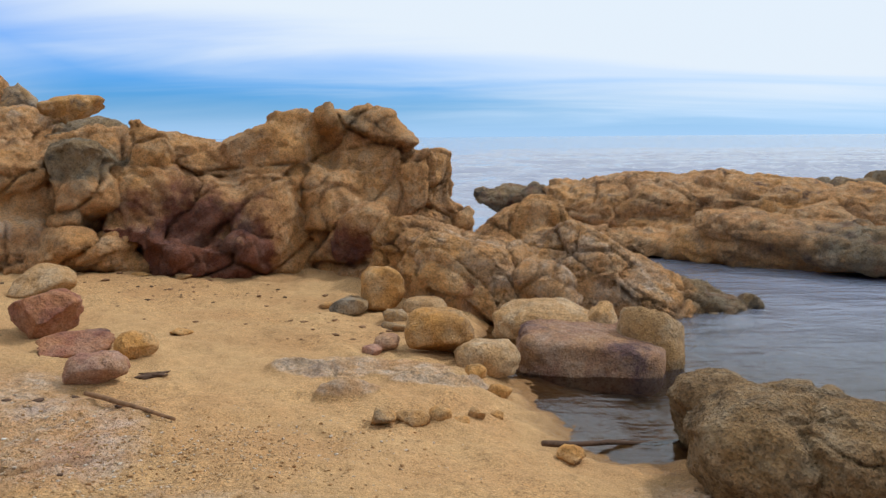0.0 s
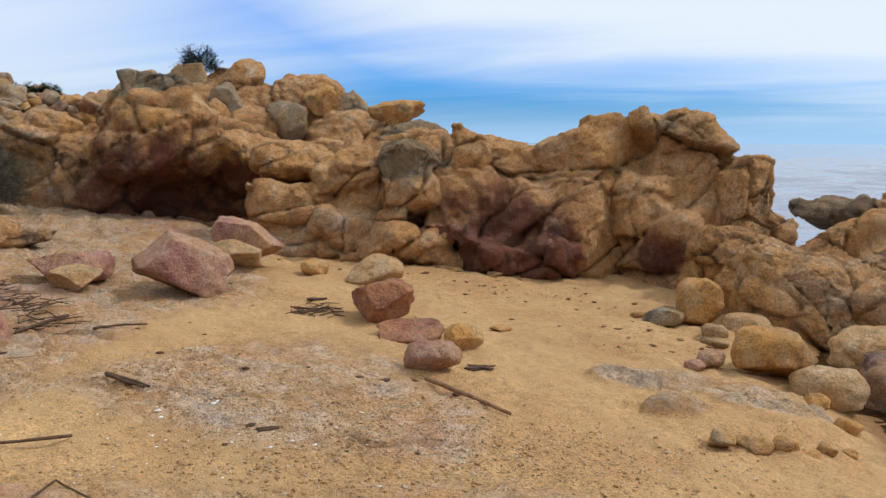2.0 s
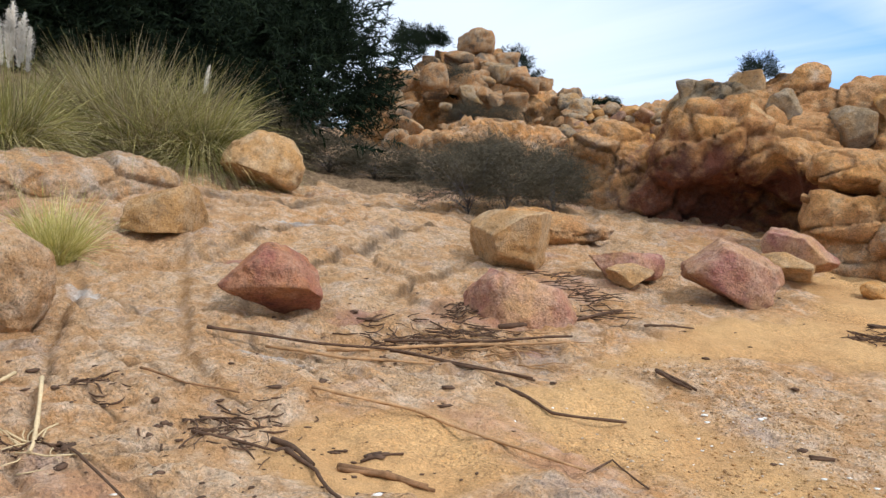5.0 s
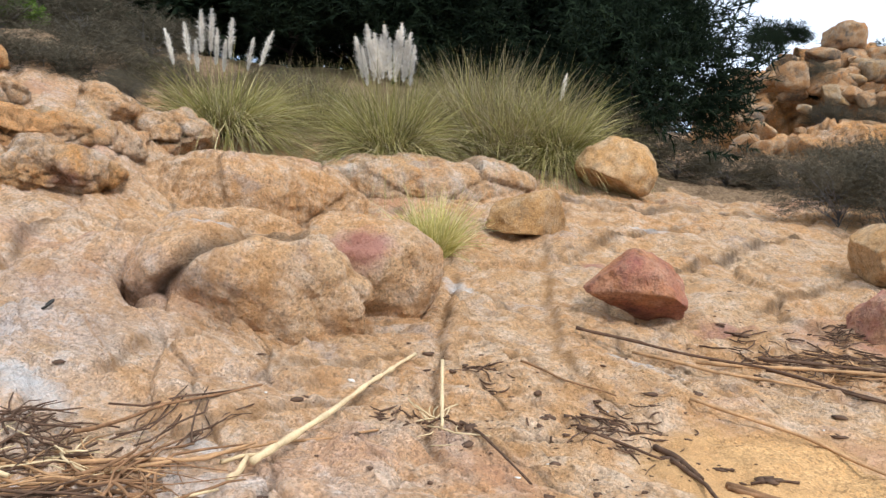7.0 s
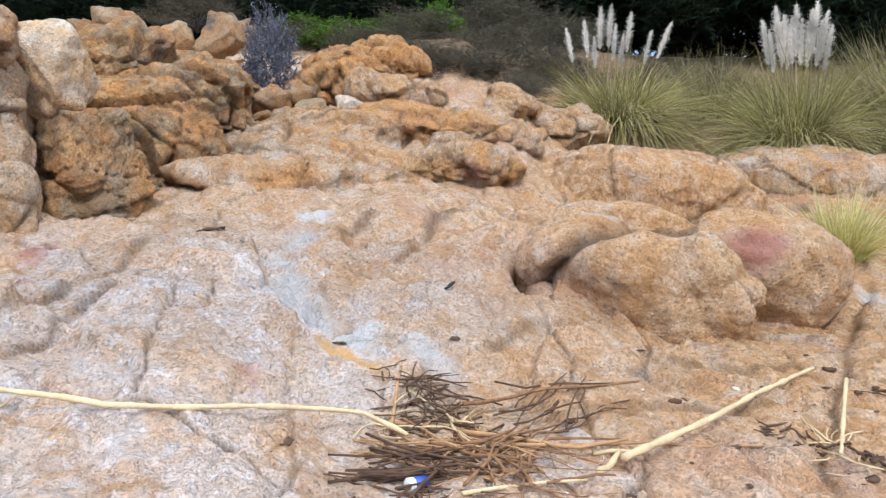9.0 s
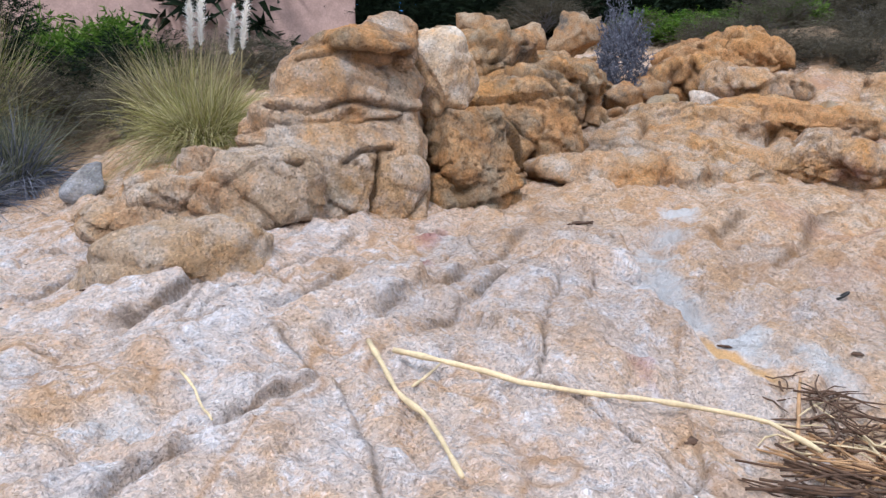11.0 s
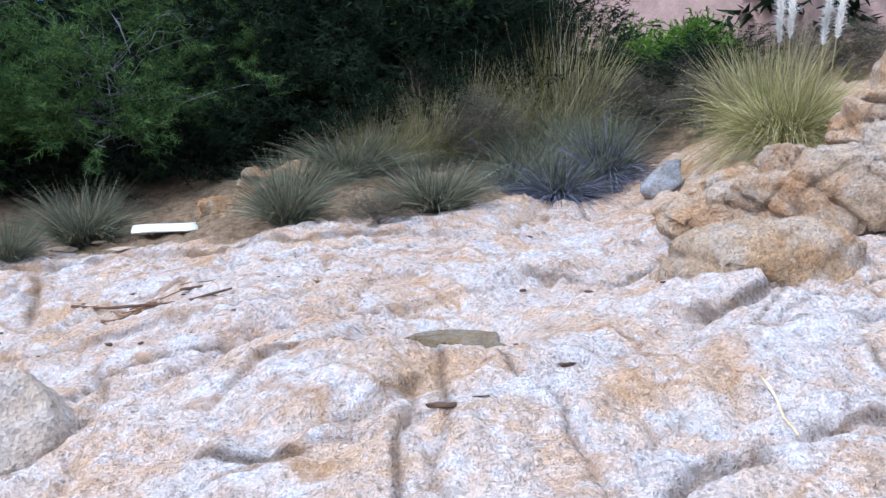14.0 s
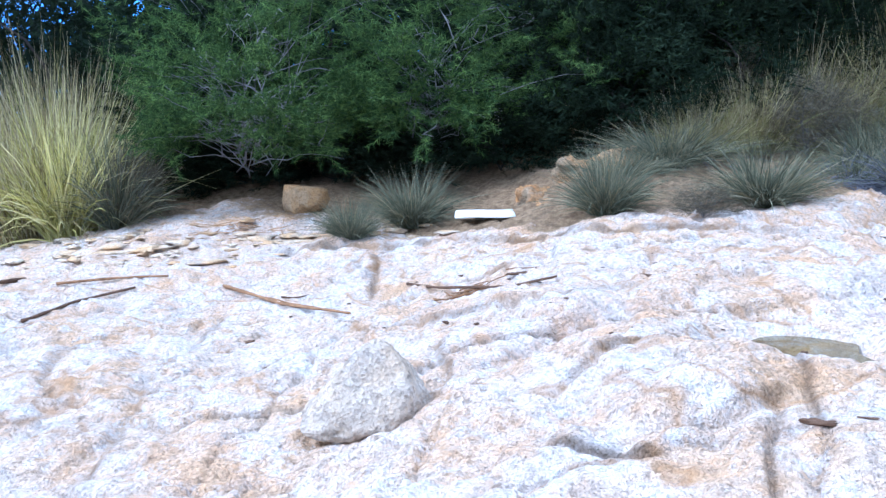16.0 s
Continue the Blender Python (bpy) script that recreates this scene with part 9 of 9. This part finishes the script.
pile('twig_pile', -4.606, 2.769, 0.413, 0.19, 53, 60, 550, DRIFT, 'dark twigs stranded on the sand', lift=0.02, length=(0.05, 0.3), align=0.3)
pile('twig_pile', 0.653, -5.538, 0.281, 0.135, -170, 30, 551, TWIG, 'thin twigs on the pale slab', lift=0.015, length=(0.05, 0.3), align=0.2)
pile('twig_pile', 3.391, -8.249, 0.651, 0.373, -154, 60, 552, OLDCANE, 'dry litter below the scrub', lift=0.03, length=(0.05, 0.4), align=0.4)
pile('twig_pile', -3.374, 5.288, 0.177, 0.225, 50, 30, 553, DRIFT, 'dark weed on the slab', lift=0.03, length=(0.04, 0.16))
pile('twig_pile', -3.302, 5.389, 0.133, 0.209, 48, 25, 554, DRIFT, 'dark weed beside a red boulder', lift=0.03, length=(0.04, 0.16))

# litter
board(0.862, -7.888, 0.539)
can(-2.593, -1.125, 0.041)
ring(-4.4, -1.606, 0.059)
weed(-1.807, 4.684, 0.199, 555)
weed(-3.42, 5.167, 0.197, 556)
weed(-3.508, 5.649, 0.211, 557)
weed(-1.806, 4.665, 0.22, 558)
weed(-4.496, -3.119, 0.156, 559)
weed(-3.634, -1.876, 0.082, 560)
weed(-0.665, -2.886, 0.117, 561)
weed(-0.769, -2.866, 0.054, 562)
weed(-1.174, -3.246, 0.072, 563)
weed(-1.167, -3.25, 0.081, 564)
weed(-3.788, -0.107, 0.08, 565)
weed(-3.293, 1.209, 0.063, 566)
weed(-3.289, 1.235, 0.071, 567)
weed(4.491, -6.327, 0.258, 568)
weed(0.375, -5.563, 0.157, 569)
weed(-0.354, -5.039, 0.078, 570)
weed(-3.52, -0.417, 0.032, 571)
weed(-4.621, -3.163, 0.142, 572)
weed(-3.764, -0.114, 0.073, 573)
weed(-4.708, 2.592, 0.146, 574)
weed(-5.18, 2.337, 0.193, 575)
puddle(-0.90, -4.0, 0.27, 0.31, -12)
garden_wall(-9.02, -15.249, 2.767, 149, 7.5, 1.7)

# grit, shells and scraps
scatter("grit", GRIT, "coarse rusty grit and small pebbles on the sand", "gravel", ((-1.6, 3.1, 0.9, 0.5), (-0.9, 3.4, 0.8, 0.5), (-2.2, 3.4, 0.7, 0.7), (-1.9, 2.6, 0.9, 0.4), (-3.2, 3.4, 0.8, 0.6)), 7000, 5, (0.003, 0.011))
scatter("shell_bits", SHELL, "white shell and foam fragments", "shells", ((-2.3, 3.0, 0.7, 0.5), (-3, 2.6, 0.8, 0.6), (-3, -0.3, 1, 1)), 70, 6, (0.006, 0.022), 0.35)
scatter("sand_scraps", TWIG, "brown scraps of bark and weed on the sand", "weed scraps", ((-1.9, 6.9, 1.2, 0.5), (-1.6, 5.9, 1.2, 0.5), (-2.6, 7.5, 0.9, 0.3), (-0.9, 6.2, 0.6, 0.5)), 130, 17, (0.008, 0.045), 0.28)
scatter("slab_scraps", DRIFT, "dark flakes of bark and weed on the slab", "weed scraps", ((-3.6, 0.5, 0.6, 0.5), (-3.3, 0.95, 0.5, 0.4), (-4.3, 0.35, 0.5, 0.4), (-4.6, 2.2, 0.6, 0.5), (-5.6, 2.6, 0.6, 0.5)), 170, 18, (0.008, 0.04), 0.25)
scatter("dark_scraps", DRIFT, "small dark scraps of weed and bark", "weed scraps", ((-2.5, 7.2, 1.5, 0.6), (-3, 3.5, 2, 1.2), (-3.5, 1.2, 1.2, 0.8), (-3, -0.5, 1.5, 1.0), (-0.5, -4.5, 1.6, 1.2), (0.5, -5.6, 1.2, 0.5), (-4.5, 4.5, 1.5, 1)), 420, 7, (0.006, 0.035), 0.3)
scatter("scree", PALE, "flat tan and grey stones below the scrub", "rubble", ((3.2, -7.9, 1.3, 0.5), (4.6, -7.9, 1.2, 0.6), (2.4, -7.7, 0.9, 0.3), (3.8, -7.1, 1.2, 0.4)), 260, 8, (0.02, 0.17), 0.22, 2)
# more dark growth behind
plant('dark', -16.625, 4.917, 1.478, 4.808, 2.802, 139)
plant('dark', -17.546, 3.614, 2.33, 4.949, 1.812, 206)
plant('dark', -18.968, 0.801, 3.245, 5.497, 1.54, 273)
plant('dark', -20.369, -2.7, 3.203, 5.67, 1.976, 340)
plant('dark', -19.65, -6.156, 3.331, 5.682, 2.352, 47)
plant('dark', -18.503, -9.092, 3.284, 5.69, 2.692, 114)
# behind the pine scrub: near-black crowns also stand for its shaded inside
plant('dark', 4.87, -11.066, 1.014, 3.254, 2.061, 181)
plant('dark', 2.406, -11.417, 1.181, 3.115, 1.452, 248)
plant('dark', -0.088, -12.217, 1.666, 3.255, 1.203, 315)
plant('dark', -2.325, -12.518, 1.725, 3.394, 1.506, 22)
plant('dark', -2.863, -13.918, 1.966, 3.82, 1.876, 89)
# far trees closing the view inland
plant("far", -18.564, 4.837, 1.334, 4.6, 4.2, 0)
plant("far", -21.096, 2.523, 2.934, 5.1, 4.8, 83)
plant("far", -23.3, -0.4, 2.762, 4.6, 5.4, 166)
plant("far", -19.115, -3.044, 2.977, 5.1, 4.2, 249)
plant("far", -20.486, -6.188, 2.908, 4.6, 4.8, 332)
plant("far", -21.312, -9.755, 2.899, 5.1, 5.4, 55)
plant("far", -16.413, -10.468, 2.999, 4.6, 4.2, 138)
plant("far", -16.387, -13.899, 2.867, 5.1, 4.8, 221)
plant("far", -15.69, -17.492, 2.868, 4.6, 5.4, 304)
plant("far", -10.925, -16.152, 2.87, 5.1, 4.2, 27)
plant("far", -9.506, -19.275, 2.745, 4.6, 4.8, 110)
plant("far", -7.407, -22.274, 2.868, 5.1, 5.4, 193)
plant("far", -3.599, -19.111, 2.338, 4.6, 4.2, 276)
plant("far", -1.033, -21.387, 2.72, 5.1, 4.8, 359)
plant("far", 2.104, -23.274, 2.747, 4.6, 5.4, 82)
plant("far", 4.297, -18.836, 2.006, 5.1, 4.2, 165)
plant("far", 7.567, -19.871, 1.439, 4.6, 4.8, 248)
plant("far", 11.2, -20.319, 0.414, 5.1, 5.4, 331)
plant("far", 11.398, -15.372, -0.384, 4.6, 4.2, 54)
plant("far", 14.806, -14.988, -1.398, 5.1, 4.8, 137)
# scrub among the rocks above the domes
plant('shrub', -11.023, -5.027, 2.631, 1.226, 0.572, 156)
plant('shrub', -10.797, -4.266, 2.432, 1.249, 0.546, 223)
plant('shrub', -10.66, -3.43, 2.177, 1.126, 0.601, 290)
plant('shrub', -12.619, -3.482, 2.548, 1.419, 0.798, 357)
plant('green', -12.246, -5.958, 2.864, 1.109, 0.555, 64)
plant('shrub', -13.2, -4.977, 3.008, 1.537, 0.768, 131)
plant('shrub', -13.296, -2.739, 2.75, 1.477, 0.831, 198)
plant('shrub', -11.842, -6.734, 2.752, 1.386, 0.693, 265)
plant('shrub', -11.994, -8.368, 3.298, 1.597, 0.699, 332)
plant('shrub', -10.28, -2.519, 1.994, 0.708, 0.425, 39)
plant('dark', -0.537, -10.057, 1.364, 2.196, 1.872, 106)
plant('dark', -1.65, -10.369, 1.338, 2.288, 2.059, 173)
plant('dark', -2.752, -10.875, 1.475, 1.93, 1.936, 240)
# growth behind the pampas
plant('shrub', -12.972, -0.316, 1.685, 1.414, 0.972, 307)
plant('drygrass', -13.456, -1.016, 1.728, 1.563, 1.269, 14)
plant('drygrass', -13.259, 0.213, 1.607, 1.358, 1.145, 81)
plant('shrub', -12.916, 1.603, 1.487, 1.336, 1.069, 148)
plant('shrub', -12.8, -2.441, 1.781, 1.503, 0.972, 215)
plant('drygrass', -13.196, 2.294, 1.447, 1.471, 1.374, 282)
plant('shrub', -12.225, -2.794, 1.84, 1.188, 0.764, 349)
plant('shrub', -12.674, 4.11, 1.286, 1.379, 1.103, 56)
# scrub behind the pampas and beside the far hill
plant('drygrass', -12.672, -0.317, 1.825, 1.467, 1.172, 123)
plant('shrub', -12.043, -2.686, 2.183, 1.335, 0.667, 190)
plant('shrub', -12.41, -3.726, 2.532, 1.491, 0.746, 257)
plant('drygrass', -12.916, 1.602, 1.961, 1.604, 0.835, 324)
plant('shrub', -13.456, -1.013, 2.128, 1.379, 0.695, 31)
plant('shrub', -8.909, 6.31, 0.639, 1.427, 1.127, 98)
plant('shrub', -8.758, 6.988, 0.564, 1.004, 1.033, 165)
plant('shrub', -9.043, 5.769, 0.616, 1.327, 1.128, 232)
plant('dark', -3.697, -12.37, 1.694, 3.45, 2.144, 299)
plant('dark', -5.845, -10.73, 2.015, 2.116, 0.934, 6)
plant('shrub', -4.299, -10.47, 1.407, 1.799, 1.012, 73)
plant('shrub', -6.855, -9.491, 2.273, 1.559, 0.686, 140)
plant('shrub', -4.811, -9.129, 1.474, 1.018, 0.911, 207)
plant('yellow', 5.405, -8.385, 0.516, 1.196, 1.998, 274)
plant('fescue', 4.892, -8.49, 0.583, 0.911, 1.523, 341)
# low near-black growth added to stand for the dark shade under the pines
plant('dark', 3.025, -10.522, 0.855, 2.00, 1.10, 0, label='near-black pine growth added for the shade under taller scrub')
plant('dark', 1.980, -10.690, 0.905, 2.00, 1.20, 67, label='near-black pine growth added for the shade under taller scrub')
plant('dark', 0.926, -10.254, 0.967, 1.80, 1.20, 134, label='near-black pine growth added for the shade under taller scrub')
plant('dark', 4.216, -10.389, 0.828, 1.80, 1.00, 201, label='near-black pine growth added for the shade under taller scrub')
plant('dark', 0.117, -10.315, 1.172, 1.60, 1.00, 268, label='near-black pine growth added for the shade under taller scrub')
plant('dark', 5.033, -9.975, 0.693, 1.60, 0.90, 335, label='near-black pine growth added for the shade under taller scrub')
# scrub on the far hill
plant('dark', -23.256, 12.974, 4.637, 1.10, 0.80, 0, label='small dark scrub among the boulders of the hill')
plant('dark', -22.465, 13.368, 4.530, 1.00, 0.70, 53, label='small dark scrub among the boulders of the hill')
plant('shrub', -20.863, 13.340, 3.228, 1.20, 0.80, 106, label='small dark scrub among the boulders of the hill')
plant('shrub', -19.962, 13.019, 2.091, 1.30, 0.80, 159, label='small dark scrub among the boulders of the hill')
plant('dark', -21.108, 13.024, 2.839, 1.00, 0.60, 212, label='small dark scrub among the boulders of the hill')
plant('dark', -18.448, 15.804, 2.535, 0.90, 0.50, 265, label='small dark scrub among the boulders of the hill')
plant('dark', -17.907, 16.406, 2.497, 0.90, 0.50, 318, label='small dark scrub among the boulders of the hill')
plant('shrub', -18.856, 13.729, 2.060, 1.20, 0.70, 371, label='small dark scrub among the boulders of the hill')
plant('shrub', -18.165, 12.143, 1.023, 1.40, 0.80, 424, label='small dark scrub among the boulders of the hill')
plant('shrub', -21.690, 12.964, 3.244, 1.20, 0.80, 477, label='small dark scrub among the boulders of the hill')
